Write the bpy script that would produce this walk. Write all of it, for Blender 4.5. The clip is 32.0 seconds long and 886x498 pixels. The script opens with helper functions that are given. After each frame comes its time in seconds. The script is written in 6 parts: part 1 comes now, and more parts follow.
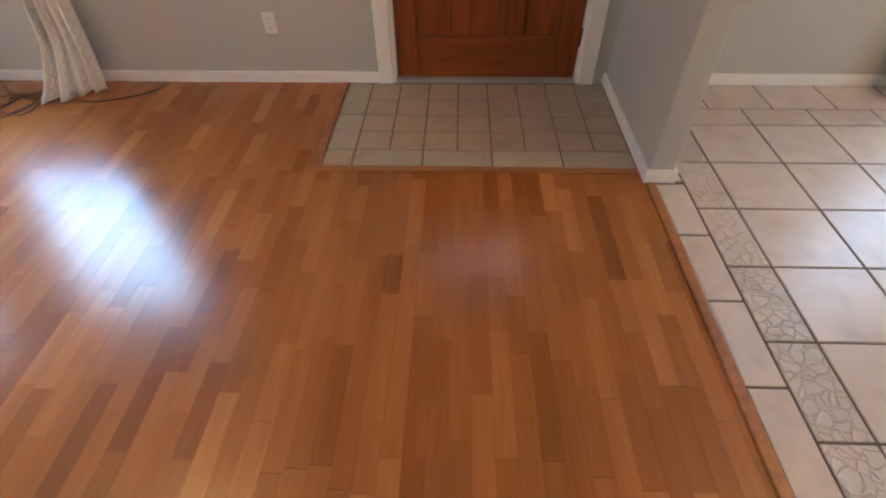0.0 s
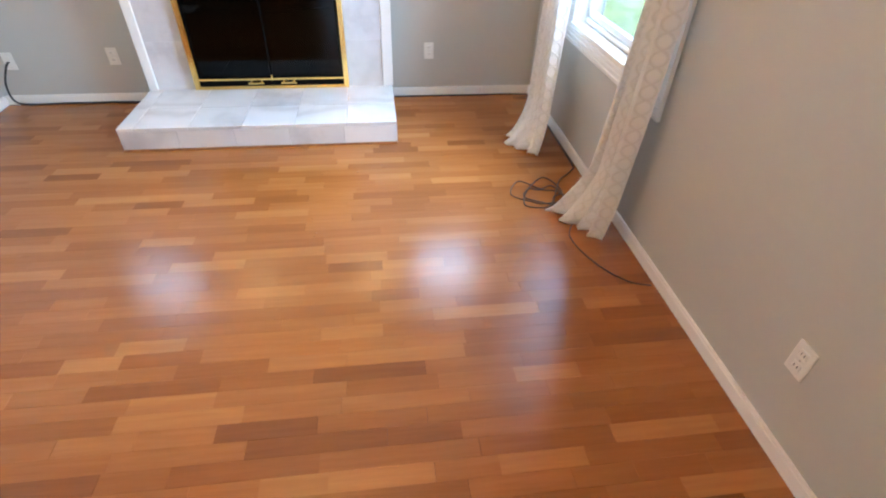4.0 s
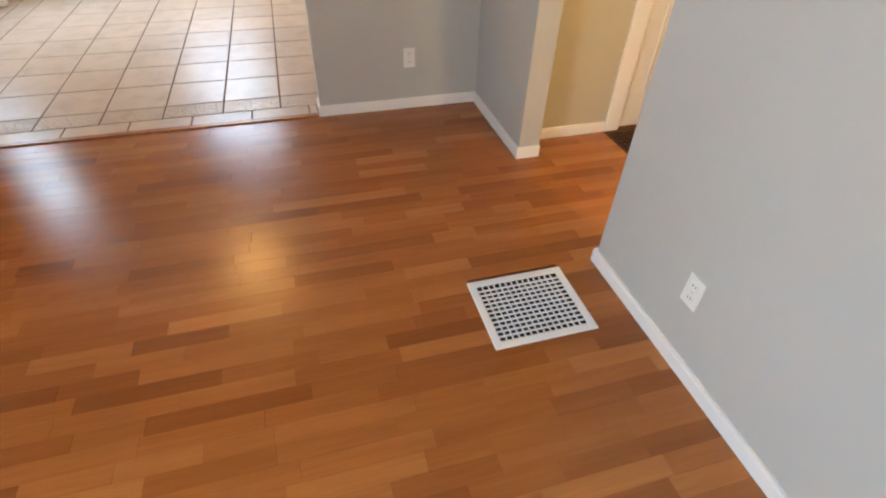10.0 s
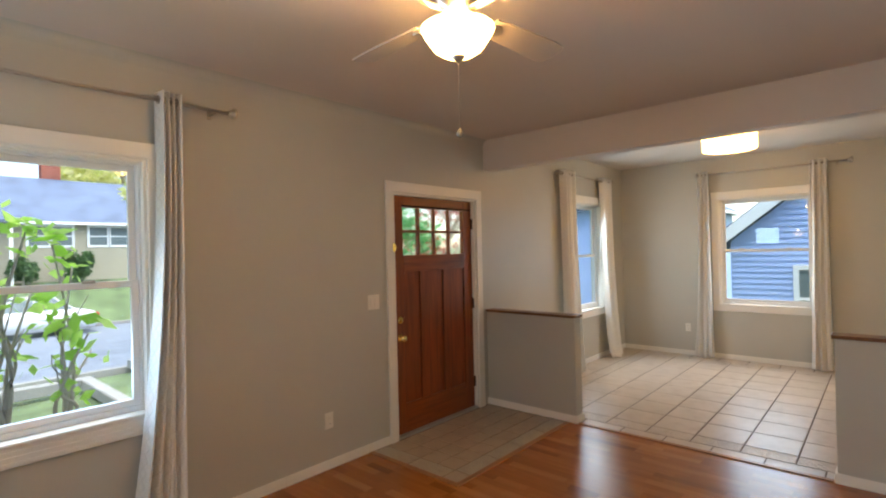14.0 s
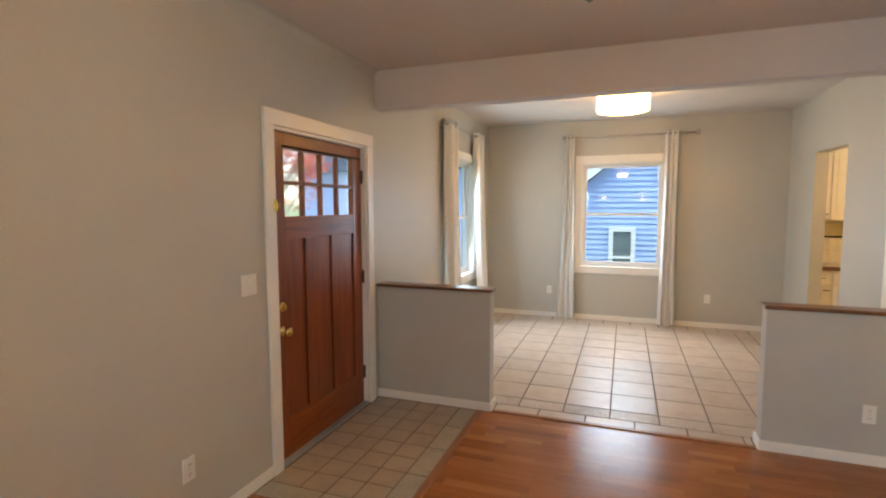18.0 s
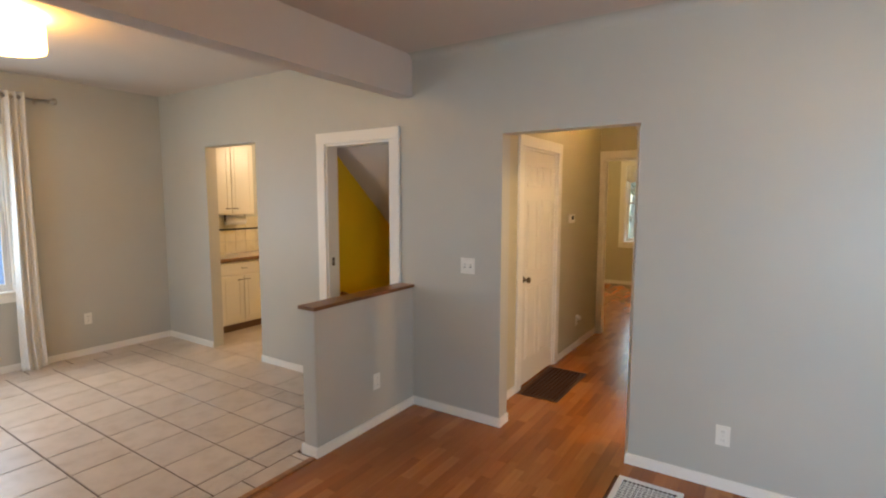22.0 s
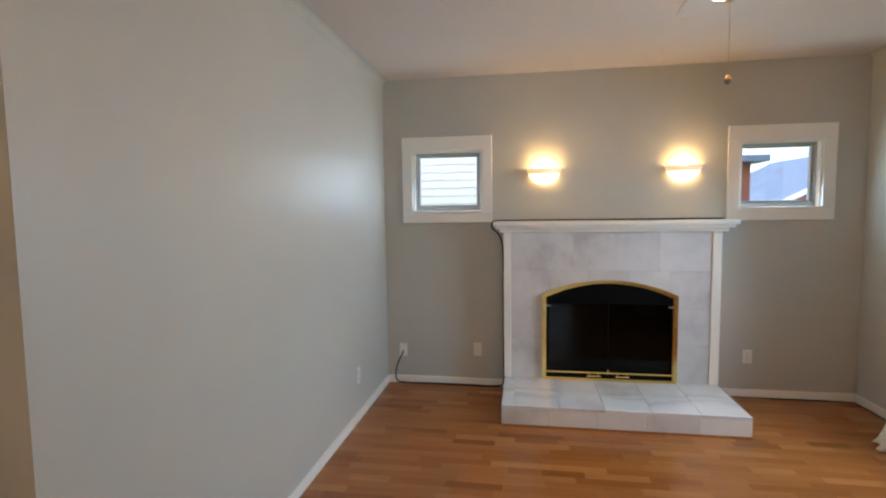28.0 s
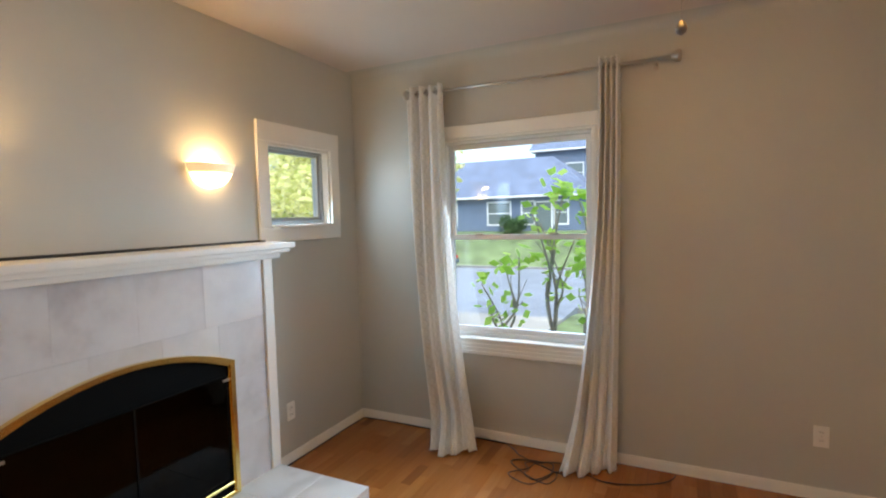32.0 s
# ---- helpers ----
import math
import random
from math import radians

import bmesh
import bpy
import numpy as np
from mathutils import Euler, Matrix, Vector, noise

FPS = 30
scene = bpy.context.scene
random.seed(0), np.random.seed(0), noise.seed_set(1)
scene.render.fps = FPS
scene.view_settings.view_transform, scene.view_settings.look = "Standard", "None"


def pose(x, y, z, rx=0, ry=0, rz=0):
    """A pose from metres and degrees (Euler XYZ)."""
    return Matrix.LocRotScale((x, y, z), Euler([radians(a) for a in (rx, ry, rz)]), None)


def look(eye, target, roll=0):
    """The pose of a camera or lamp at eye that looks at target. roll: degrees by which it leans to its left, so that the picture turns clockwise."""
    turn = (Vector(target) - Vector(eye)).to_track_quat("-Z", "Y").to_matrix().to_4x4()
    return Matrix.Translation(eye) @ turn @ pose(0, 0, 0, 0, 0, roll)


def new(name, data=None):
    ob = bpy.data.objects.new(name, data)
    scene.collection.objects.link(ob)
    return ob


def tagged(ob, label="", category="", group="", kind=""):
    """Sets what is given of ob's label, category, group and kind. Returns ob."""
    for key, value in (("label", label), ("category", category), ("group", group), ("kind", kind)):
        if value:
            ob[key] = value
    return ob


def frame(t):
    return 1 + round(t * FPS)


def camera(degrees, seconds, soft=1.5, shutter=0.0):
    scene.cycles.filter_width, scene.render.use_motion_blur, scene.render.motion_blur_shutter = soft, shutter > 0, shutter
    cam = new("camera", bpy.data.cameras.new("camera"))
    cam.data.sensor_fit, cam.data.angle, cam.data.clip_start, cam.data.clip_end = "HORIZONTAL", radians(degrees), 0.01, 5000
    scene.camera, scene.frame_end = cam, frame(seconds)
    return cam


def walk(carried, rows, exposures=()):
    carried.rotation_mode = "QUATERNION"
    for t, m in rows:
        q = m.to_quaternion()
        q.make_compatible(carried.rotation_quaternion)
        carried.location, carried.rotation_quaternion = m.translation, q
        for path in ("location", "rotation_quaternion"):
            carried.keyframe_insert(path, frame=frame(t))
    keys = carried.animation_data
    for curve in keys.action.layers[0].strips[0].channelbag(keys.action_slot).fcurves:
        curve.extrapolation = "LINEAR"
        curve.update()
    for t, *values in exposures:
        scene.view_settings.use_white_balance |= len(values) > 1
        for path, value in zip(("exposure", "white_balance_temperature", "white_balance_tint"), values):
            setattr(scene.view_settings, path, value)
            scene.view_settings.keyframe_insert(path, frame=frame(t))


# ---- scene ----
cam = camera(83.3, 32.0, soft=2.1, shutter=0.0)

# ---- the walk ----
PATH = [
    (0, (4.008, 0.935, 1.406), (3.954, 2.353, -0.004), -0.67),
    (0.5, (3.974, 1.170, 1.418), (3.888, 2.595, 0.017), 0.43),
    (1, (4.030, 1.401, 1.410), (3.770, 2.826, 0.031), 2.02),
    (1.5, (4.143, 1.624, 1.412), (3.560, 2.947, 0.030), 2.46),
    (2, (4.214, 1.850, 1.433), (3.304, 2.981, 0.057), -0.12),
    (2.5, (4.127, 2.039, 1.390), (2.972, 3.010, 0.078), 1.70),
    (3, (4.044, 2.274, 1.460), (2.723, 2.971, 0.130), 2.62),
    (3.5, (3.927, 2.459, 1.473), (2.464, 2.906, 0.184), 1.83),
    (5.5, (2.957, 2.825, 1.425), (1.479, 2.284, 0.191), 3.28),
    (6, (2.703, 2.732, 1.405), (1.403, 1.865, 0.156), 3.62),
    (6.5, (2.434, 2.682, 1.438), (1.468, 1.504, 0.143), 3.95),
    (7, (2.315, 2.475, 1.399), (1.639, 1.120, 0.093), 4.78),
    (7.5, (2.157, 2.288, 1.374), (1.882, 0.794, 0.072), 4.10),
    (8, (2.121, 2.033, 1.405), (2.230, 0.559, 0.058), 5.51),
    (8.5, (2.018, 1.756, 1.468), (2.565, 0.391, 0.113), 3.79),
    (9, (2.167, 1.509, 1.471), (3.021, 0.301, 0.125), 3.76),
    (9.5, (2.135, 1.266, 1.434), (3.337, 0.405, 0.088), 3.23),
    (10, (1.920, 1.096, 1.435), (3.358, 0.652, 0.117), 1.98),
    (10.5, (1.618, 0.841, 1.315), (3.208, 0.827, 0.102), 1.06),
    (11, (1.346, 0.927, 1.501), (2.873, 1.089, 0.220), 3.69),
    (11.5, (1.133, 0.776, 1.504), (2.594, 1.296, 0.241), 3.81),
    (12, (0.995, 0.728, 1.524), (2.375, 1.586, 0.359), 1.08),
    (12.5, (0.861, 0.709, 1.578), (2.261, 1.817, 0.675), -0.71),
    (13, (0.800, 0.765, 1.577), (2.279, 1.984, 1.006), -0.70),
    (13.5, (0.839, 0.747, 1.528), (2.328, 2.056, 1.260), -1.34),
    (14, (0.813, 0.743, 1.551), (2.309, 2.070, 1.560), -1.33),
    (14.5, (0.817, 0.759, 1.604), (2.297, 2.081, 1.850), -1.16),
    (15, (0.807, 0.776, 1.586), (2.284, 2.089, 1.892), -0.68),
    (15.5, (0.793, 0.793, 1.524), (2.282, 2.122, 1.657), -0.12),
    (17.5, (1.115, 1.634, 1.572), (2.872, 2.578, 1.427), 0.02),
    (18, (1.235, 1.866, 1.585), (3.107, 2.549, 1.414), -0.13),
    (18.5, (1.269, 2.109, 1.569), (3.231, 2.449, 1.383), -0.28),
    (19, (1.244, 2.375, 1.584), (3.235, 2.357, 1.402), -0.35),
    (19.5, (1.427, 2.598, 1.591), (3.391, 2.267, 1.403), -0.63),
    (20, (1.660, 2.747, 1.600), (3.535, 2.075, 1.421), -0.44),
    (20.5, (1.901, 2.888, 1.592), (3.624, 1.886, 1.425), -0.22),
    (21, (2.173, 2.896, 1.571), (3.722, 1.644, 1.393), -0.14),
    (21.5, (2.375, 2.925, 1.595), (3.718, 1.457, 1.391), 0.22),
    (22, (2.607, 3.048, 1.606), (3.696, 1.382, 1.406), 0.10),
    (22.5, (2.944, 3.053, 1.517), (3.735, 1.220, 1.398), 0.10),
    (23, (3.158, 2.990, 1.545), (3.672, 1.060, 1.435), 0.61),
    (23.5, (3.411, 3.005, 1.536), (3.654, 1.022, 1.442), 1.10),
    (24, (3.728, 2.943, 1.410), (3.621, 0.947, 1.372), 0.72),
    (24.5, (3.935, 2.784, 1.555), (3.496, 0.836, 1.439), 1.12),
    (25, (4.249, 2.548, 1.567), (3.409, 0.738, 1.422), 0.36),
    (25.5, (4.294, 2.401, 1.570), (3.195, 0.737, 1.411), -0.13),
    (26, (4.284, 2.218, 1.581), (2.953, 0.734, 1.420), -0.57),
    (26.5, (4.387, 1.978, 1.579), (2.827, 0.738, 1.404), -0.64),
    (28.5, (4.110, 1.025, 1.531), (2.116, 0.999, 1.382), -0.94),
    (29, (3.867, 0.900, 1.544), (1.889, 1.152, 1.392), -0.99),
    (29.5, (3.650, 0.786, 1.531), (1.738, 1.356, 1.382), -0.76),
    (30, (3.448, 0.651, 1.540), (1.661, 1.534, 1.378), -0.73),
    (30.5, (3.180, 0.652, 1.527), (1.540, 1.786, 1.374), -1.08),
    (31, (2.902, 0.666, 1.545), (1.471, 2.055, 1.401), -1.12),
    (31.5, (2.582, 0.607, 1.575), (1.419, 2.228, 1.432), -1.11),
    (32, (2.289, 0.595, 1.563), (1.415, 2.389, 1.433), -1.45),
]
EXPOSURES = [(0.0, 2.35, 6450, 10), (1.0, 2.75, 6350, 10), (3.0, 2.90, 6300, 10), (6.0, 2.45, 8100, 10), (7.0, 2.55, 8400, 10), (8.0, 2.38, 8500, 10), (9.0, 2.45, 8100, 10), (10.0, 2.40, 7400, 10), (12.0, 2.20, 7300, 10), (13.0, 1.70, 7900, 10), (14.0, 1.78, 8100, 10), (15.0, 1.40, 8000, 10), (18.0, 2.14, 7700, 10), (19.0, 2.14, 7650, 10), (21.0, 1.86, 7450, 10), (24.0, 2.05, 7800, 10), (26.0, 1.84, 7800, 10), (29.0, 1.56, 7850, 10), (30.0, 1.62, 7850, 10), (32.0, 1.68, 8100, 10)]
walk(cam, [(t, look(eye, target, roll)) for t, eye, target, roll in PATH], EXPOSURES)

# ---- plan, in metres: x from the fireplace wall, y from the hall wall to the street ----
W = 3.775          # hall wall to front wall
L = 4.875          # fireplace wall to the half walls
PT = 0.115        # half wall thickness
D = 8.42          # far wall of the dining room
H = 2.66          # living room and hall ceiling
HD = 2.74         # dining and kitchen ceiling
BEAM = 2.36       # underside of the beam
WT = 0.16         # outer wall thickness
IT = 0.12         # inner wall thickness

# ---- world, sun and lamps ----
world = bpy.data.worlds.new("sky")
scene.world = world
world.use_nodes = True
wn = world.node_tree
sky = wn.nodes.new("ShaderNodeTexSky")
sky.sky_type = "NISHITA"
sky.sun_disc = False
sky.sun_elevation = radians(72)
sky.sun_rotation = radians(140)
wn.links.new(sky.outputs[0], wn.nodes["Background"].inputs[0])
wn.nodes["Background"].inputs[1].default_value = 0.15
sun = new("sun", bpy.data.lights.new("sun", "SUN"))
sun.data.energy, sun.data.angle, sun.data.color = 3.0, radians(110), (1.0, 0.98, 0.95)
sun.matrix_world = look((5, -6, 24), (0, 0, 0))


def lamp(name, kind, m, energy, color, size=0.1, size_y=None, spread=180):
    ob = new(name, bpy.data.lights.new(name, kind))
    ob.data.energy, ob.data.color = energy, color
    if kind == "AREA":
        ob.data.size, ob.data.spread = size, radians(spread)
        if size_y:
            ob.data.shape, ob.data.size_y = "RECTANGLE", size_y
    else:
        ob.data.shadow_soft_size = size
    ob.matrix_world = m
    return ob


FAN = (2.278, 1.942)
DAY = (0.53, 0.745, 1.0)
WARM = (1.0, 0.63, 0.31)
lamp("daylight_front_window", "AREA", look((1.26, W - 0.006, 1.42), (1.60, 0, 0.50)), 11.5, (0.42, 0.66, 1.0), 0.90, 1.25, 125)
lamp("daylight_dining_front", "AREA", look((7.1, W - 0.006, 1.42), (7.1, 0, 0.9)), 6.0, DAY, 0.8, 1.2)
lamp("daylight_dining_side", "AREA", look((D - 0.006, 1.915, 1.45), (0, 1.915, 0.9)), 4.6, DAY, 0.8, 1.2)
lamp("daylight_small_window", "AREA", look((0.006, 0.555, 1.78), (3, 0.40, 1.2)), 1.4, (0.42, 0.66, 1.0), 0.52, 0.44)
lamp("daylight_small_window_far", "AREA", look((0.006, 3.173, 1.78), (3, 3.0, 1.2)), 2.4, (0.40, 0.66, 1.0), 0.52, 0.44)
lamp("daylight_bedroom", "AREA", look((4.45, -6.62, 1.45), (4.2, -3, 0.8)), 2.2, DAY, 0.7, 1.2)
for n in range(3):
    lamp("fan_bulb", "POINT", pose(FAN[0] + 0.108 * math.cos(2.1 * n), FAN[1] + 0.108 * math.sin(2.1 * n), H - 0.245), 0.75, WARM, 0.012)
lamp("dining_bulb", "POINT", pose(6.59, 1.915, HD - 0.12), 10, (1.0, 0.57, 0.21), 0.05)
lamp("sconce_bulb_a", "POINT", pose(0.092, 1.375, 1.900), 0.38, WARM, 0.015)
lamp("sconce_bulb_b", "POINT", pose(0.092, 2.463, 1.900), 0.38, WARM, 0.015)
lamp("hall_bulb_a", "POINT", pose(3.375, -1.45, 2.395), 7.0, (1.0, 0.69, 0.36), 0.04)
lamp("hall_bulb_b", "POINT", pose(4.195, -1.50, 2.41), 2.5, (1.0, 0.69, 0.36), 0.04)
lamp("kitchen_bulb", "POINT", pose(6.9, -1.5, 2.2), 11, (1.0, 0.84, 0.64), 0.1)
# unseen lamp added down the stairs to brighten the yellow wall
lamp("stair_fill", "POINT", pose(5.40, -2.1, -0.9), 12, (1.0, 0.80, 0.5), 0.06)
lamp("bath_bulb", "POINT", pose(2.4, -0.55, 2.15), 13, (1.0, 0.71, 0.40), 0.08)
# added warm fill without a fixture, lifts the bedroom walls
lamp("bedroom_fill", "POINT", pose(4.9, -4.6, 2.2), 10.0, (1.0, 0.72, 0.30), 0.08)


# ---- materials ----
def material(name, base=(0.8, 0.8, 0.8), rough=0.5, metal=0.0):
    m = bpy.data.materials.new(name)
    m.use_nodes = True
    b = m.node_tree.nodes["Principled BSDF"]
    b.inputs["Base Color"].default_value = (*base, 1)
    b.inputs["Roughness"].default_value = rough
    b.inputs["Metallic"].default_value = metal
    return m


def node(m, kind, **inputs):
    n = m.node_tree.nodes.new(kind)
    for key, value in inputs.items():
        n.inputs[key.replace("_", " ")].default_value = value
    return n


def wire(m, a, b):
    m.node_tree.links.new(a, b)


def bsdf(m):
    return m.node_tree.nodes["Principled BSDF"]


def coords(m, scale=(1, 1, 1), world_space=True):
    n = m.node_tree.nodes.new("ShaderNodeMapping")
    n.inputs["Scale"].default_value = scale
    if world_space:
        wire(m, m.node_tree.nodes.new("ShaderNodeNewGeometry").outputs["Position"], n.inputs["Vector"])
    else:
        wire(m, m.node_tree.nodes.new("ShaderNodeTexCoord").outputs["Object"], n.inputs["Vector"])
    return n.outputs["Vector"]


def ramp(m, fac, stops):
    n = m.node_tree.nodes.new("ShaderNodeValToRGB")
    while len(n.color_ramp.elements) < len(stops):
        n.color_ramp.elements.new(0.5)
    for e, (p, c) in zip(n.color_ramp.elements, stops):
        e.position, e.color = p, (*c, 1)
    wire(m, fac, n.inputs["Fac"])
    return n.outputs["Color"]


def mixed(m, fac, a, b, kind="MIX"):
    n = m.node_tree.nodes.new("ShaderNodeMix")
    n.data_type, n.blend_type = "RGBA", kind
    for value, socket in ((fac, n.inputs[0]), (a, n.inputs[6]), (b, n.inputs[7])):
        if hasattr(value, "links"):
            wire(m, value, socket)
        elif isinstance(value, tuple):
            socket.default_value = (*value, 1)
        else:
            socket.default_value = value
    return n.outputs[2]


def bump(m, height, strength=0.2, distance=0.002):
    n = node(m, "ShaderNodeBump", Strength=strength, Distance=distance)
    wire(m, height, n.inputs["Height"])
    wire(m, n.outputs["Normal"], bsdf(m).inputs["Normal"])
    return n


def noise_of(m, vector, scale, detail=3.0, rough=0.55):
    n = node(m, "ShaderNodeTexNoise", Scale=scale, Detail=detail, Roughness=rough)
    wire(m, vector, n.inputs["Vector"])
    return n.outputs["Fac"]


def paint(name, base, rough, mottle=0.03, orange=0.12, scale=90):
    """Rolled wall paint: faint broad mottling, a fine roller stipple."""
    m = material(name, base, rough)
    v = coords(m)
    low = tuple(c * (1 - mottle) for c in base)
    high = tuple(min(1, c * (1 + mottle)) for c in base)
    wire(m, ramp(m, noise_of(m, v, 1.3, 4), [(0.3, low), (0.7, high)]), bsdf(m).inputs["Base Color"])
    bump(m, noise_of(m, v, scale, 2), orange, 0.002)
    return m


M = {}
M["wall"] = paint("wall_paint_grey_green", (0.515, 0.504, 0.455), 0.42)
M["wall_matte"] = paint("wall_paint_cove", (0.515, 0.504, 0.455), 0.9)
M["ceiling"] = paint("ceiling_paint", (0.64, 0.565, 0.51), 0.75, 0.02, 0.2, 60)
M["trim"] = paint("white_trim_paint", (0.87, 0.84, 0.78), 0.35, 0.03, 0.05)
M["yellow"] = paint("yellow_paint", (0.80, 0.50, 0.02), 0.5)
M["cream"] = paint("hall_paint", (0.53, 0.485, 0.35), 0.45)
M["white_door"] = paint("white_door_paint", (0.80, 0.76, 0.68), 0.32, 0.02, 0.05)
M["plastic"] = material("white_plastic", (0.82, 0.80, 0.74), 0.3)
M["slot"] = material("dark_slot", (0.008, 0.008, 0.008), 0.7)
M["brass"] = material("polished_brass", (0.83, 0.60, 0.22), 0.22, 1.0)
M["nickel"] = material("brushed_nickel", (0.50, 0.46, 0.41), 0.32, 1.0)
M["dull_metal"] = material("dull_grey_metal", (0.24, 0.21, 0.18), 0.65, 0.2)
M["bronze"] = material("dark_bronze", (0.10, 0.07, 0.045), 0.38, 0.9)
M["black"] = material("black_metal", (0.003, 0.003, 0.003), 0.8)
M["black"].node_tree.nodes["Principled BSDF"].inputs["Specular IOR Level"].default_value = 0.08
M["cable"] = material("brown_cable", (0.06, 0.025, 0.015), 0.5)
M["cable_black"] = material("black_cable", (0.015, 0.015, 0.016), 0.45)
M["grout"] = paint("tile_grout", (0.13, 0.085, 0.062), 0.9, 0.15, 0.4, 200)
M["entry_grout"] = paint("entry_grout", (0.19, 0.145, 0.105), 0.9, 0.15, 0.4, 200)
M["subfloor"] = material("floor_gap", (0.17, 0.06, 0.024), 0.7)
M["slab"] = paint("outer_plaster", (0.5, 0.5, 0.48), 0.8)
M["brown_floor"] = paint("bath_floor", (0.16, 0.08, 0.05), 0.4, 0.2)
M["metal_frame"] = material("grey_aluminium", (0.45, 0.47, 0.48), 0.4, 0.6)
M["vinyl"] = material("white_vinyl", (0.80, 0.80, 0.79), 0.35)
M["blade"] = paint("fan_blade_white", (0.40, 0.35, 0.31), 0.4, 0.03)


def glass(name, rough=0.0, tint=(1, 1, 1)):
    m = material(name, tint, rough)
    b = bsdf(m)
    b.inputs["Transmission Weight"].default_value = 1.0
    b.inputs["IOR"].default_value = 1.45
    return m


def pane_glass(name, gloss=0.08, tint=(0.98, 0.99, 0.99)):
    """Thin window glass: clear, with a share of mirror reflection."""
    m = bpy.data.materials.new(name)
    m.use_nodes = True
    t = m.node_tree
    t.nodes.clear()
    out, mix = t.nodes.new("ShaderNodeOutputMaterial"), t.nodes.new("ShaderNodeMixShader")
    clear, shine = t.nodes.new("ShaderNodeBsdfTransparent"), t.nodes.new("ShaderNodeBsdfGlossy")
    clear.inputs["Color"].default_value = (*tint, 1)
    shine.inputs["Roughness"].default_value = 0.02
    mix.inputs[0].default_value = gloss
    t.links.new(clear.outputs[0], mix.inputs[1])
    t.links.new(shine.outputs[0], mix.inputs[2])
    t.links.new(mix.outputs[0], out.inputs[0])
    return m


M["pane"] = pane_glass("window_glass", 0.045, (0.84, 0.92, 1.0))
M["smoked"] = pane_glass("smoked_fire_glass", 0.018, (0.06, 0.055, 0.05))


def glowing(name, base, color, strength, rough=0.4):
    m = material(name, base, rough)
    bsdf(m).inputs["Emission Color"].default_value = (*color, 1)
    bsdf(m).inputs["Emission Strength"].default_value = strength
    return m


M["bowl"] = glowing("lit_frosted_bowl", (0.9, 0.88, 0.82), (1.0, 0.58, 0.20), 11.0)
M["hall_shade"] = glowing("lit_hall_glass", (0.9, 0.88, 0.82), (1.0, 0.70, 0.38), 3.5)
M["drum"] = glowing("lit_drum_shade", (0.9, 0.88, 0.82), (1.0, 0.56, 0.18), 4.0)
M["sconce"] = glowing("lit_alabaster_bowl", (0.9, 0.86, 0.76), (1.0, 0.64, 0.27), 3.8)
M["sconce_rim"] = glowing("lit_alabaster_rim", (0.9, 0.86, 0.76), (1.0, 0.66, 0.34), 0.2)
swirl = noise_of(M["sconce"], coords(M["sconce"], (9, 9, 26)), 1.0, 4, 0.6)
wire(M["sconce"], ramp(M["sconce"], swirl, [(0.38, (0.55, 0.34, 0.15)), (0.6, (1.0, 0.70, 0.36))]), bsdf(M["sconce"]).inputs["Emission Color"])
M["bulb"] = glowing("lit_bulb", (1, 1, 1), (1.0, 0.78, 0.48), 16)


def random_of(m, islands):
    if islands:
        return m.node_tree.nodes.new("ShaderNodeNewGeometry").outputs["Random Per Island"]
    return m.node_tree.nodes.new("ShaderNodeObjectInfo").outputs["Random"]


def moved_by(m, vector, amount, spread):
    """The coordinates shifted by a random amount a piece, so that no two pieces share their grain."""
    s = m.node_tree.nodes.new("ShaderNodeVectorMath")
    s.operation = "MULTIPLY"
    c = m.node_tree.nodes.new("ShaderNodeCombineXYZ")
    for k in range(3):
        wire(m, amount, c.inputs[k])
    wire(m, c.outputs[0], s.inputs[0])
    s.inputs[1].default_value = spread
    a = m.node_tree.nodes.new("ShaderNodeVectorMath")
    a.operation = "ADD"
    wire(m, vector, a.inputs[0])
    wire(m, s.outputs[0], a.inputs[1])
    return a.outputs[0]


def laminate(name, islands):
    m = material(name, (0.3, 0.1, 0.04), 0.27)
    r = random_of(m, islands)
    tone = ramp(m, r, [(0.0, (0.262, 0.083, 0.020)), (0.10, (0.327, 0.109, 0.026)), (0.40, (0.370, 0.131, 0.032)), (0.8, (0.412, 0.151, 0.039)), (1.0, (0.482, 0.194, 0.054))])
    v = moved_by(m, coords(m, (60, 3.2, 1)), r, (37.0, 91.0, 5.0))
    fine = noise_of(m, v, 1.0, 6, 0.7)
    v2 = moved_by(m, coords(m, (14, 1.1, 1)), r, (19.0, 53.0, 3.0))
    flame = noise_of(m, v2, 1.0, 3, 0.5)
    c = mixed(m, ramp(m, fine, [(0.35, (0.75, 0.75, 0.75)), (0.65, (0, 0, 0))]), tone, mixed(m, 1.0, tone, (0.84, 0.78, 0.72), "MULTIPLY"))
    c = mixed(m, ramp(m, flame, [(0.34, (0.5, 0.5, 0.5)), (0.66, (0, 0, 0))]), c, mixed(m, 1.0, c, (0.80, 0.72, 0.66), "MULTIPLY"))
    wire(m, c, bsdf(m).inputs["Base Color"])
    wire(m, ramp(m, noise_of(m, coords(m, (2.5, 2.5, 1)), 1.0, 4), [(0.3, (0.20, 0.20, 0.20)), (0.7, (0.27, 0.27, 0.27))]), bsdf(m).inputs["Roughness"])
    bump(m, fine, 0.03, 0.001)
    return m


M["plank"] = laminate("red_oak_laminate", False)
M["planks"] = laminate("red_oak_laminate_joined", True)


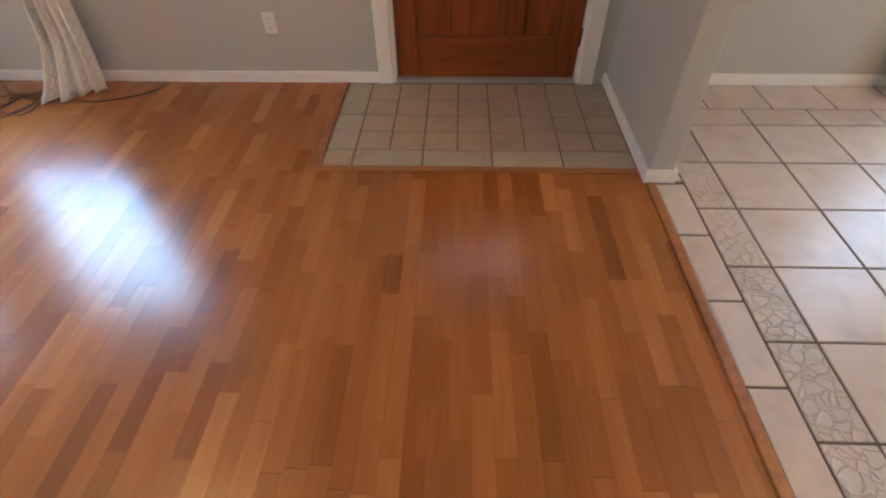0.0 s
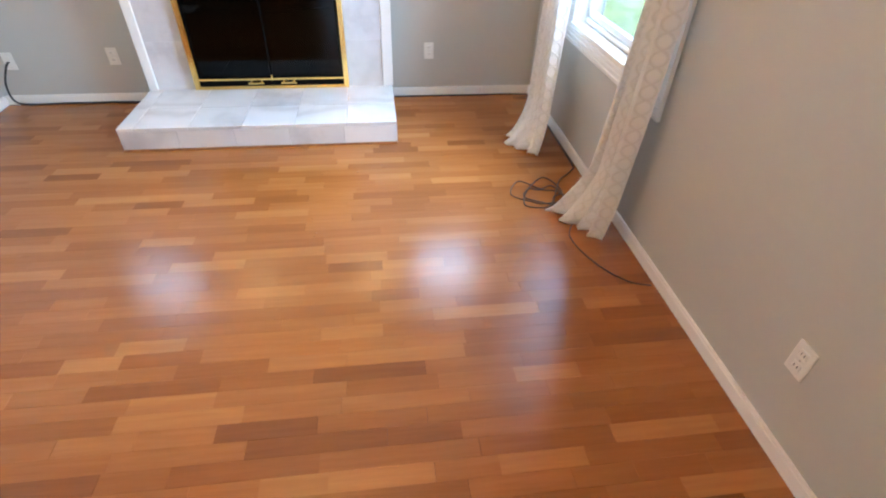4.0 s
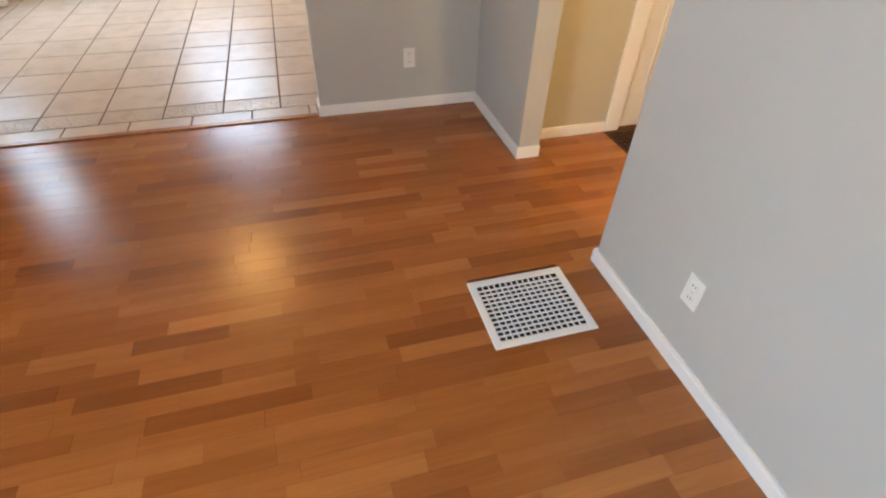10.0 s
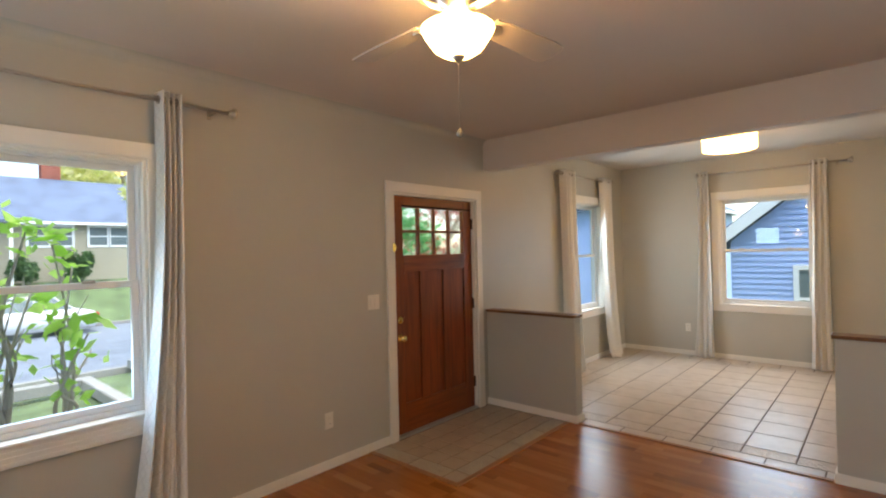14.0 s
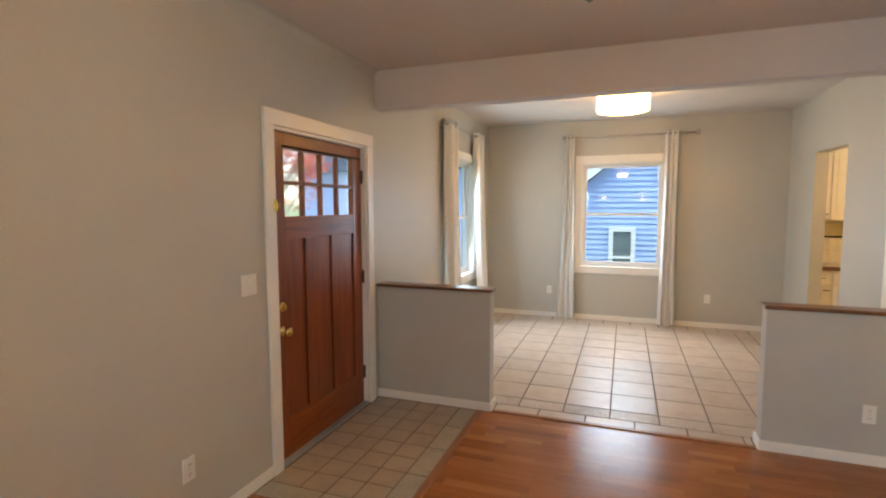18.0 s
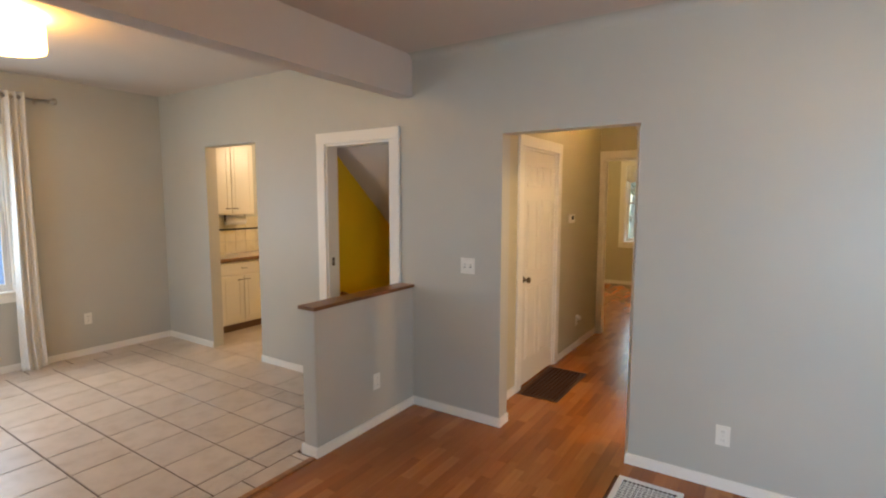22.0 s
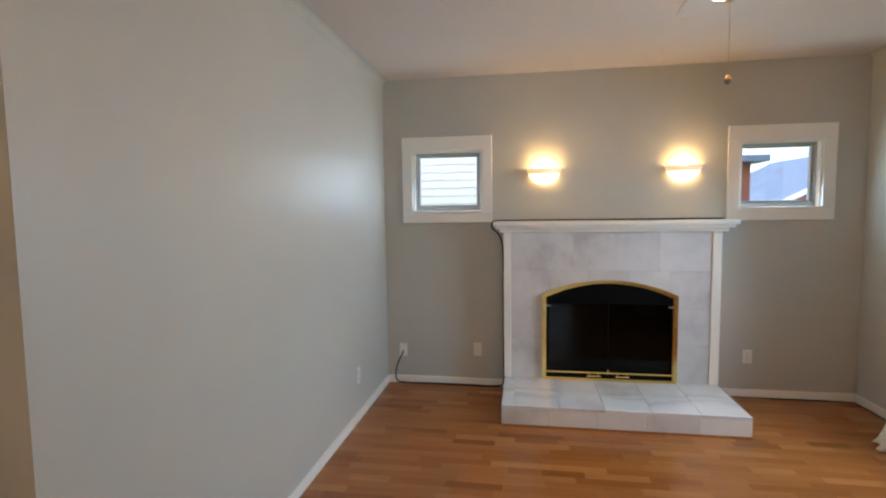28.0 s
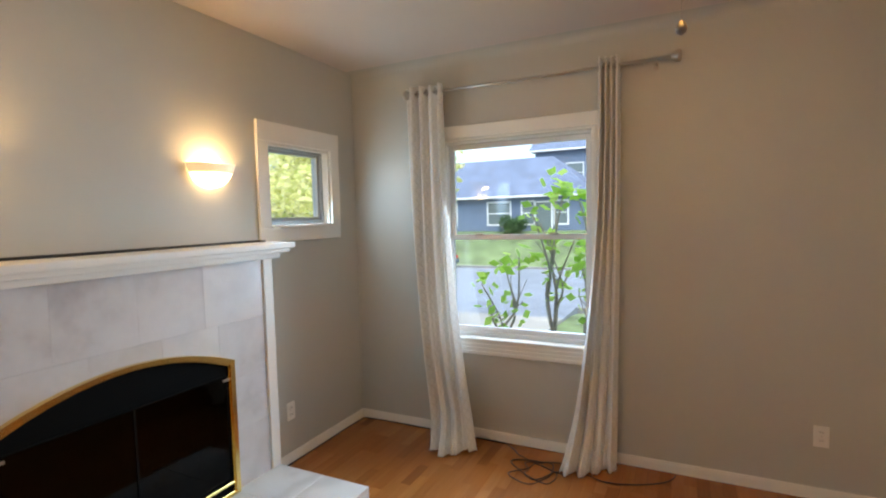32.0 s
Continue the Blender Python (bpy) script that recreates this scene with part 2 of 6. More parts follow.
def ceramic(name, islands, base, rough=0.22, relief=False):
    m = material(name, base, rough)
    r = random_of(m, islands)
    v = moved_by(m, coords(m), r, (3.0, 7.0, 1.0))
    cloud = noise_of(m, v, 7.0, 5, 0.6)
    dark = tuple(c * k for c, k in zip(base, (0.84, 0.80, 0.76)))
    pale = tuple(min(1, c * 1.10) for c in base)
    c = ramp(m, cloud, [(0.25, dark), (0.5, base), (0.78, pale)])
    c = mixed(m, 1.0, c, ramp(m, r, [(0, (0.92, 0.92, 0.92)), (1, (1, 1, 1))]), "MULTIPLY")
    if relief:
        v3 = moved_by(m, coords(m, (1, 1, 1)), noise_of(m, v, 9.0, 2), (0.10, 0.10, 0.0))
        e = node(m, "ShaderNodeTexVoronoi", Scale=24.0)
        e.feature = "DISTANCE_TO_EDGE"
        wire(m, v3, e.inputs["Vector"])
        line = ramp(m, e.outputs["Distance"], [(0.0, (1, 1, 1)), (0.10, (0, 0, 0))])
        c = mixed(m, line, c, mixed(m, 1.0, c, (0.93, 0.92, 0.90), "MULTIPLY"))
        bump(m, line, 0.9, 0.004)
    else:
        bump(m, noise_of(m, v, 22.0, 3), 0.08, 0.003)
    wire(m, c, bsdf(m).inputs["Base Color"])
    return m


M["tile"] = ceramic("beige_tile", False, (0.60, 0.51, 0.435), 0.33)
M["tiles"] = ceramic("beige_tile_joined", True, (0.60, 0.51, 0.435), 0.33)
M["splash_tile"] = ceramic("cream_wall_tile", False, (0.74, 0.67, 0.52), 0.25)
M["tile_deco"] = ceramic("relief_tile", False, (0.47, 0.42, 0.33), 0.34, True)
M["tile_band"] = ceramic("relief_band_tile", False, (0.59, 0.505, 0.43), 0.32, True)
M["tile_entry"] = ceramic("worn_beige_tile", False, (0.46, 0.36, 0.265), 0.3)


def marble(name, random_shift=True):
    m = material(name, (0.8, 0.8, 0.8), 0.16)
    r = random_of(m, False)
    v = moved_by(m, coords(m), r, (11.0, 5.0, 8.0) if random_shift else (0.4, 0.3, 0.4))
    big = noise_of(m, v, 1.9, 5, 0.62)
    w = node(m, "ShaderNodeTexWave", Scale=0.6, Distortion=8.0, Detail=4.0)
    w.inputs["Detail Scale"].default_value = 1.6
    wire(m, v, w.inputs["Vector"])
    vein = ramp(m, w.outputs["Fac"], [(0.0, (0.40, 0.40, 0.40)), (0.12, (0.12, 0.12, 0.12)), (0.4, (0, 0, 0))])
    if random_shift:
        c = ramp(m, big, [(0.26, (0.56, 0.54, 0.53)), (0.44, (0.73, 0.715, 0.70)), (0.70, (0.80, 0.79, 0.775))])
    else:
        c = ramp(m, big, [(0.30, (0.46, 0.43, 0.43)), (0.46, (0.64, 0.62, 0.62)), (0.70, (0.77, 0.755, 0.75))])
    c = mixed(m, vein, c, (0.46, 0.43, 0.41))
    wire(m, c, bsdf(m).inputs["Base Color"])
    return m


M["marble"] = marble("white_grey_marble")
M["marble_face"] = marble("grey_smudged_marble", False)
M["marble_joint"] = material("marble_joint", (0.64, 0.62, 0.60), 0.7)
M["grille"] = material("brown_grille_paint", (0.075, 0.032, 0.016), 0.45, 0.3)


def door_wood(name, base=(0.27, 0.060, 0.011), across=False):
    m = material(name, base, 0.3)
    v = coords(m, (2.0, 30, 30) if across else (30, 30, 2.0))
    fine = noise_of(m, v, 1.0, 6, 0.65)
    dark = tuple(c * 0.62 for c in base)
    pale = tuple(min(1, c * 1.35) for c in base)
    c = ramp(m, fine, [(0.3, dark), (0.52, base), (0.75, pale)])
    broad = noise_of(m, coords(m, (5, 5, 0.4) if not across else (0.4, 5, 5)), 1.0, 2)
    c = mixed(m, 1.0, c, ramp(m, broad, [(0.3, (0.80, 0.78, 0.75)), (0.7, (1, 1, 1))]), "MULTIPLY")
    wire(m, c, bsdf(m).inputs["Base Color"])
    bump(m, fine, 0.06, 0.002)
    return m


M["door"] = door_wood("stained_fir")
M["door_rail"] = door_wood("stained_fir_rail", (0.28, 0.066, 0.013), True)
# darker fir tone, carries the shade at the sides of the recessed door panels
M["door_edge"] = door_wood("stained_fir_edge_shade", (0.15, 0.034, 0.008))
M["cap"] = door_wood("stained_oak_cap", (0.22, 0.085, 0.028), False)
M["strip"] = door_wood("oak_transition_strip", (0.40, 0.16, 0.055), False)
M["strip_x"] = door_wood("oak_transition_strip_cross", (0.40, 0.16, 0.055), True)
M["rail_wood"] = door_wood("brown_handrail", (0.27, 0.115, 0.04), False)


def cloth(name):
    """Off-white curtain cloth with a raised trellis of wavy lines."""
    m = material(name, (0.72, 0.69, 0.62), 0.85)
    uv = m.node_tree.nodes.new("ShaderNodeTexCoord").outputs["UV"]
    s = m.node_tree.nodes.new("ShaderNodeSeparateXYZ")
    wire(m, uv, s.inputs[0])

    def calc(op, a, b=None):
        n = m.node_tree.nodes.new("ShaderNodeMath")
        n.operation = op
        for value, socket in ((a, n.inputs[0]), (b, n.inputs[1])):
            if value is None:
                continue
            if hasattr(value, "links"):
                wire(m, value, socket)
            else:
                socket.default_value = value
        return n.outputs[0]

    wave = calc("MULTIPLY", calc("SINE", calc("MULTIPLY", s.outputs[1], 52.0)), 0.26)
    lines = []
    for sign in (1, -1):
        u = calc("ADD", calc("MULTIPLY", s.outputs[0], 9.0), calc("MULTIPLY", wave, float(sign)))
        lines.append(calc("ABSOLUTE", calc("SUBTRACT", calc("FRACT", u), 0.5)))
    near = calc("MINIMUM", lines[0], lines[1])
    line = ramp(m, near, [(0.03, (1, 1, 1)), (0.09, (0, 0, 0))])
    c = mixed(m, line, (0.92, 0.90, 0.86), (0.85, 0.825, 0.775))
    wire(m, c, bsdf(m).inputs["Base Color"])
    weave = noise_of(m, coords(m), 420.0, 2)
    n = bump(m, line, 0.55, 0.005)
    b2 = node(m, "ShaderNodeBump", Strength=0.25, Distance=0.001)
    wire(m, weave, b2.inputs["Height"])
    wire(m, b2.outputs["Normal"], n.inputs["Normal"])
    b = bsdf(m)
    b.inputs["Sheen Weight"].default_value = 0.2
    glow = m.node_tree.nodes.new("ShaderNodeBsdfTranslucent")
    wire(m, c, glow.inputs["Color"])
    both = m.node_tree.nodes.new("ShaderNodeMixShader")
    both.inputs[0].default_value = 0.22
    wire(m, b.outputs[0], both.inputs[1])
    wire(m, glow.outputs[0], both.inputs[2])
    wire(m, both.outputs[0], m.node_tree.nodes["Material Output"].inputs[0])
    return m


M["cloth"] = cloth("trellis_curtain_cloth")


# ---- building blocks ----
def add_box(bm, x0, y0, z0, x1, y1, z1, bevel=0.0, seg=1):
    made = bmesh.ops.create_cube(bm, size=1.0)["verts"]
    for v in made:
        v.co = Vector((x0 + (v.co.x + 0.5) * (x1 - x0), y0 + (v.co.y + 0.5) * (y1 - y0), z0 + (v.co.z + 0.5) * (z1 - z0)))
    if bevel:
        edges = list({e for v in made for e in v.link_edges})
        bmesh.ops.bevel(bm, geom=edges, offset=bevel, segments=seg, affect="EDGES", profile=0.6)
    return bm


def box(x0, y0, z0, x1, y1, z1, bevel=0.0, seg=1):
    return add_box(bmesh.new(), x0, y0, z0, x1, y1, z1, bevel, seg)


def add_lathe(bm, profile, seg=24, centre=(0, 0, 0), turn=None):
    """A turned body round z from (radius, height) pairs; turn: a matrix laid on it."""
    m = Matrix.Translation(centre) @ (turn or Matrix.Identity(4))
    rings = []
    for r, z in profile:
        if r < 1e-6:
            rings.append([bm.verts.new(m @ Vector((0, 0, z)))])
        else:
            rings.append([bm.verts.new(m @ Vector((r * math.cos(a), r * math.sin(a), z))) for a in (2 * math.pi * k / seg for k in range(seg))])
    for a, b in zip(rings, rings[1:]):
        for k in range(seg):
            face = [a[k % len(a)], a[(k + 1) % len(a)], b[(k + 1) % len(b)], b[k % len(b)]]
            face = list(dict.fromkeys(face))
            if len(face) > 2:
                bm.faces.new(face)
    return bm


def lathe(profile, seg=24, centre=(0, 0, 0), turn=None):
    bm = add_lathe(bmesh.new(), profile, seg, centre, turn)
    bmesh.ops.recalc_face_normals(bm, faces=bm.faces)
    return bm




def add_tube(bm, points, radius, seg=8):
    """A round cable or bar along points; the radius may be a list."""
    pts = [Vector(p) for p in points]
    rings, up = [], Vector((0, 0, 1))
    for k, p in enumerate(pts):
        way = (pts[min(k + 1, len(pts) - 1)] - pts[max(k - 1, 0)]).normalized()
        side = way.cross(up)
        side = side.normalized() if side.length > 1e-3 else way.cross(Vector((1, 0, 0))).normalized()
        top = side.cross(way)
        r = radius[k] if isinstance(radius, (list, tuple)) else radius
        rings.append([bm.verts.new(p + r * (math.cos(a) * side + math.sin(a) * top)) for a in (2 * math.pi * j / seg for j in range(seg))])
    for a, b in zip(rings, rings[1:]):
        for j in range(seg):
            bm.faces.new((a[j], a[(j + 1) % seg], b[(j + 1) % seg], b[j]))
    bm.faces.new(rings[0][::-1])
    bm.faces.new(rings[-1])
    return bm


def tube(points, radius, seg=8):
    return add_tube(bmesh.new(), points, radius, seg)


def smooth_line(points, steps=6):
    """Catmull-Rom through the points."""
    pts = [Vector(p) for p in points]
    out = []
    for k in range(len(pts) - 1):
        a, b, c, d = pts[max(k - 1, 0)], pts[k], pts[k + 1], pts[min(k + 2, len(pts) - 1)]
        for s in range(steps):
            t = s / steps
            out.append(0.5 * ((2 * b) + (c - a) * t + (2 * a - 5 * b + 4 * c - d) * t * t + (3 * b - a - 3 * c + d) * t**3))
    return out + [pts[-1]]


def mesh_of(name, bm, mat, smooth=False):
    me = bpy.data.meshes.new(name)
    bm.to_mesh(me)
    bm.free()
    me.materials.append(mat)
    if smooth:
        for p in me.polygons:
            p.use_smooth = True
    return me


def part(name, bm, mat, parent, label="", smooth=False):
    """One mesh under a thing or a part, in its parent's coordinates."""
    ob = new(name, mesh_of(name, bm, mat, smooth))
    ob.parent = parent
    if label:
        ob["label"] = label
    return ob


def thing(name, label, category, at=None, group=""):
    ob = new(name)
    ob.empty_display_size = 0.1
    ob.matrix_world = at or Matrix.Identity(4)
    return tagged(ob, label, category, group)


def piece(name, me, parent, at):
    ob = new(name, me)
    ob.parent = parent
    ob.location = at
    return ob


def structure(name, bm, mat, label, category, smooth=False):
    return tagged(new(name, mesh_of(name, bm, mat, smooth)), label, category, kind="structure")


def wall_mesh(axis, p0, p1, a0, a1, z0, z1, openings=()):
    """A wall from p0 to p1 in thickness along the axis it faces, with openings (a0, a1, z0, z1) right through it."""
    cuts_a = sorted({a0, a1, *(v for o in openings for v in o[:2] if a0 < v < a1)})
    cuts_z = sorted({z0, z1, *(v for o in openings for v in o[2:] if z0 < v < z1)})
    solid = {}
    for i in range(len(cuts_a) - 1):
        for k in range(len(cuts_z) - 1):
            ca, cz = (cuts_a[i] + cuts_a[i + 1]) / 2, (cuts_z[k] + cuts_z[k + 1]) / 2
            solid[i, k] = not any(o[0] < ca < o[1] and o[2] < cz < o[3] for o in openings)
    bm, seen = bmesh.new(), {}

    def vert(p, a, z):
        key = (p, round(a, 5), round(z, 5))
        if key not in seen:
            seen[key] = bm.verts.new((p, a, z) if axis == "x" else (a, p, z))
        return seen[key]

    for (i, k), full in solid.items():
        if not full:
            continue
        q = [(cuts_a[i], cuts_z[k]), (cuts_a[i + 1], cuts_z[k]), (cuts_a[i + 1], cuts_z[k + 1]), (cuts_a[i], cuts_z[k + 1])]
        for p in (p0, p1):
            bm.faces.new([vert(p, *c) for c in q])
        for n, (di, dk) in enumerate(((0, -1), (1, 0), (0, 1), (-1, 0))):
            if not solid.get((i + di, k + dk)):
                c, d = q[n], q[(n + 1) % 4]
                bm.faces.new([vert(p0, *c), vert(p0, *d), vert(p1, *d), vert(p1, *c)])
    bmesh.ops.recalc_face_normals(bm, faces=bm.faces)
    return bm


# ---- walls, ceiling, beam ----
WIN_MAIN = (0.735, 1.785, 0.70, 2.095)
WIN_DF = (6.58, 7.63, 0.70, 2.15)
WIN_DS = (1.39, 2.44, 0.735, 2.17)
WIN_A = (0.257, 0.853, 1.52, 2.045)
WIN_B = (2.88, 3.467, 1.52, 2.045)
DOOR = (3.615, 4.715, 0.0, 2.05)
HALL = (3.25, 4.125, 0.0, 2.042)
STAIR = (5.085, 5.795, 0.0, 2.065)
KITCHEN = (6.735, 7.56, 0.0, 2.14)
structure("wall_front", wall_mesh("y", W, W + WT, -WT, D + WT, -0.9, H + 0.2, (WIN_MAIN, DOOR, WIN_DF)), M["wall"], "pale grey-green painted front wall with window and door openings", "wall")
structure("wall_fireplace", wall_mesh("x", -WT, 0, -IT, W, -0.9, H + 0.2, (WIN_A, WIN_B)), M["wall"], "grey-green painted chimney wall with two small windows", "wall")
structure("wall_back", wall_mesh("y", -IT, 0, 0, D, 0, H + 0.1, (HALL, STAIR, KITCHEN)), M["wall"], "long pale grey painted wall with three openings", "wall")
structure("wall_dining_far", wall_mesh("x", D, D + WT, -3.4, W, -0.9, H + 0.2, (WIN_DS,)), M["wall"], "grey-green painted dining room end wall with window", "wall")


CR = 0.06


def ceiling_strip(side):
    """A tight rounded plaster strip where a long wall turns into the ceiling."""
    bm, steps = bmesh.new(), 6
    arc = [(CR - CR * math.cos(a), H - CR + CR * math.sin(a)) for a in (math.pi / 2 * k / steps for k in range(steps + 1))]
    ends = [[bm.verts.new((x, y if side < 0 else W - y, z)) for y, z in arc] for x in (0.0, L)]
    for k in range(steps):
        bm.faces.new((ends[0][k], ends[0][k + 1], ends[1][k + 1], ends[1][k])).smooth = True
    return bm


structure("ceiling_living", box(-WT, CR, H, L, W - CR, H + 0.02), M["ceiling"], "flat off-white plaster living room ceiling", "ceiling")
for side in (-1, 1):
    structure("ceiling_edge", ceiling_strip(side), M["wall_matte"], "rounded painted plaster edge between wall and ceiling", "ceiling")
structure("ceiling_cover", box(-WT, -IT, H + 0.02, L, W + WT, H + 0.1), M["slab"], "plain boards above the coved ceiling", "ceiling")
structure("ceiling", box(L, -7.0, HD, D + WT, W + WT, HD + 0.2), M["ceiling"], "plain off-white painted plaster ceiling", "ceiling")
structure("ceiling_hall", box(-WT, -7.0, H, L, -IT, H + 0.25), M["ceiling"], "plain off-white painted hall ceiling", "ceiling")

structure("beam", box(L, 0, BEAM, L + 0.14, W, HD), M["ceiling"], "painted dropped beam between living and dining room", "beam")
structure("foundation_slab", box(-WT, -7.0, -0.9, D + WT, W, -0.12), M["slab"], "plain slab under the floors", "slab")
structure("roof_deck", box(-0.6, -7.4, HD + 0.22, D + 0.6, W + 0.7, HD + 0.32), M["slab"], "plain roof with overhanging eaves", "roof")

for name, y0, y1, words in (("half_wall_entry", 2.812, W, "low painted half wall beside the front door"), ("half_wall_back", 0.0, 1.0, "low painted half wall with an outlet on it")):
    t = tagged(new(name), words, "half wall", kind="structure")
    part("wall_body", box(L, y0, 0, L + PT, y1, 0.93, 0.004), M["wall"], t)
    part("cap", box(L - 0.016, y0 - (0.016 if y0 > 1 else 0), 0.93, L + PT + 0.016, y1 + (0.016 if y0 < 1 else 0), 0.954, 0.006, 2), M["cap"], t, "varnished brown oak cap board")


def baseboard(x0, y0, x1, y1, h=0.067):
    bm = box(x0, y0, 0.002, x1, y1, h - 0.012)
    inset = 0.005
    dx, dy = (0, inset) if x1 - x0 > y1 - y0 else (inset, 0)
    add_box(bm, x0 + dx / 2, y0 + dy / 2, h - 0.012, x1 - dx / 2, y1 - dy / 2, h)
    structure("baseboard", bm, M["trim"], "white painted wooden baseboard", "baseboard")


BT = 0.014
baseboard(BT, 0.0, HALL[0], BT)
baseboard(HALL[1], 0.0, L, BT)
baseboard(STAIR[1] + 0.10, 0.0, KITCHEN[0], BT)
baseboard(KITCHEN[1], 0.0, D - BT, BT)
baseboard(0.0, BT, BT, 1.046)
baseboard(0.0, 2.709, BT, W - BT)
baseboard(0.0, W - BT, DOOR[0] - 0.085, W)
baseboard(L + PT, W - BT, D - BT, W)
baseboard(D - BT, 0.0, D, W)
for y0, y1 in ((2.812, W), (0.0, 1.0)):
    baseboard(L - BT, y0, L, y1)
    baseboard(L + PT, y0, L + PT + BT, y1)
baseboard(L - BT, 2.812 - BT, L + PT + BT, 2.812)
baseboard(L - BT, 1.0, L + PT + BT, 1.0 + BT)
baseboard(HALL[1] - BT, -IT, HALL[1], BT)
baseboard(HALL[0], -IT, HALL[0] + BT, BT)

# ---- spaces beyond the openings ----
HX0, HX1, HY = 3.27, 4.30, -2.91
structure("wall_hall_left", wall_mesh("x", HX1, HX1 + 0.1, HY, -IT, 0, H, ((-1.50, -0.72, 0.0, 2.03),)), M["cream"], "cream painted hall wall with a white door", "wall")
structure("wall_hall_right", wall_mesh("x", HX0 - 0.1, HX0, HY, -IT, 0, H, ((-0.97, -0.20, 0.0, 2.03), (-2.80, -2.12, 0.0, 2.05))), M["cream"], "cream painted hall wall with two doorways", "wall")
structure("wall_hall_end", wall_mesh("y", HY - 0.1, HY, 1.6, 6.6, 0, H, ((3.475, 4.25, 0.0, 2.07),)), M["cream"], "cream painted wall at the end of the hall", "wall")
structure("wall_bedroom_far", wall_mesh("y", -6.80, -6.64, 1.6, 6.6, -0.9, H, ((4.03, 4.87, 0.80, 2.24),)), M["cream"], "cream painted bedroom wall with a window", "wall")
structure("wall_bedroom_side", wall_mesh("x", 1.5, 1.6, -6.80, -IT, 0, H), M["cream"], "plain cream bedroom side wall", "wall")
structure("wall_bedroom_side_far", wall_mesh("x", 6.6, 6.7, -6.80, HY, 0, H), M["cream"], "plain cream bedroom side wall", "wall")
structure("wall_bath_partition", wall_mesh("y", -1.75, -1.65, 1.6, HX0 - 0.1, 0, H), M["white_door"], "plain white bathroom partition", "wall")
structure("wall_stair_left", wall_mesh("x", 5.87, 6.07, -3.0, -IT, -2.6, HD), M["yellow"], "bright yellow painted stairwell wall", "wall")
structure("wall_stair_right", wall_mesh("x", 4.96, 5.06, -3.0, -IT, -2.6, HD), M["yellow"], "bright yellow painted stairwell wall", "wall")
structure("wall_stair_end", wall_mesh("y", -3.1, -3.0, 4.96, 6.07, -2.6, 0), M["yellow"], "bright yellow painted stairwell end", "wall")
structure("wall_kitchen_far", wall_mesh("y", -3.4, -3.3, 6.07, D, 0, HD), M["white_door"], "plain pale kitchen wall", "wall")
bm = bmesh.new()
s = [(5.06, -0.14, 2.06), (5.87, -0.14, 2.06), (5.87, -2.4, 0.03), (5.06, -2.4, 0.03)]
low = [bm.verts.new(p) for p in s]
high = [bm.verts.new((x, y, z + 0.2)) for x, y, z in s]
bm.faces.new(low), bm.faces.new(high[::-1])
for k in range(4):
    bm.faces.new((low[k], low[(k + 1) % 4], high[(k + 1) % 4], high[k]))
bmesh.ops.recalc_face_normals(bm, faces=bm.faces)
structure("stair_soffit", bm, M["ceiling"], "sloping pinkish-white soffit over the basement stairs", "soffit")
stairs = tagged(new("basement_stairs"), "painted wooden stairs going down beside a yellow wall", "stairs", kind="structure")
for k in range(9):
    z, y = -0.19 * (k + 1), -0.55 - 0.25 * k
    part("step", box(5.06, y - 0.27, z - 0.04, 5.87, y, z, 0.006), M["strip_x"], stairs)
    part("riser", box(5.06, y - 0.02, z + 0.0, 5.87, y, z + 0.15), M["trim"], stairs)
structure("stair_landing", box(5.06, -0.55, -0.03, 5.87, 0.0, 0.0, 0.003), M["tiles"], "small landing at the top of the stairs", "floor")

# ---- cased openings ----
def casing(name, words, m, w, h, head=0.095, side=0.09, depth=0.02, back=0.12):
    """Flat white door casing round an opening w by h, on local y = 0 facing -y, with jambs through the wall."""
    t = tagged(new(name), words, "door frame", kind="structure")
    t.matrix_world = m
    part("side_casing", box(-w / 2 - side, -depth, 0, -w / 2, 0, h, 0.003), M["trim"], t)
    part("side_casing", box(w / 2, -depth, 0, w / 2 + side, 0, h, 0.003), M["trim"], t)
    part("head_casing", box(-w / 2 - side, -depth - 0.003, h, w / 2 + side, 0, h + head, 0.003), M["trim"], t)
    part("jamb", box(-w / 2 - 0.0, 0.0, 0, -w / 2 + 0.018, back, h), M["trim"], t)
    part("jamb", box(w / 2 - 0.018, 0.0, 0, w / 2, back, h), M["trim"], t)
    part("head_jamb", box(-w / 2 + 0.018, 0.0, h - 0.018, w / 2 - 0.018, back, h), M["trim"], t)
    return t


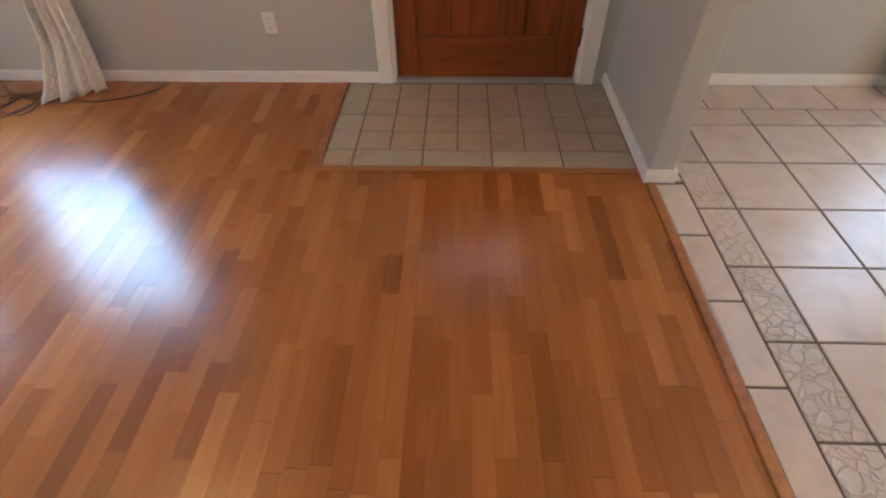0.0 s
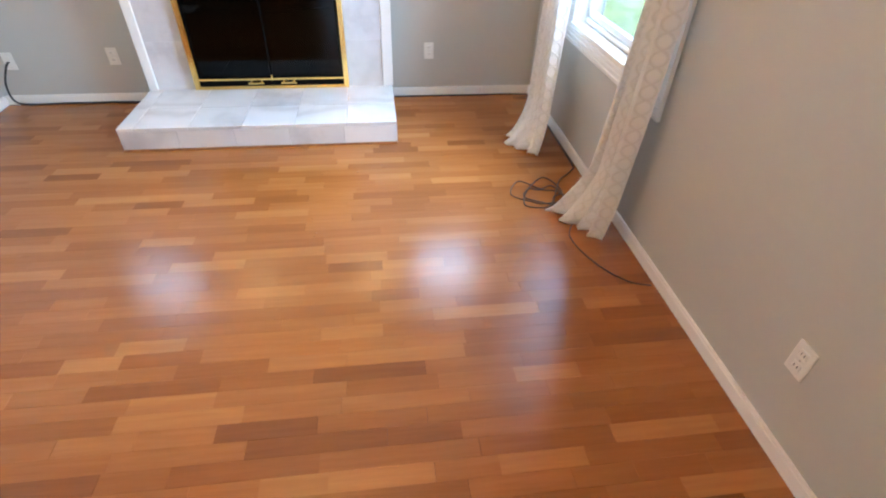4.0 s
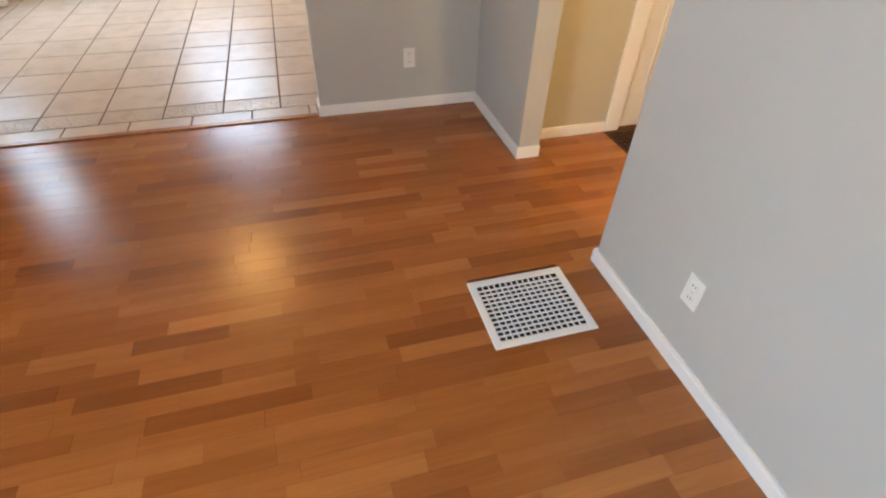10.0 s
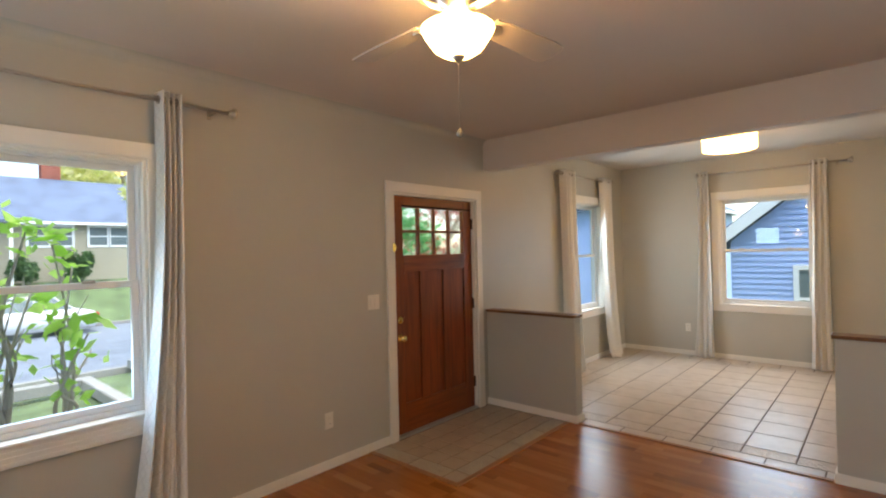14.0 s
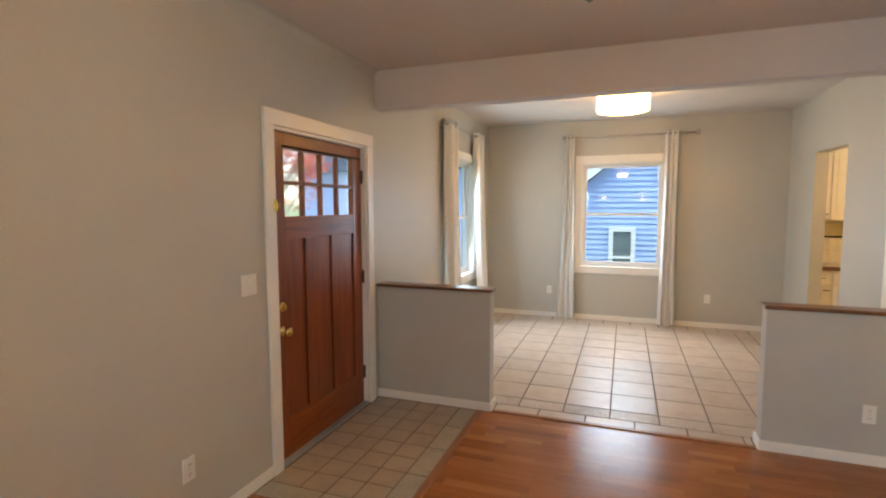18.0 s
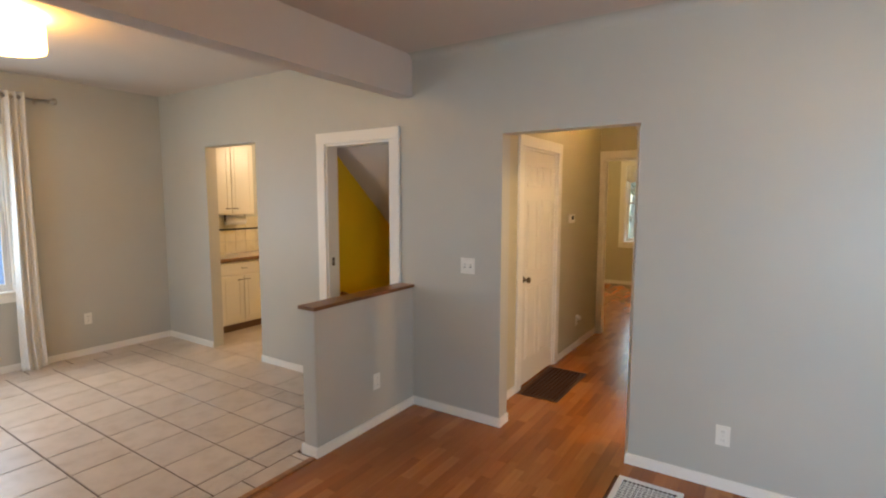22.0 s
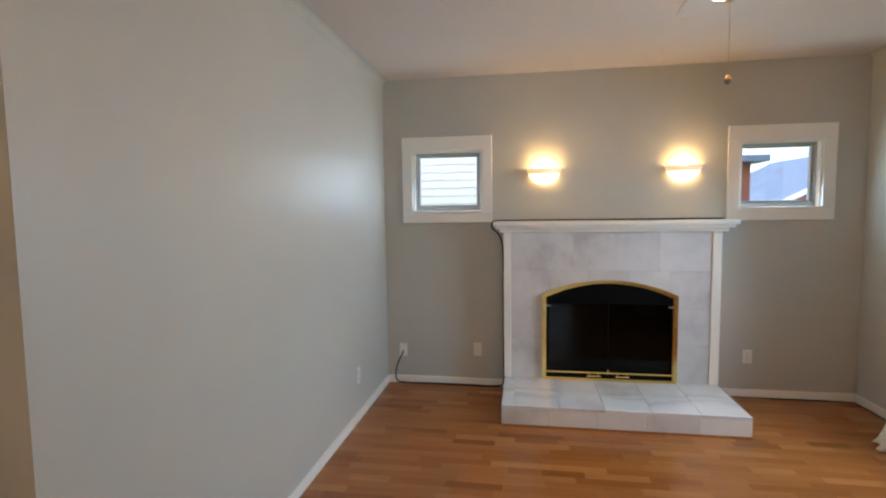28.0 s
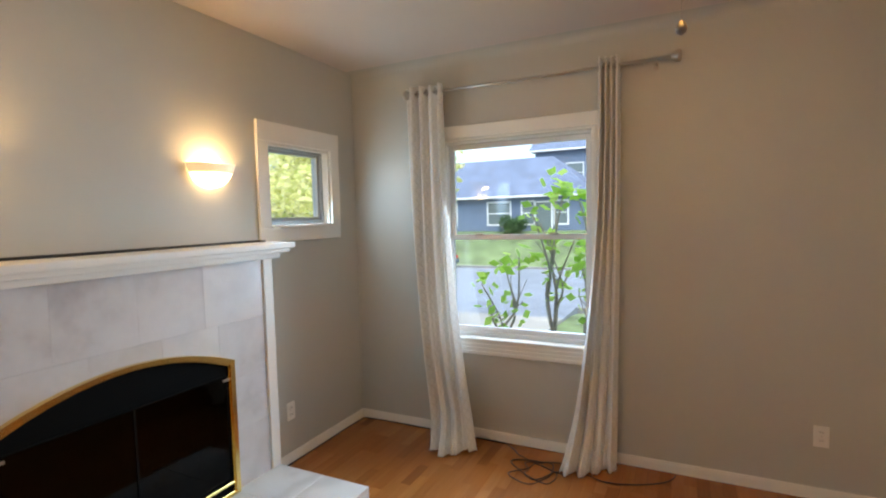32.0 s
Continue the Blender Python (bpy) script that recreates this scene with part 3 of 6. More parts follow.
# ---- windows ----
def window(name, words, m, w, h, two_sash=True, frame="vinyl", side=0.10, head=0.10, apron=0.12, ridged=True):
    """A window whose opening is w by h: local x along the wall, y to the outside, origin at the middle of the sill on the inner face."""
    t = tagged(new(name), words, "window", kind="structure")
    t.matrix_world = m
    part("side_casing", box(-w / 2 - side, -0.02, 0, -w / 2, 0, h, 0.003), M["trim"], t)
    part("side_casing", box(w / 2, -0.02, 0, w / 2 + side, 0, h, 0.003), M["trim"], t)
    part("head_casing", box(-w / 2 - side, -0.024, h, w / 2 + side, 0, h + head, 0.003), M["trim"], t)
    bm = box(-w / 2 - side, -0.018, -apron, w / 2 + side, 0, 0.0, 0.003)
    if ridged:
        for k in range(4):
            add_box(bm, -w / 2 - side + 0.004, -0.023, -apron + 0.012 + 0.026 * k, w / 2 + side - 0.004, -0.017, -apron + 0.026 + 0.026 * k)
    part("apron", bm, M["trim"], t)
    part("window_sill", box(-w / 2, -0.03, -0.004, w / 2, 0.05, 0.016, 0.004), M["trim"], t)
    bm = bmesh.new()
    for x0, x1 in ((-w / 2, -w / 2 + 0.016), (w / 2 - 0.016, w / 2)):
        add_box(bm, x0, 0.0, 0.016, x1, 0.05, h)
    add_box(bm, -w / 2 + 0.016, 0.0, h - 0.016, w / 2 - 0.016, 0.05, h)
    part("liner", bm, M["trim"], t)
    f = part("window_frame", bmesh_frame(-w / 2 + 0.0, 0.016, w / 2, h, 0.03, 0.05, 0.13), M[frame], t)
    a, b, z0, z1 = -w / 2 + 0.03, w / 2 - 0.03, 0.046, h - 0.03
    if two_sash:
        mid = (z0 + z1) / 2 - 0.01
        up = part("upper_sash", bmesh_frame(a, mid, b, z1, 0.035, 0.095, 0.12), M[frame], t)
        lo = part("lower_sash", bmesh_frame(a, z0, b, mid + 0.035, 0.035, 0.06, 0.09), M[frame], t)
        g = part("pane", box(a + 0.03, 0.105, mid + 0.03, b - 0.03, 0.109, z1 - 0.03), M["pane"], up)
        k = part("pane", box(a + 0.03, 0.073, z0 + 0.03, b - 0.03, 0.077, mid + 0.006), M["pane"], lo)
        for o in (g, k):
            o.visible_shadow = False
        for x in (-w * 0.25, w * 0.25):
            part("sash_lock", box(x - 0.03, 0.045, mid + 0.03, x + 0.03, 0.062, mid + 0.045, 0.004), M["nickel"], lo)
    else:
        sash = part("sash", bmesh_frame(a - 0.005, z0 - 0.005, b + 0.005, z1 + 0.005, 0.022, 0.07, 0.11), M[frame], t)
        part("pane", box(a + 0.012, 0.088, z0 + 0.012, b - 0.012, 0.092, z1 - 0.012), M["pane"], sash).visible_shadow = False
    return t


def bmesh_frame(x0, z0, x1, z1, wide, y0, y1):
    bm = bmesh.new()
    add_box(bm, x0, y0, z0, x0 + wide, y1, z1, 0.003)
    add_box(bm, x1 - wide, y0, z0, x1, y1, z1, 0.003)
    add_box(bm, x0 + wide, y0 + 0.001, z0, x1 - wide, y1 - 0.001, z0 + wide, 0.003)
    add_box(bm, x0 + wide, y0 + 0.001, z1 - wide, x1 - wide, y1 - 0.001, z1, 0.003)
    return bm


def middle(o):
    return (o[0] + o[1]) / 2


def span(o):
    return o[1] - o[0], o[3] - o[2]


window("window_1", "white double-hung window onto the street", pose(middle(WIN_MAIN), W, WIN_MAIN[2]), *span(WIN_MAIN), head=0.085, apron=0.10)
window("window_2", "white double-hung dining room window with curtains", pose(middle(WIN_DF), W, WIN_DF[2]), *span(WIN_DF), apron=0.09, ridged=False)
window("window_3", "white double-hung window facing a blue house", pose(D, middle(WIN_DS), WIN_DS[2], rz=-90), *span(WIN_DS), side=0.085, apron=0.085, ridged=False)
window("window_4", "small square window with wide white casing", pose(0, middle(WIN_A), WIN_A[2], rz=90), *span(WIN_A), False, "metal_frame", 0.09, 0.12, 0.09, False)
window("window_5", "small square window beside the chimney breast", pose(0, middle(WIN_B), WIN_B[2], rz=90), *span(WIN_B), False, "metal_frame", 0.09, 0.12, 0.09, False)
window("window_6", "white bedroom window with a short valance", pose(4.45, -6.64, 0.80, rz=180), 0.84, 1.44, apron=0.1, ridged=False)
casing("door_frame_1", "white painted flat casing round the front door", pose(middle(DOOR), W, 0), 1.10, 2.05, 0.09, 0.085, back=WT)
casing("door_frame_2", "white painted casing round the stair doorway", pose(middle(STAIR), 0, 0, rz=180), 0.71, 2.065, 0.09, 0.094, back=IT)
casing("door_frame_3", "white casing at the end of the hall", pose(3.8625, HY, 0, rz=180), 0.775, 2.07, 0.09, 0.045, back=0.1)
casing("door_frame_4", "white casing round a hall door", pose(HX1, -1.11, 0, rz=-90), 0.78, 2.03, 0.09, 0.09, back=0.1)
casing("door_frame_5", "white casing round the bathroom doorway", pose(HX0, -0.585, 0, rz=90), 0.77, 2.03, 0.09, 0.09, back=0.1)
casing("door_frame_6", "white casing round a side bedroom doorway", pose(HX0, -2.46, 0, rz=90), 0.68, 2.05, 0.09, 0.09, back=0.1)


# ---- front door ----
def front_door():
    """Craftsman door: local x from the latch edge, y to the outside, z up."""
    t = tagged(new("door_1"), "closed reddish-brown stained craftsman front door with eight lights", "door", kind="structure")
    t.matrix_world = pose(3.637, W + 0.035, 0.012)
    w, h, d = 1.056, 2.018, 0.045
    lz0, lz1, pz = 1.513, 1.923, 1.37
    part("stile", box(0, 0, 0, 0.122, d, h, 0.002), M["door"], t)
    part("stile", box(w - 0.122, 0, 0, w, d, h, 0.002), M["door"], t)
    part("top_rail", box(0.122, 0, lz1, w - 0.122, d, h, 0.002), M["door_rail"], t)
    part("lock_rail", box(0.122, 0, pz, w - 0.122, d, lz0, 0.002), M["door_rail"], t)
    part("bottom_rail", box(0.122, 0, 0, w - 0.122, d, 0.255, 0.002), M["door_rail"], t)
    pw = (w - 0.244 - 0.2) / 3
    for k in range(2):
        x0 = 0.122 + pw * (k + 1) + 0.1 * k
        part("mullion", box(x0, 0, 0.255, x0 + 0.1, d, pz, 0.002), M["door"], t)
    for k in range(3):
        x0 = 0.122 + (pw + 0.1) * k
        part("panel", box(x0 - 0.004, 0.012, 0.250, x0 + pw + 0.004, d - 0.015, pz + 0.005), M["door"], t)
        # dark strips paint the shadow line down both sides of each panel
        for s in (x0, x0 + pw - 0.007):
            part("panel_edge_shade", box(s, 0.003, 0.255, s + 0.007, 0.0125, pz, 0.001), M["door_edge"], t)
    cols, rows, bar = 4, 2, 0.024
    cw, ch = (w - 0.244) / cols, (lz1 - lz0) / rows
    for c in range(1, cols):
        part("muntin", box(0.122 + cw * c - bar / 2, 0.004, lz0, 0.122 + cw * c + bar / 2, d - 0.004, lz1, 0.003), M["door"], t)
    for c in range(cols):
        x0, x1 = 0.122 + cw * c + (bar / 2 if c else 0), 0.122 + cw * (c + 1) - (bar / 2 if c < cols - 1 else 0)
        part("muntin", box(x0, 0.004, lz0 + ch - bar / 2, x1, d - 0.004, lz0 + ch + bar / 2, 0.003), M["door_rail"], t)
        for r in range(rows):
            p = part("pane", box(x0 - 0.003, 0.02, lz0 + ch * r, x1 + 0.003, 0.026, lz0 + ch * (r + 1)), M["obscure"], t)
            p.visible_shadow = False
    part("light_rod", tube([(0.10, -0.012, lz1 + 0.012), (w - 0.02, -0.012, lz1 + 0.012)], 0.005), M["black"], t, "thin dark rod above the lights")
    for z in (0.25, 1.02, 1.80):
        hinge = part("hinge", box(w - 0.006, -0.006, z - 0.05, w + 0.02, 0.002, z + 0.05, 0.002), M["bronze"], t)
        part("hinge_pin", lathe([(0, 0), (0.008, 0), (0.008, 0.104), (0, 0.104)], 10, (w + 0.006, -0.009, z - 0.052)), M["bronze"], hinge)
    out = Matrix.Rotation(radians(90), 4, "X")
    lock = part("deadbolt", lathe([(0, 0), (0.031, 0), (0.029, 0.010), (0.02, 0.014), (0, 0.014)], 20, (0.068, 0, 0.966), out), M["brass"], t, "brass deadbolt", True)
    part("thumb_turn", box(0.062, -0.032, 0.946, 0.074, -0.012, 0.986, 0.004), M["brass"], lock)
    rose = part("knob_rose", lathe([(0, 0), (0.033, 0), (0.031, 0.008), (0.014, 0.012), (0.013, 0.030), (0, 0.030)], 20, (0.068, 0, 0.815), out), M["brass"], t, "polished brass rose", True)
    part("knob", lathe([(0, 0.026), (0.014, 0.026), (0.024, 0.034), (0.029, 0.046), (0.026, 0.058), (0.014, 0.064), (0, 0.065)], 22, (0.068, 0, 0.815), out), M["brass"], rose, "polished brass door knob", True)
    return t


M["obscure"] = glass("wavy_door_glass", 0.05, (0.72, 0.80, 0.88))
front_door()
guard = thing("door_guard", "small brass swing-bar guard on the door casing", "door guard", pose(3.600, W - 0.022, 1.59))
part("plate", box(-0.014, -0.005, -0.035, 0.014, 0, 0.035, 0.002), M["brass"], guard)
part("knuckle", lathe([(0, -0.02), (0.007, -0.02), (0.007, 0.02), (0, 0.02)], 10, (0.004, -0.010, 0.0)), M["brass"], guard)
part("bar", tube([(0.004, -0.014, 0.010), (0.004, -0.034, 0.010), (0.004, -0.034, -0.010), (0.004, -0.014, -0.010)], 0.003, 6), M["brass"], guard)
structure("threshold", box(3.633, W - 0.01, 0.0, 4.697, W + WT, 0.02, 0.005, 2), M["metal_frame"], "grey metal door threshold", "threshold")


# ---- panel doors ----
def panel_door(name, words, m, w=0.76, h=2.0, panels=None, knob_at=None, group="white panel doors", mat="white_door", knob_mat="bronze"):
    """White raised-panel door: local x along its width from the hinge edge, thickness along y."""
    t = tagged(new(name), words, "door", group, kind="structure")
    t.matrix_world = m
    d = 0.036
    part("slab", box(0, 0, 0.008, w, d, h, 0.003), M[mat], t)
    for x0, x1, z0, z1 in panels or [(a, b, c, e) for a, b in ((0.11, w / 2 - 0.04), (w / 2 + 0.04, w - 0.11)) for c, e in ((0.22, 0.86), (0.98, 1.60), (1.71, 1.89))]:
        for y0, y1 in ((-0.009, 0.001), (d - 0.001, d + 0.009)):
            bm = bmesh_frame(x0, z0, x1, z1, 0.018, y0, y1)
            p = part("panel_moulding", bm, M[mat], t)
            part("panel_field", box(x0 + 0.035, y0 + 0.0005, z0 + 0.035, x1 - 0.035, y1 - 0.0005, z1 - 0.035, 0.002), M[mat], p)
    if knob_at:
        kx, kz = knob_at
        for turn, y in ((radians(90), 0.0), (radians(-90), d)):
            part("knob", lathe([(0, 0), (0.03, 0), (0.028, 0.006), (0.011, 0.012), (0.011, 0.035), (0.025, 0.045), (0.027, 0.056), (0.018, 0.066), (0, 0.067)], 18, (kx, y, kz), Matrix.Rotation(turn, 4, "X")), M[knob_mat], t, "dark bronze knob", True)
    for z in (0.25, 1.02, 1.80):
        part("hinge", box(-0.012, -0.008, z - 0.045, 0.004, 0.002, z + 0.045, 0.002), M["bronze"], t)
    return t


panel_door("door_2", "closed white six-panel hall door with a dark knob", pose(HX1 + 0.012, -1.49, 0, rz=90), 0.76, 2.01, knob_at=(0.70, 0.93)).scale.y = -1
panel_door("door_3", "open white panel door at the end of the hall", pose(3.495, HY - 0.10, 0, rz=-88), 0.76, 2.01, knob_at=(0.70, 0.95))
panel_door("door_4", "half-open white door to a side bedroom", pose(HX0 - 0.06, -2.87, 0, rz=165), 0.72, 2.01, knob_at=(0.66, 0.95))


# ---- fireplace ----
def fireplace():
    t = thing("fireplace", "white and grey marble fireplace with brass arched glass doors", "fireplace")
    y0, y1, z0, x1 = 1.05, 2.705, 0.146, 0.165
    # hearth of marble slabs
    hearth = part("hearth", box(0.0, y0 + 0.006, 0.0, 0.782, y1 - 0.006, z0 - 0.006), M["marble_joint"], t, "low raised marble hearth")
    cols = 5
    cw = (y1 - y0 - 0.09) / cols
    for k in range(cols):
        a = y0 + 0.09 + cw * k
        part("marble_tile", box(x1 + 0.33, a + 0.0015, z0 - 0.02, 0.79, a + cw - 0.0015, z0, 0.0015), M["marble"], hearth)
        part("marble_tile", box(0.0, a + 0.0015, z0 - 0.02, x1 + 0.327, a + cw - 0.0015, z0, 0.0015), M["marble"], hearth)
    for a, b in ((0.0, x1 + 0.327), (x1 + 0.33, 0.79)):
        part("marble_tile", box(a, y0, z0 - 0.02, b, y0 + 0.0885, z0, 0.0015), M["marble"], hearth)
    for k in range(cols):
        a = y0 + (y1 - y0) / cols * k
        part("marble_tile", box(0.78, a + 0.0015, 0.004, 0.79, a + (y1 - y0) / cols - 0.0015, z0 - 0.022, 0.001), M["marble"], hearth)
    for y in (y0, y1 - 0.01):
        for a, b in ((0.0, 0.39), (0.393, 0.778)):
            part("marble_tile", box(a, y, 0.004, b, y + 0.01, z0 - 0.022, 0.001), M["marble"], hearth)
    part("shoe_strip", box(0.79, y0, 0.0, 0.797, y1, 0.012), M["strip"], hearth)
    # chimney breast with marble facing
    ya, yb, zt = y0 + 0.055, y1 - 0.065, 1.352
    part("breast", wall_mesh("x", 0.0, x1 - 0.012, y0, y1, z0, zt, ((1.42, 2.33, z0, 0.82),)), M["trim"], t)
    part("side_board", box(0.02, y0 - 0.004, z0, x1 + 0.012, ya, zt, 0.004), M["trim"], t)
    part("side_board", box(0.02, yb, z0, x1 + 0.012, y1 + 0.004, zt, 0.004), M["trim"], t)
    face = part("marble_facing", wall_mesh("x", x1 - 0.012, x1 - 0.008, ya, yb, z0, zt, ((1.42, 2.33, z0, 0.82),)), M["marble_joint"], t)
    rows = [z0, 0.46, 0.74, 1.04, zt]
    for k in range(3):
        for a, b in ((ya, 1.415), (2.335, yb)):
            part("marble_tile", box(x1 - 0.008, a + 0.0003, rows[k] + 0.0003, x1, b - 0.0003, rows[k + 1] - 0.0003, 0.0004), M["marble_face"], face)
    for a, b in ((1.415, 1.72), (1.72, 2.03), (2.03, 2.335)):
        part("marble_tile", box(x1 - 0.008, a + 0.0003, 0.82, x1, b - 0.0003, 1.0397, 0.0004), M["marble_face"], face)
    for a, b in ((ya, 1.27), (1.27, 1.60), (1.60, 1.93), (1.93, 2.26), (2.26, yb)):
        part("marble_tile", box(x1 - 0.008, a + 0.0003, 1.0403, x1, b - 0.0003, zt - 0.0003, 0.0004), M["marble_face"], face)
    # mantel shelf with stepped moulding
    mantel = part("mantel", box(0.0, y0 - 0.085, 1.407, 0.275, y1 + 0.09, 1.44, 0.008, 3), M["trim"], t, "white painted mantel shelf")
    part("bed_moulding", box(0.0, y0 - 0.065, 1.384, 0.250, y1 + 0.07, 1.407, 0.006, 2), M["trim"], mantel)
    part("bed_moulding", box(0.0, y0 - 0.035, 1.352, 0.208, y1 + 0.04, 1.384, 0.010, 3), M["trim"], mantel)
    # firebox
    part("firebox", wall_mesh("x", 0.004, 0.020, 1.42, 2.33, z0, 0.82), M["black"], t, "plain black firebox back")
    # arched brass frame
    fy0, fy1, fz0, fz1, apex = 1.355, 2.398, z0 + 0.002, 0.850, 0.967

    def arch(inset):
        pts = [(fy0 + inset, fz0 + inset * 0.5)]
        for k in range(17):
            u = k / 16
            y = fy0 + inset + (fy1 - fy0 - 2 * inset) * u
            pts.append((y, fz1 - inset * 0.75 + (apex - fz1) * (1 - (2 * u - 1) ** 2)))
        return pts + [(fy1 - inset, fz0 + inset * 0.5)]

    def rim(outer, inner, xa, xb, close=True):
        bm = bmesh.new()
        ring = [[bm.verts.new((x, y, z)) for y, z in line] for x, line in ((xa, outer), (xb, outer), (xb, inner), (xa, inner))]
        n = len(outer)
        for a in range(4):
            for k in range(n if close else n - 1):
                bm.faces.new((ring[a][k], ring[a][(k + 1) % n], ring[(a + 1) % 4][(k + 1) % n], ring[(a + 1) % 4][k]))
        bmesh.ops.recalc_face_normals(bm, faces=bm.faces)
        return bm

    frame_part = part("brass_frame", rim(arch(0.0), arch(0.026), x1 + 0.001, x1 + 0.030), M["brass"], t, "polished brass arched frame")
    part("inner_bead", rim(arch(0.026), arch(0.034), x1 + 0.001, x1 + 0.020), M["brass"], frame_part)
    # black plate and glass doors
    bm = bmesh.new()
    verts = [bm.verts.new((x1 + 0.003, y, z)) for y, z in arch(0.034)]
    bm.faces.new(verts)
    ext = bmesh.ops.extrude_face_region(bm, geom=bm.faces[:])
    bmesh.ops.translate(bm, vec=(0.004, 0, 0), verts=[g for g in ext["geom"] if isinstance(g, bmesh.types.BMVert)])
    bmesh.ops.recalc_face_normals(bm, faces=bm.faces)
    part("black_surround", bm, M["black"], t)
    ym = (fy0 + fy1) / 2
    for a, b in ((fy0 + 0.05, ym - 0.004), (ym + 0.004, fy1 - 0.05)):
        door = part("glass_door", box(x1 + 0.012, a, 0.235, x1 + 0.017, b, 0.775), M["smoked"], t, "smoked glass fire door")
        door.visible_shadow = False
        part("door_edge", bmesh_frame2(x1 + 0.010, x1 + 0.019, a - 0.004, 0.231, b + 0.004, 0.779, 0.005), M["black"], door)
    part("brass_bar", box(x1 + 0.010, fy0 + 0.034, 0.204, x1 + 0.026, fy1 - 0.034, 0.220, 0.003), M["brass"], frame_part)
    part("brass_bar", box(x1 + 0.010, fy0 + 0.034, 0.158, x1 + 0.026, fy1 - 0.034, 0.168, 0.002), M["brass"], frame_part)
    for c in (ym - 0.11, ym + 0.11):
        handle = part("air_handle", box(x1 + 0.020, c - 0.055, 0.180, x1 + 0.034, c + 0.055, 0.194, 0.004, 2), M["brass"], frame_part)
        for e in (-0.035, 0.035):
            part("handle_post", box(x1 + 0.012, c + e - 0.006, 0.178, x1 + 0.026, c + e + 0.006, 0.206, 0.002), M["brass"], handle)
    part("latch", box(x1 + 0.018, ym - 0.006, 0.203, x1 + 0.032, ym + 0.006, 0.243, 0.003), M["brass"], frame_part)
    for y in (fy0 + 0.05, fy1 - 0.05):
        part("clip", box(x1 + 0.008, y - 0.02, 0.75, x1 + 0.022, y + 0.02, 0.762, 0.002), M["nickel"], frame_part)
    return t


def bmesh_frame2(xa, xb, y0, z0, y1, z1, wide):
    """A rectangular rim in the plane x."""
    bm = bmesh.new()
    add_box(bm, xa, y0, z0, xb, y0 + wide, z1)
    add_box(bm, xa, y1 - wide, z0, xb, y1, z1)
    add_box(bm, xa, y0 + wide, z0, xb, y1 - wide, z0 + wide)
    add_box(bm, xa, y0 + wide, z1 - wide, xb, y1 - wide, z1)
    return bm


fireplace()


# ---- wall sconces ----
def sconce(y):
    t = thing("wall_sconce", "lit half-bowl alabaster glass wall sconce", "wall lamp", pose(0, y, 1.810), "sconces over the mantel")
    prof = [(0.006, -0.066), (0.040, -0.062), (0.074, -0.048), (0.100, -0.026), (0.116, 0.002), (0.120, 0.014), (0.112, 0.012), (0.094, -0.020), (0.07, -0.040), (0.006, -0.056)]
    band = [(0.119, 0.014), (0.128, 0.018), (0.133, 0.036), (0.141, 0.054), (0.143, 0.060), (0.137, 0.060), (0.128, 0.038), (0.119, 0.014)]

    def half_turn(profile):
        bm = bmesh.new()
        rings = [[bm.verts.new((r * 0.82 * math.sin(a) + 0.004, -r * math.cos(a), z)) for a in (math.pi * k / 24 for k in range(25))] for r, z in profile]
        for a, b in zip(rings, rings[1:]):
            for k in range(24):
                bm.faces.new((a[k], a[k + 1], b[k + 1], b[k]))
        bmesh.ops.recalc_face_normals(bm, faces=bm.faces)
        return bm

    bowl = part("bowl", half_turn(prof), M["sconce"], t, "glowing marbled half bowl", True)
    part("bowl_rim", half_turn(band), M["sconce_rim"], bowl, "paler flared rim band", True)
    part("back_plate", box(0.0, -0.05, -0.04, 0.008, 0.05, 0.05, 0.003), M["brass"], t)
    part("bulb", lathe([(0, -0.03), (0.013, -0.026), (0.024, -0.006), (0.028, 0.014), (0.020, 0.034), (0, 0.042)], 16, (0.048, 0, 0.056)), M["bulb"], t, "", True)
    part("socket", lathe([(0, -0.058), (0.014, -0.058), (0.014, -0.02), (0, -0.02)], 12, (0.048, 0, 0.046)), M["plastic"], t)


sconce(1.375)
sconce(2.463)


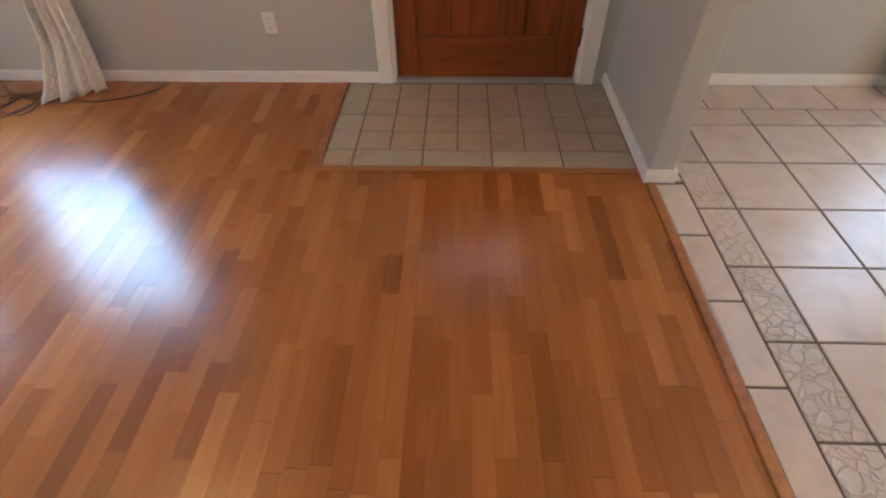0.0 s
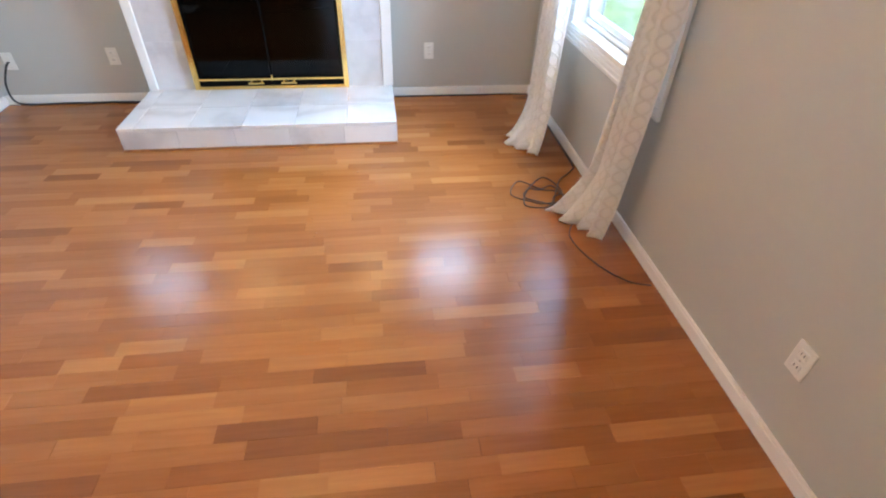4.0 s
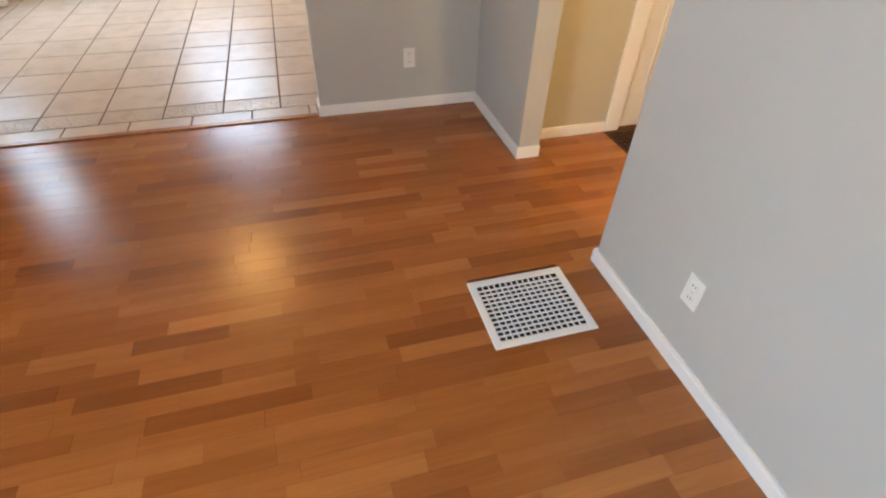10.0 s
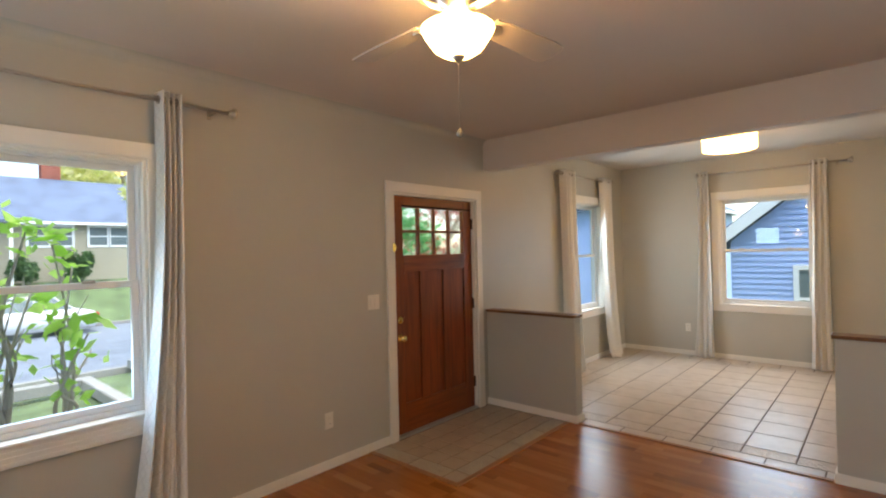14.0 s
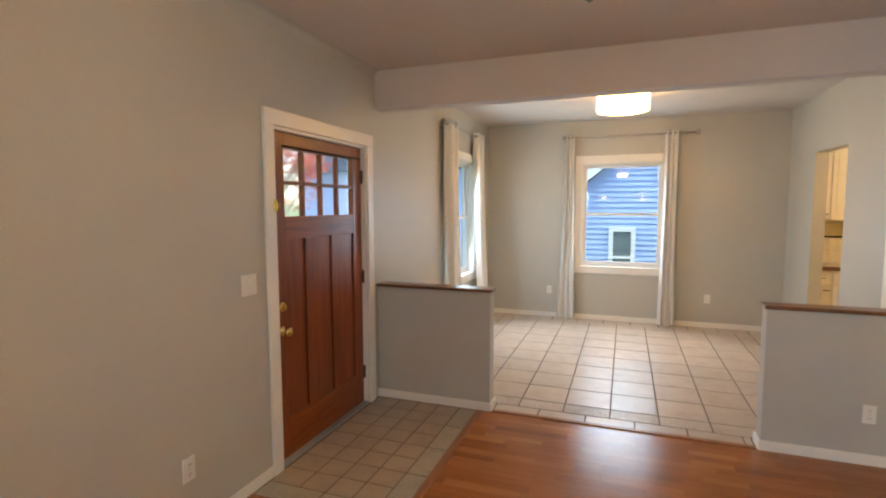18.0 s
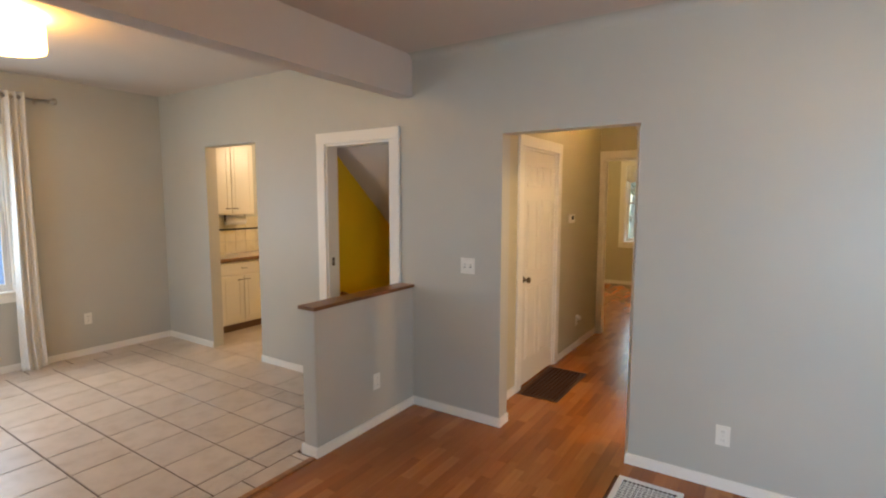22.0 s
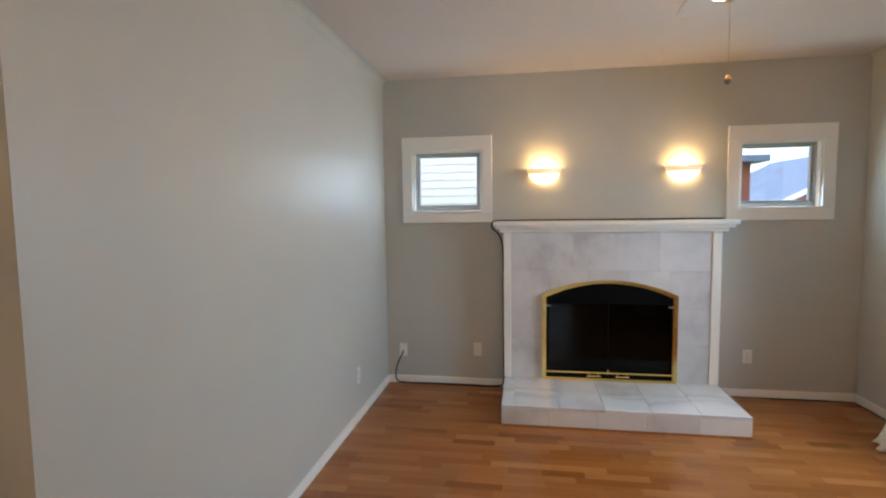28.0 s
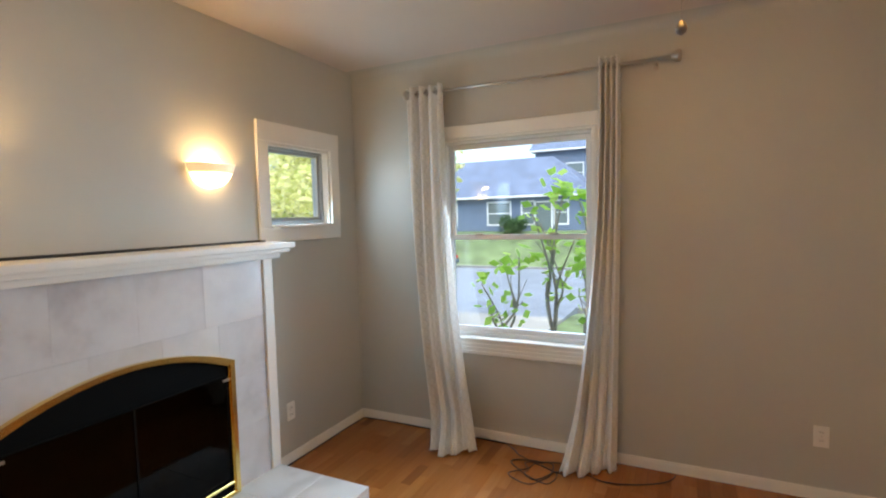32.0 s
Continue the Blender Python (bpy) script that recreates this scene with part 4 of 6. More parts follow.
# ---- ceiling fan ----
def ceiling_fan():
    t = thing("ceiling_fan", "brushed nickel four-blade ceiling fan with a lit glass bowl", "ceiling fan", pose(FAN[0], FAN[1], H))
    part("canopy", lathe([(0, 0), (0.142, 0), (0.148, -0.02), (0.146, -0.032), (0.130, -0.038), (0.130, -0.10), (0.126, -0.11), (0.0, -0.11)], 36), M["nickel"], t, "ribbed nickel motor canopy", True)
    for k in range(18):
        a = 2 * math.pi * k / 18
        part("vent_rib", tube([(0.132 * math.cos(a), 0.132 * math.sin(a), -0.040), (0.132 * math.cos(a), 0.132 * math.sin(a), -0.102)], 0.004, 5), M["nickel"], t)
    part("motor", lathe([(0, -0.11), (0.113, -0.11), (0.116, -0.124), (0.095, -0.145), (0.085, -0.165), (0.085, -0.185), (0.060, -0.195), (0.060, -0.25), (0, -0.25)], 32), M["nickel"], t, "", True)
    part("fitter", lathe([(0, -0.242), (0.072, -0.242), (0.078, -0.256), (0.076, -0.264), (0, -0.264)], 28), M["nickel"], t, "", True)
    bowl = part("glass_bowl", lathe([(0.072, -0.256), (0.125, -0.258), (0.140, -0.266), (0.132, -0.284), (0.114, -0.312), (0.092, -0.342), (0.062, -0.362), (0.03, -0.370), (0.0, -0.372)], 36), M["bowl"], t, "glowing frosted glass bowl", True)
    part("finial", lathe([(0, -0.366), (0.026, -0.366), (0.028, -0.374), (0.016, -0.382), (0.010, -0.392), (0, -0.394)], 16), M["nickel"], bowl, "", True)
    for k in range(4):
        a = radians(-5 + 90 * k)
        m = Matrix.Rotation(a, 4, "Z") @ Matrix.Translation((0, 0, -0.205)) @ Matrix.Rotation(radians(-12), 4, "X")
        bm = bmesh.new()
        side = [(0.185, 0.050), (0.26, 0.057), (0.38, 0.064), (0.50, 0.071), (0.59, 0.072), (0.62, 0.064), (0.637, 0.045)]
        out = [(x, y) for x, y in side] + [(0.64, 0.0)] + [(x, -y) for x, y in side[::-1]]
        low = [bm.verts.new(m @ Vector((x, y, 0))) for x, y in out]
        high = [bm.verts.new(m @ Vector((x, y, 0.007))) for x, y in out]
        bm.faces.new(low), bm.faces.new(high[::-1])
        for j in range(len(out)):
            bm.faces.new((low[j], low[(j + 1) % len(out)], high[(j + 1) % len(out)], high[j]))
        bmesh.ops.recalc_face_normals(bm, faces=bm.faces)
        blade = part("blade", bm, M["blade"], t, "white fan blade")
        arm = bmesh.new()
        add_box(arm, 0.075, -0.016, -0.014, 0.21, 0.016, -0.004, 0.004)
        add_lathe(arm, [(0, -0.012), (0.030, -0.012), (0.033, -0.006), (0.03, 0.0), (0, 0.0)], 16, (0.215, 0, 0))
        bmesh.ops.transform(arm, matrix=m, verts=arm.verts)
        part("blade_iron", arm, M["nickel"], blade, "nickel blade bracket")
    chain = part("pull_chain", tube([(0.0, 0, -0.392), (0.002, 0, -0.50), (0.0, 0, -0.645)], 0.0016, 6), M["nickel"], t)
    part("chain_bob", lathe([(0, -0.682), (0.011, -0.674), (0.013, -0.664), (0.008, -0.650), (0, -0.644)], 14), M["dull_metal"], chain, "small metal pull knob", True)


ceiling_fan()


# ---- other lamps ----
def drum_light():
    t = thing("ceiling_light", "lit white fabric drum flush ceiling light", "ceiling lamp", pose(6.59, 1.915, HD))
    part("canopy_plate", lathe([(0, 0), (0.075, 0), (0.075, -0.02), (0, -0.02)], 24), M["nickel"], t)
    shade = part("drum_shade", lathe([(0.242, -0.025), (0.247, -0.025), (0.248, -0.20), (0.244, -0.218), (0.03, -0.220), (0.03, -0.216), (0.239, -0.212), (0.243, -0.20)], 48), M["drum"], t, "glowing pleated white shade", True)
    part("rim_ring", tube([(0.248 * math.cos(a), 0.248 * math.sin(a), -0.026) for a in (2 * math.pi * k / 40 for k in range(41))], 0.003, 6), M["nickel"], shade)
    part("stem", lathe([(0, -0.02), (0.01, -0.02), (0.01, -0.10), (0, -0.10)], 10), M["nickel"], t)
    part("finial", lathe([(0, -0.216), (0.03, -0.218), (0.014, -0.228), (0, -0.232)], 14), M["nickel"], shade, "", True)


drum_light()


def hall_sconce(words, m):
    """Tapered glass uplight on local x = 0 facing +x."""
    t = thing("hall_sconce", words, "wall lamp", m, "hall wall lamps")
    part("back_plate", box(0.0, -0.035, 0.02, 0.014, 0.035, 0.15, 0.004), M["bronze"], t)
    part("arm", tube([(0.012, 0, 0.05), (0.06, 0, 0.03), (0.105, 0, 0.035)], 0.008, 8), M["bronze"], t)
    shade_part = part("glass_shade", lathe([(0.022, 0.035), (0.030, 0.05), (0.055, 0.12), (0.088, 0.185), (0.084, 0.185), (0.051, 0.12), (0.026, 0.052), (0.0, 0.045)], 26, (0.105, 0, 0)), M["hall_shade"], t, "glowing tapered glass shade", True)
    part("finial", lathe([(0, 0.0), (0.010, 0.004), (0.024, 0.03), (0.024, 0.04), (0, 0.04)], 14, (0.105, 0, 0)), M["bronze"], shade_part, "", True)


hall_sconce("lit tapered glass wall lamp in the hall", pose(HX0, -1.45, 2.235))
hall_sconce("lit tapered glass wall lamp above the hall closet door", pose(HX1, -1.50, 2.25, rz=180))
cord = thing("pull_cord", "thin white ceiling cord with a small knob in the hall", "pull cord", pose(3.80, -2.45, H))
part("string", tube([(0, 0, 0), (0.002, 0, -0.15), (0, 0, -0.30)], 0.003, 6), M["vinyl"], cord)
part("bob", lathe([(0, -0.335), (0.012, -0.325), (0.014, -0.312), (0.006, -0.298), (0, -0.296)], 12), M["vinyl"], cord, "", True)
hall_vent = thing("wall_vent", "small cream slatted vent above the bathroom door", "wall vent", pose(HX0, -1.02, 2.19))
part("rim", bmesh_frame2(0.0, 0.008, 0.0, 0.0, 0.30, 0.14, 0.016), M["trim"], hall_vent)
for k in range(7):
    part("slat", box(0.0, 0.016, 0.020 + 0.0155 * k, 0.006, 0.284, 0.029 + 0.0155 * k), M["trim"], hall_vent)


# ---- outlets and switches ----
def wall_plate(name, words, category, m, kind="outlet", gangs=1):
    """Plate on local y = 0 facing -y, centred on the origin."""
    t = thing(name, words, category, m, category + "s")
    w, h = 0.07 + 0.046 * (gangs - 1), 0.115
    plate = part("plate", box(-w / 2, -0.006, -h / 2, w / 2, 0, h / 2, 0.003, 2), M["plastic"], t)
    for g in range(gangs):
        cx = (g - (gangs - 1) / 2) * 0.046
        if kind == "outlet":
            for z in (-0.024, 0.024):
                socket = part("socket", box(cx - 0.0165, -0.0085, z - 0.014, cx + 0.0165, -0.005, z + 0.014, 0.003), M["plastic"], plate)
                for dx in (-0.007, 0.005):
                    part("slot", box(cx + dx, -0.0092, z - 0.004, cx + dx + 0.002, -0.008, z + 0.006), M["slot"], socket)
        elif kind == "rocker":
            part("rocker", box(cx - 0.016, -0.010, -0.033, cx + 0.016, -0.005, 0.033, 0.003), M["plastic"], plate)
        elif kind == "toggle":
            part("toggle", box(cx - 0.005, -0.020, -0.006, cx + 0.005, -0.005, 0.014, 0.002), M["plastic"], plate)
            part("toggle_slot", box(cx - 0.0055, -0.0066, -0.013, cx + 0.0055, -0.0055, 0.013), M["slot"], plate)
    for z in ((-0.0001,) if kind == "outlet" else (-0.042, 0.042)):
        part("screw", lathe([(0, 0), (0.003, 0), (0.0025, 0.0012), (0, 0.0012)], 8, (0, -0.006, z), Matrix.Rotation(radians(90), 4, "X")), M["nickel"], plate)
    return t


wall_plate("wall_outlet", "white duplex outlet on the front wall", "outlet", pose(2.945, W, 0.347))
wall_plate("wall_outlet", "white duplex outlet on the long back wall", "outlet", pose(2.753, 0, 0.31, rz=180))
wall_plate("wall_outlet", "white duplex outlet near the room corner", "outlet", pose(0.817, 0, 0.329, rz=180))
wall_plate("cable_outlet", "white cable plate with a black cable plugged in", "outlet", pose(0, 0.145, 0.30, rz=90), "rocker")
wall_plate("wall_outlet", "white duplex outlet beside the fireplace", "outlet", pose(0, 0.81, 0.324, rz=90))
wall_plate("wall_outlet", "white duplex outlet under the small window", "outlet", pose(0, 2.982, 0.334, rz=90))
wall_plate("wall_outlet", "white duplex outlet on the half wall", "outlet", pose(L, 0.439, 0.318, rz=-90))
wall_plate("wall_outlet", "white duplex outlet in the dining room", "outlet", pose(D, 0.835, 0.375, rz=-90))
wall_plate("wall_outlet", "white duplex outlet behind the dining curtain", "outlet", pose(D, 2.86, 0.39, rz=-90))
wall_plate("light_switch", "white rocker switch beside the front door", "switch", pose(3.387, W, 1.162), "rocker", 2)
wall_plate("light_switch", "white double toggle switch plate", "switch", pose(4.387, 0, 1.132, rz=180), "toggle", 2)
wall_plate("light_switch", "white toggle switch in the hall", "switch", pose(HX0, -1.89, 1.15, rz=90), "toggle")
wall_plate("wall_outlet", "white outlet with a plugged-in night light", "outlet", pose(HX1, -2.19, 0.30, rz=-90))


# ---- floor vents ----
def floor_vent():
    t = thing("floor_vent", "white metal square floor register with dark openings", "floor vent", pose(2.910, 0.170, 0.0))
    w, h = 0.344, 0.41
    # near-black sheet close under the bars paints the shade of the duct
    part("duct_shade", box(0.02, 0.02, -0.012, w - 0.02, h - 0.02, -0.008), M["slot"], t, "near-black sheet for the shade inside the duct")
    bm = bmesh.new()
    for a in ((0, 0, w, 0.032), (0, h - 0.032, w, h), (0, 0.032, 0.032, h - 0.032), (w - 0.032, 0.032, w, h - 0.032)):
        add_box(bm, a[0], a[1], 0.0, a[2], a[3], 0.006, 0.002)
    part("flange", bm, M["vinyl"], t)
    for k in range(13):
        y = 0.032 + (h - 0.064) * (k + 1) / 14
        part("louvre", box(0.032, y - 0.0022, -0.004, w - 0.032, y + 0.0022, 0.003, 0.001), M["vinyl"], t)
    for k in range(11):
        x = 0.032 + (w - 0.064) * (k + 1) / 12
        part("cross_bar", box(x - 0.0022, 0.032, -0.004, x + 0.0022, h - 0.032, 0.0035), M["vinyl"], t)


floor_vent()


def hall_grille():
    t = thing("floor_grille", "brown metal floor grille in front of the hall door", "floor grille", pose(3.935, -1.41, 0.0))
    w, h = 0.36, 0.78
    # the grille's depth is likewise a near-black sheet in place of shade
    part("duct_shade", box(0.01, 0.01, -0.08, w - 0.01, h - 0.01, -0.075), M["slot"], t)
    bm = bmesh.new()
    for a in ((0, 0, w, 0.02), (0, h - 0.02, w, h), (0, 0.02, 0.02, h - 0.02), (w - 0.02, 0.02, w, h - 0.02)):
        add_box(bm, a[0], a[1], 0.0, a[2], a[3], 0.006, 0.002)
    part("rim", bm, M["grille"], t)
    for k in range(20):
        y = 0.02 + (h - 0.04) * (k + 0.5) / 20
        part("bar", box(0.02, y - 0.004, -0.006, w - 0.02, y + 0.004, 0.003), M["grille"], t)
    for k in range(9):
        x = 0.02 + (w - 0.04) * (k + 0.5) / 9
        part("cross_bar", box(x - 0.0035, 0.02, -0.005, x + 0.0035, h - 0.02, 0.0035), M["grille"], t)


hall_grille()


# ---- curtains ----
def curtain_rod(name, words, m, length, stops):
    t = thing(name, words, "curtain rod", m)
    rod = part("rod", tube([(-length / 2, 0, 0), (0, 0, -0.004), (length / 2, 0, 0)], 0.0095, 12), M["nickel"], t, "", True)
    for s in (-1, 1):
        part("finial", lathe([(0, 0), (0.014, 0), (0.018, 0.006), (0.018, 0.018), (0.030, 0.024), (0.033, 0.032), (0.032, 0.044), (0.026, 0.050), (0, 0.052)], 16, (s * length / 2, 0, 0), Matrix.Rotation(radians(90 * s), 4, "Y")), M["nickel"], rod, "", True)
    for s in stops:
        b = part("bracket", box(s - 0.006, -0.004, -0.022, s + 0.006, 0.078, -0.008, 0.002), M["nickel"], t)
        part("bracket_plate", box(s - 0.012, 0.072, -0.04, s + 0.012, 0.082, 0.03, 0.002), M["nickel"], b)
    return t


def curtain(words, m, top, bottom, height, folds, shift=0.0, out=0.0, seed=1, amp=0.034, toe=0.0):
    """One gathered panel: local x along the rod, y towards the wall, z down from the rod; the hem spreads over the floor."""
    rnd = random.Random(seed)
    t = thing("curtain", words, "curtain", m, "trellis curtains")
    bm = bmesh.new()
    uv = bm.loops.layers.uv.new("UVMap")
    nu, nv = folds * 14, 48
    phase = [rnd.uniform(-0.5, 0.5) for _ in range(6)]
    grid = []
    for j in range(nv + 1):
        v = j / nv
        z = 0.045 - v * (height + 0.045)
        row = []
        low = max(0.0, (v - 0.88) / 0.12)
        for i in range(nu + 1):
            u = i / nu
            width = top + (bottom - top) * (v ** 2.6)
            wob = 0.10 * math.sin(2.1 * math.pi * v + phase[0]) * math.sin(math.pi * u)
            x = (u - 0.5) * width + shift * v ** 2.4 + wob * width * 0.25
            a = amp * (1 - 0.25 * v) * (1 + 0.35 * math.sin(7 * u + phase[1]))
            y = a * math.sin(2 * math.pi * folds * u + 0.9 * math.sin(2.4 * v + phase[2]) + phase[3])
            y += 0.010 * math.sin(2 * math.pi * (folds * 2.3) * u + 3 * v + phase[4]) * v
            y -= out * (0.4 * v * v + 0.6 * low * low * (0.6 + 0.4 * math.sin(5.2 * u + phase[5]))) + toe * low * (1 - u) + 0.02 * v
            zz = z
            if zz < -height + 0.05:
                zz = -height + max(0.006, 0.05 * (1 - low) + 0.012 * (1 + math.sin(9 * u + phase[1])))
            row.append((bm.verts.new((x, y, zz)), u, v))
        grid.append(row)
    for j in range(nv):
        for i in range(nu):
            q = (grid[j][i], grid[j][i + 1], grid[j + 1][i + 1], grid[j + 1][i])
            f = bm.faces.new([c[0] for c in q])
            for loop, c in zip(f.loops, q):
                loop[uv].uv = (c[1] * 0.22 * folds, c[2] * 2.3)
    cloth_part = part("cloth", bm, M["cloth"], t, "off-white cloth with raised wavy trellis", True)
    mod = cloth_part.modifiers.new("thickness", "SOLIDIFY")
    mod.thickness, mod.offset = 0.003, 0
    for k in range(folds * 2):
        u = (k + 0.5) / (folds * 2)
        ring = [(math.cos(a) * 0.004, math.cos(a) * 0.021, math.sin(a) * 0.021) for a in (2 * math.pi * j / 14 for j in range(15))]
        ring = [((u - 0.5) * top + p[0] * 0, p[1], p[2]) for p in ring]
        part("grommet", tube(ring, 0.0035, 6), M["nickel"], cloth_part)
    return t


RODZ = 2.415
curtain_rod("curtain_rod", "brushed nickel curtain rod over the street window", pose(1.385, W - 0.08, RODZ), 1.66, (-0.75, 0.75))
curtain("off-white trellis curtain bunched beside the street window", pose(0.665, W - 0.08, RODZ), 0.28, 0.33, RODZ, 4, 0.23, 0.26, 3)
curtain("off-white trellis curtain gathered tight with its hem on the floor", pose(1.88, W - 0.08, RODZ), 0.125, 0.31, RODZ, 4, -0.11, 0.09, 5, 0.040, 0.13)
curtain_rod("curtain_rod", "nickel curtain rod over the dining side window", pose(D - 0.08, 1.852, 2.515, rz=-90), 1.60, (-0.70, 0.70))
curtain("off-white trellis curtain beside the dining window", pose(D - 0.08, 2.605, 2.515, rz=-90), 0.135, 0.25, 2.515, 3, -0.02, 0.05, 7)
curtain("off-white trellis curtain beside the dining window", pose(D - 0.08, 1.33, 2.515, rz=-90), 0.17, 0.21, 2.515, 3, 0.0, 0.05, 9)
curtain_rod("curtain_rod", "nickel curtain rod over the dining front window", pose(7.07, W - 0.08, 2.48), 1.50, (-0.68, 0.68))
curtain("off-white trellis curtain by the dining front window", pose(6.52, W - 0.08, 2.48), 0.32, 0.30, 2.48, 4, 0.06, 0.10, 11)
curtain("off-white trellis curtain by the dining room corner", pose(7.64, W - 0.08, 2.48), 0.30, 0.32, 2.48, 4, 0.08, 0.12, 13)


# ---- cables ----
def cable(name, words, points, radius, mat):
    t = tagged(new(name, mesh_of(name, tube(smooth_line(points), radius, 7), M[mat], True)), words, "cable")
    return t


cable("mantel_cable", "black cable laid along the mantel and down its side", [(0.012, 0.145, 0.295), (0.06, 0.15, 0.285), (0.075, 0.10, 0.17), (0.06, 0.09, 0.05), (0.035, 0.16, 0.012), (0.022, 0.40, 0.010), (0.022, 0.70, 0.010), (0.03, 0.97, 0.012), (0.055, 1.035, 0.06), (0.06, 1.038, 0.25), (0.06, 1.038, 0.70), (0.06, 1.036, 1.20), (0.06, 1.00, 1.33), (0.12, 0.955, 1.38), (0.16, 0.95, 1.42), (0.15, 0.985, 1.448), (0.09, 1.15, 1.448), (0.07, 1.45, 1.448), (0.09, 1.80, 1.448), (0.08, 2.10, 1.448), (0.06, 2.40, 1.448), (0.05, 2.64, 1.448), (0.10, 2.74, 1.448)], 0.0066, "cable_black")
coil = []
for k in range(19):
    a = k * 0.95
    r = 0.115 + 0.055 * math.sin(k * 1.7)
    coil.append((1.49 + r * math.cos(a) * 1.35 + 0.03 * math.sin(k * 0.8), 3.46 + r * 0.9 * math.sin(a) + 0.03 * math.cos(k * 0.5), 0.004 + 0.0035 * (k % 3)))
cable("floor_cable", "brown cable loosely coiled on the floor by the curtain", [(1.20, W - 0.03, 0.006), (1.27, W - 0.09, 0.006), (1.36, 3.60, 0.007)] + coil + [(1.60, 3.50, 0.008), (1.72, 3.56, 0.006), (1.86, 3.50, 0.006), (2.00, 3.52, 0.006), (2.13, 3.58, 0.006), (2.22, 3.66, 0.006), (2.25, 3.745, 0.006)], 0.0032, "cable")
cable("skirting_cable", "thin dark cable along the foot of the wall", [(0.022, 2.72, 0.005), (0.024, 3.2, 0.005), (0.03, 3.68, 0.005), (0.12, W - 0.022, 0.005), (0.7, W - 0.022, 0.005), (1.20, W - 0.03, 0.006)], 0.004, "cable_black")

# ---- hall, kitchen, stairs, bedroom ----
thermo = thing("thermostat", "beige plastic wall thermostat in the hall", "thermostat", pose(HX1, -1.91, 1.41, rz=-90))
part("case", box(-0.06, -0.028, -0.045, 0.06, 0, 0.045, 0.006, 2), M["plastic"], thermo)
part("display", box(-0.04, -0.030, -0.01, 0.02, -0.027, 0.028, 0.001), M["slot"], thermo)
part("dial", lathe([(0, 0), (0.012, 0), (0.011, 0.008), (0, 0.008)], 14, (0.04, -0.028, -0.02), Matrix.Rotation(radians(90), 4, "X")), M["vinyl"], thermo)
night = thing("night_light", "small white plug-in night light", "night light", pose(HX1 - 0.009, -2.19, 0.33, rz=-90))
part("body", lathe([(0, 0), (0.026, 0), (0.028, 0.02), (0.02, 0.04), (0, 0.045)], 18, (0, 0, 0), Matrix.Rotation(radians(90), 4, "X")), M["plastic"], night, "", True)
smoke = thing("smoke_detector", "round white smoke detector above the door", "smoke detector", pose(3.84, HY, 2.30, rz=180))
part("body", lathe([(0, 0), (0.062, 0), (0.060, 0.022), (0.046, 0.034), (0, 0.036)], 24, (0, 0, 0), Matrix.Rotation(radians(90), 4, "X")), M["plastic"], smoke, "", True)
part("grille_ring", tube([(0.038 * math.cos(a), -0.034, 0.038 * math.sin(a)) for a in (2 * math.pi * k / 20 for k in range(21))], 0.003, 6), M["vinyl"], smoke)
for x0, x1 in ((HX0, HX0 + BT), (HX1 - BT, HX1)):
    for y0, y1 in (((-2.03, -1.06), (-0.20, -IT)) if x0 < 4 else ((HY, -1.59), (-0.63, -IT))):
        baseboard(x0, y0, x1, y1)
baseboard(1.6, -6.64, 6.6, -6.64 + BT)

linen = thing("linen_cabinet", "tall white bathroom linen cabinet with one arched three-panel door", "cabinet", pose(2.35, -1.515, 0))
part("body", box(0.0, 0.0, 0.17, 0.812, 0.42, 2.30, 0.004), M["white_door"], linen)
part("toe_kick", box(0.03, 0.0, 0.0, 0.78, 0.36, 0.17), M["brown_floor"], linen)
linen_door = part("cabinet_door", box(0.01, 0.42, 0.20, 0.808, 0.44, 2.26, 0.004), M["white_door"], linen)
for z0, z1, arch in ((0.26, 0.75, 0.0), (0.94, 1.37, 0.0), (1.53, 2.08, 0.09)):
    rise = [(0.735 - 0.635 * k / 12, 0.441, z1 + arch * math.sin(math.pi * k / 12)) for k in range(13)]
    part("panel_rim", tube([(0.10, 0.441, z1), (0.10, 0.441, z0), (0.735, 0.441, z0)] + rise, 0.006, 6), M["white_door"], linen_door)
    part("raised_panel", box(0.14, 0.438, z0 + 0.04, 0.695, 0.446, z1 - 0.03, 0.004), M["white_door"], linen_door)
part("knob", lathe([(0, 0), (0.006, 0), (0.006, 0.012), (0.014, 0.018), (0.012, 0.026), (0, 0.028)], 12, (0.786, 0.44, 0.90), Matrix.Rotation(radians(-90), 4, "X")), M["bronze"], linen_door, "small dark knob", True)
structure("bath_floor", box(1.6, -1.65, -0.02, HX0 - 0.1, -IT, 0.0), M["brown_floor"], "brown bathroom floor", "floor")

KX = 7.93


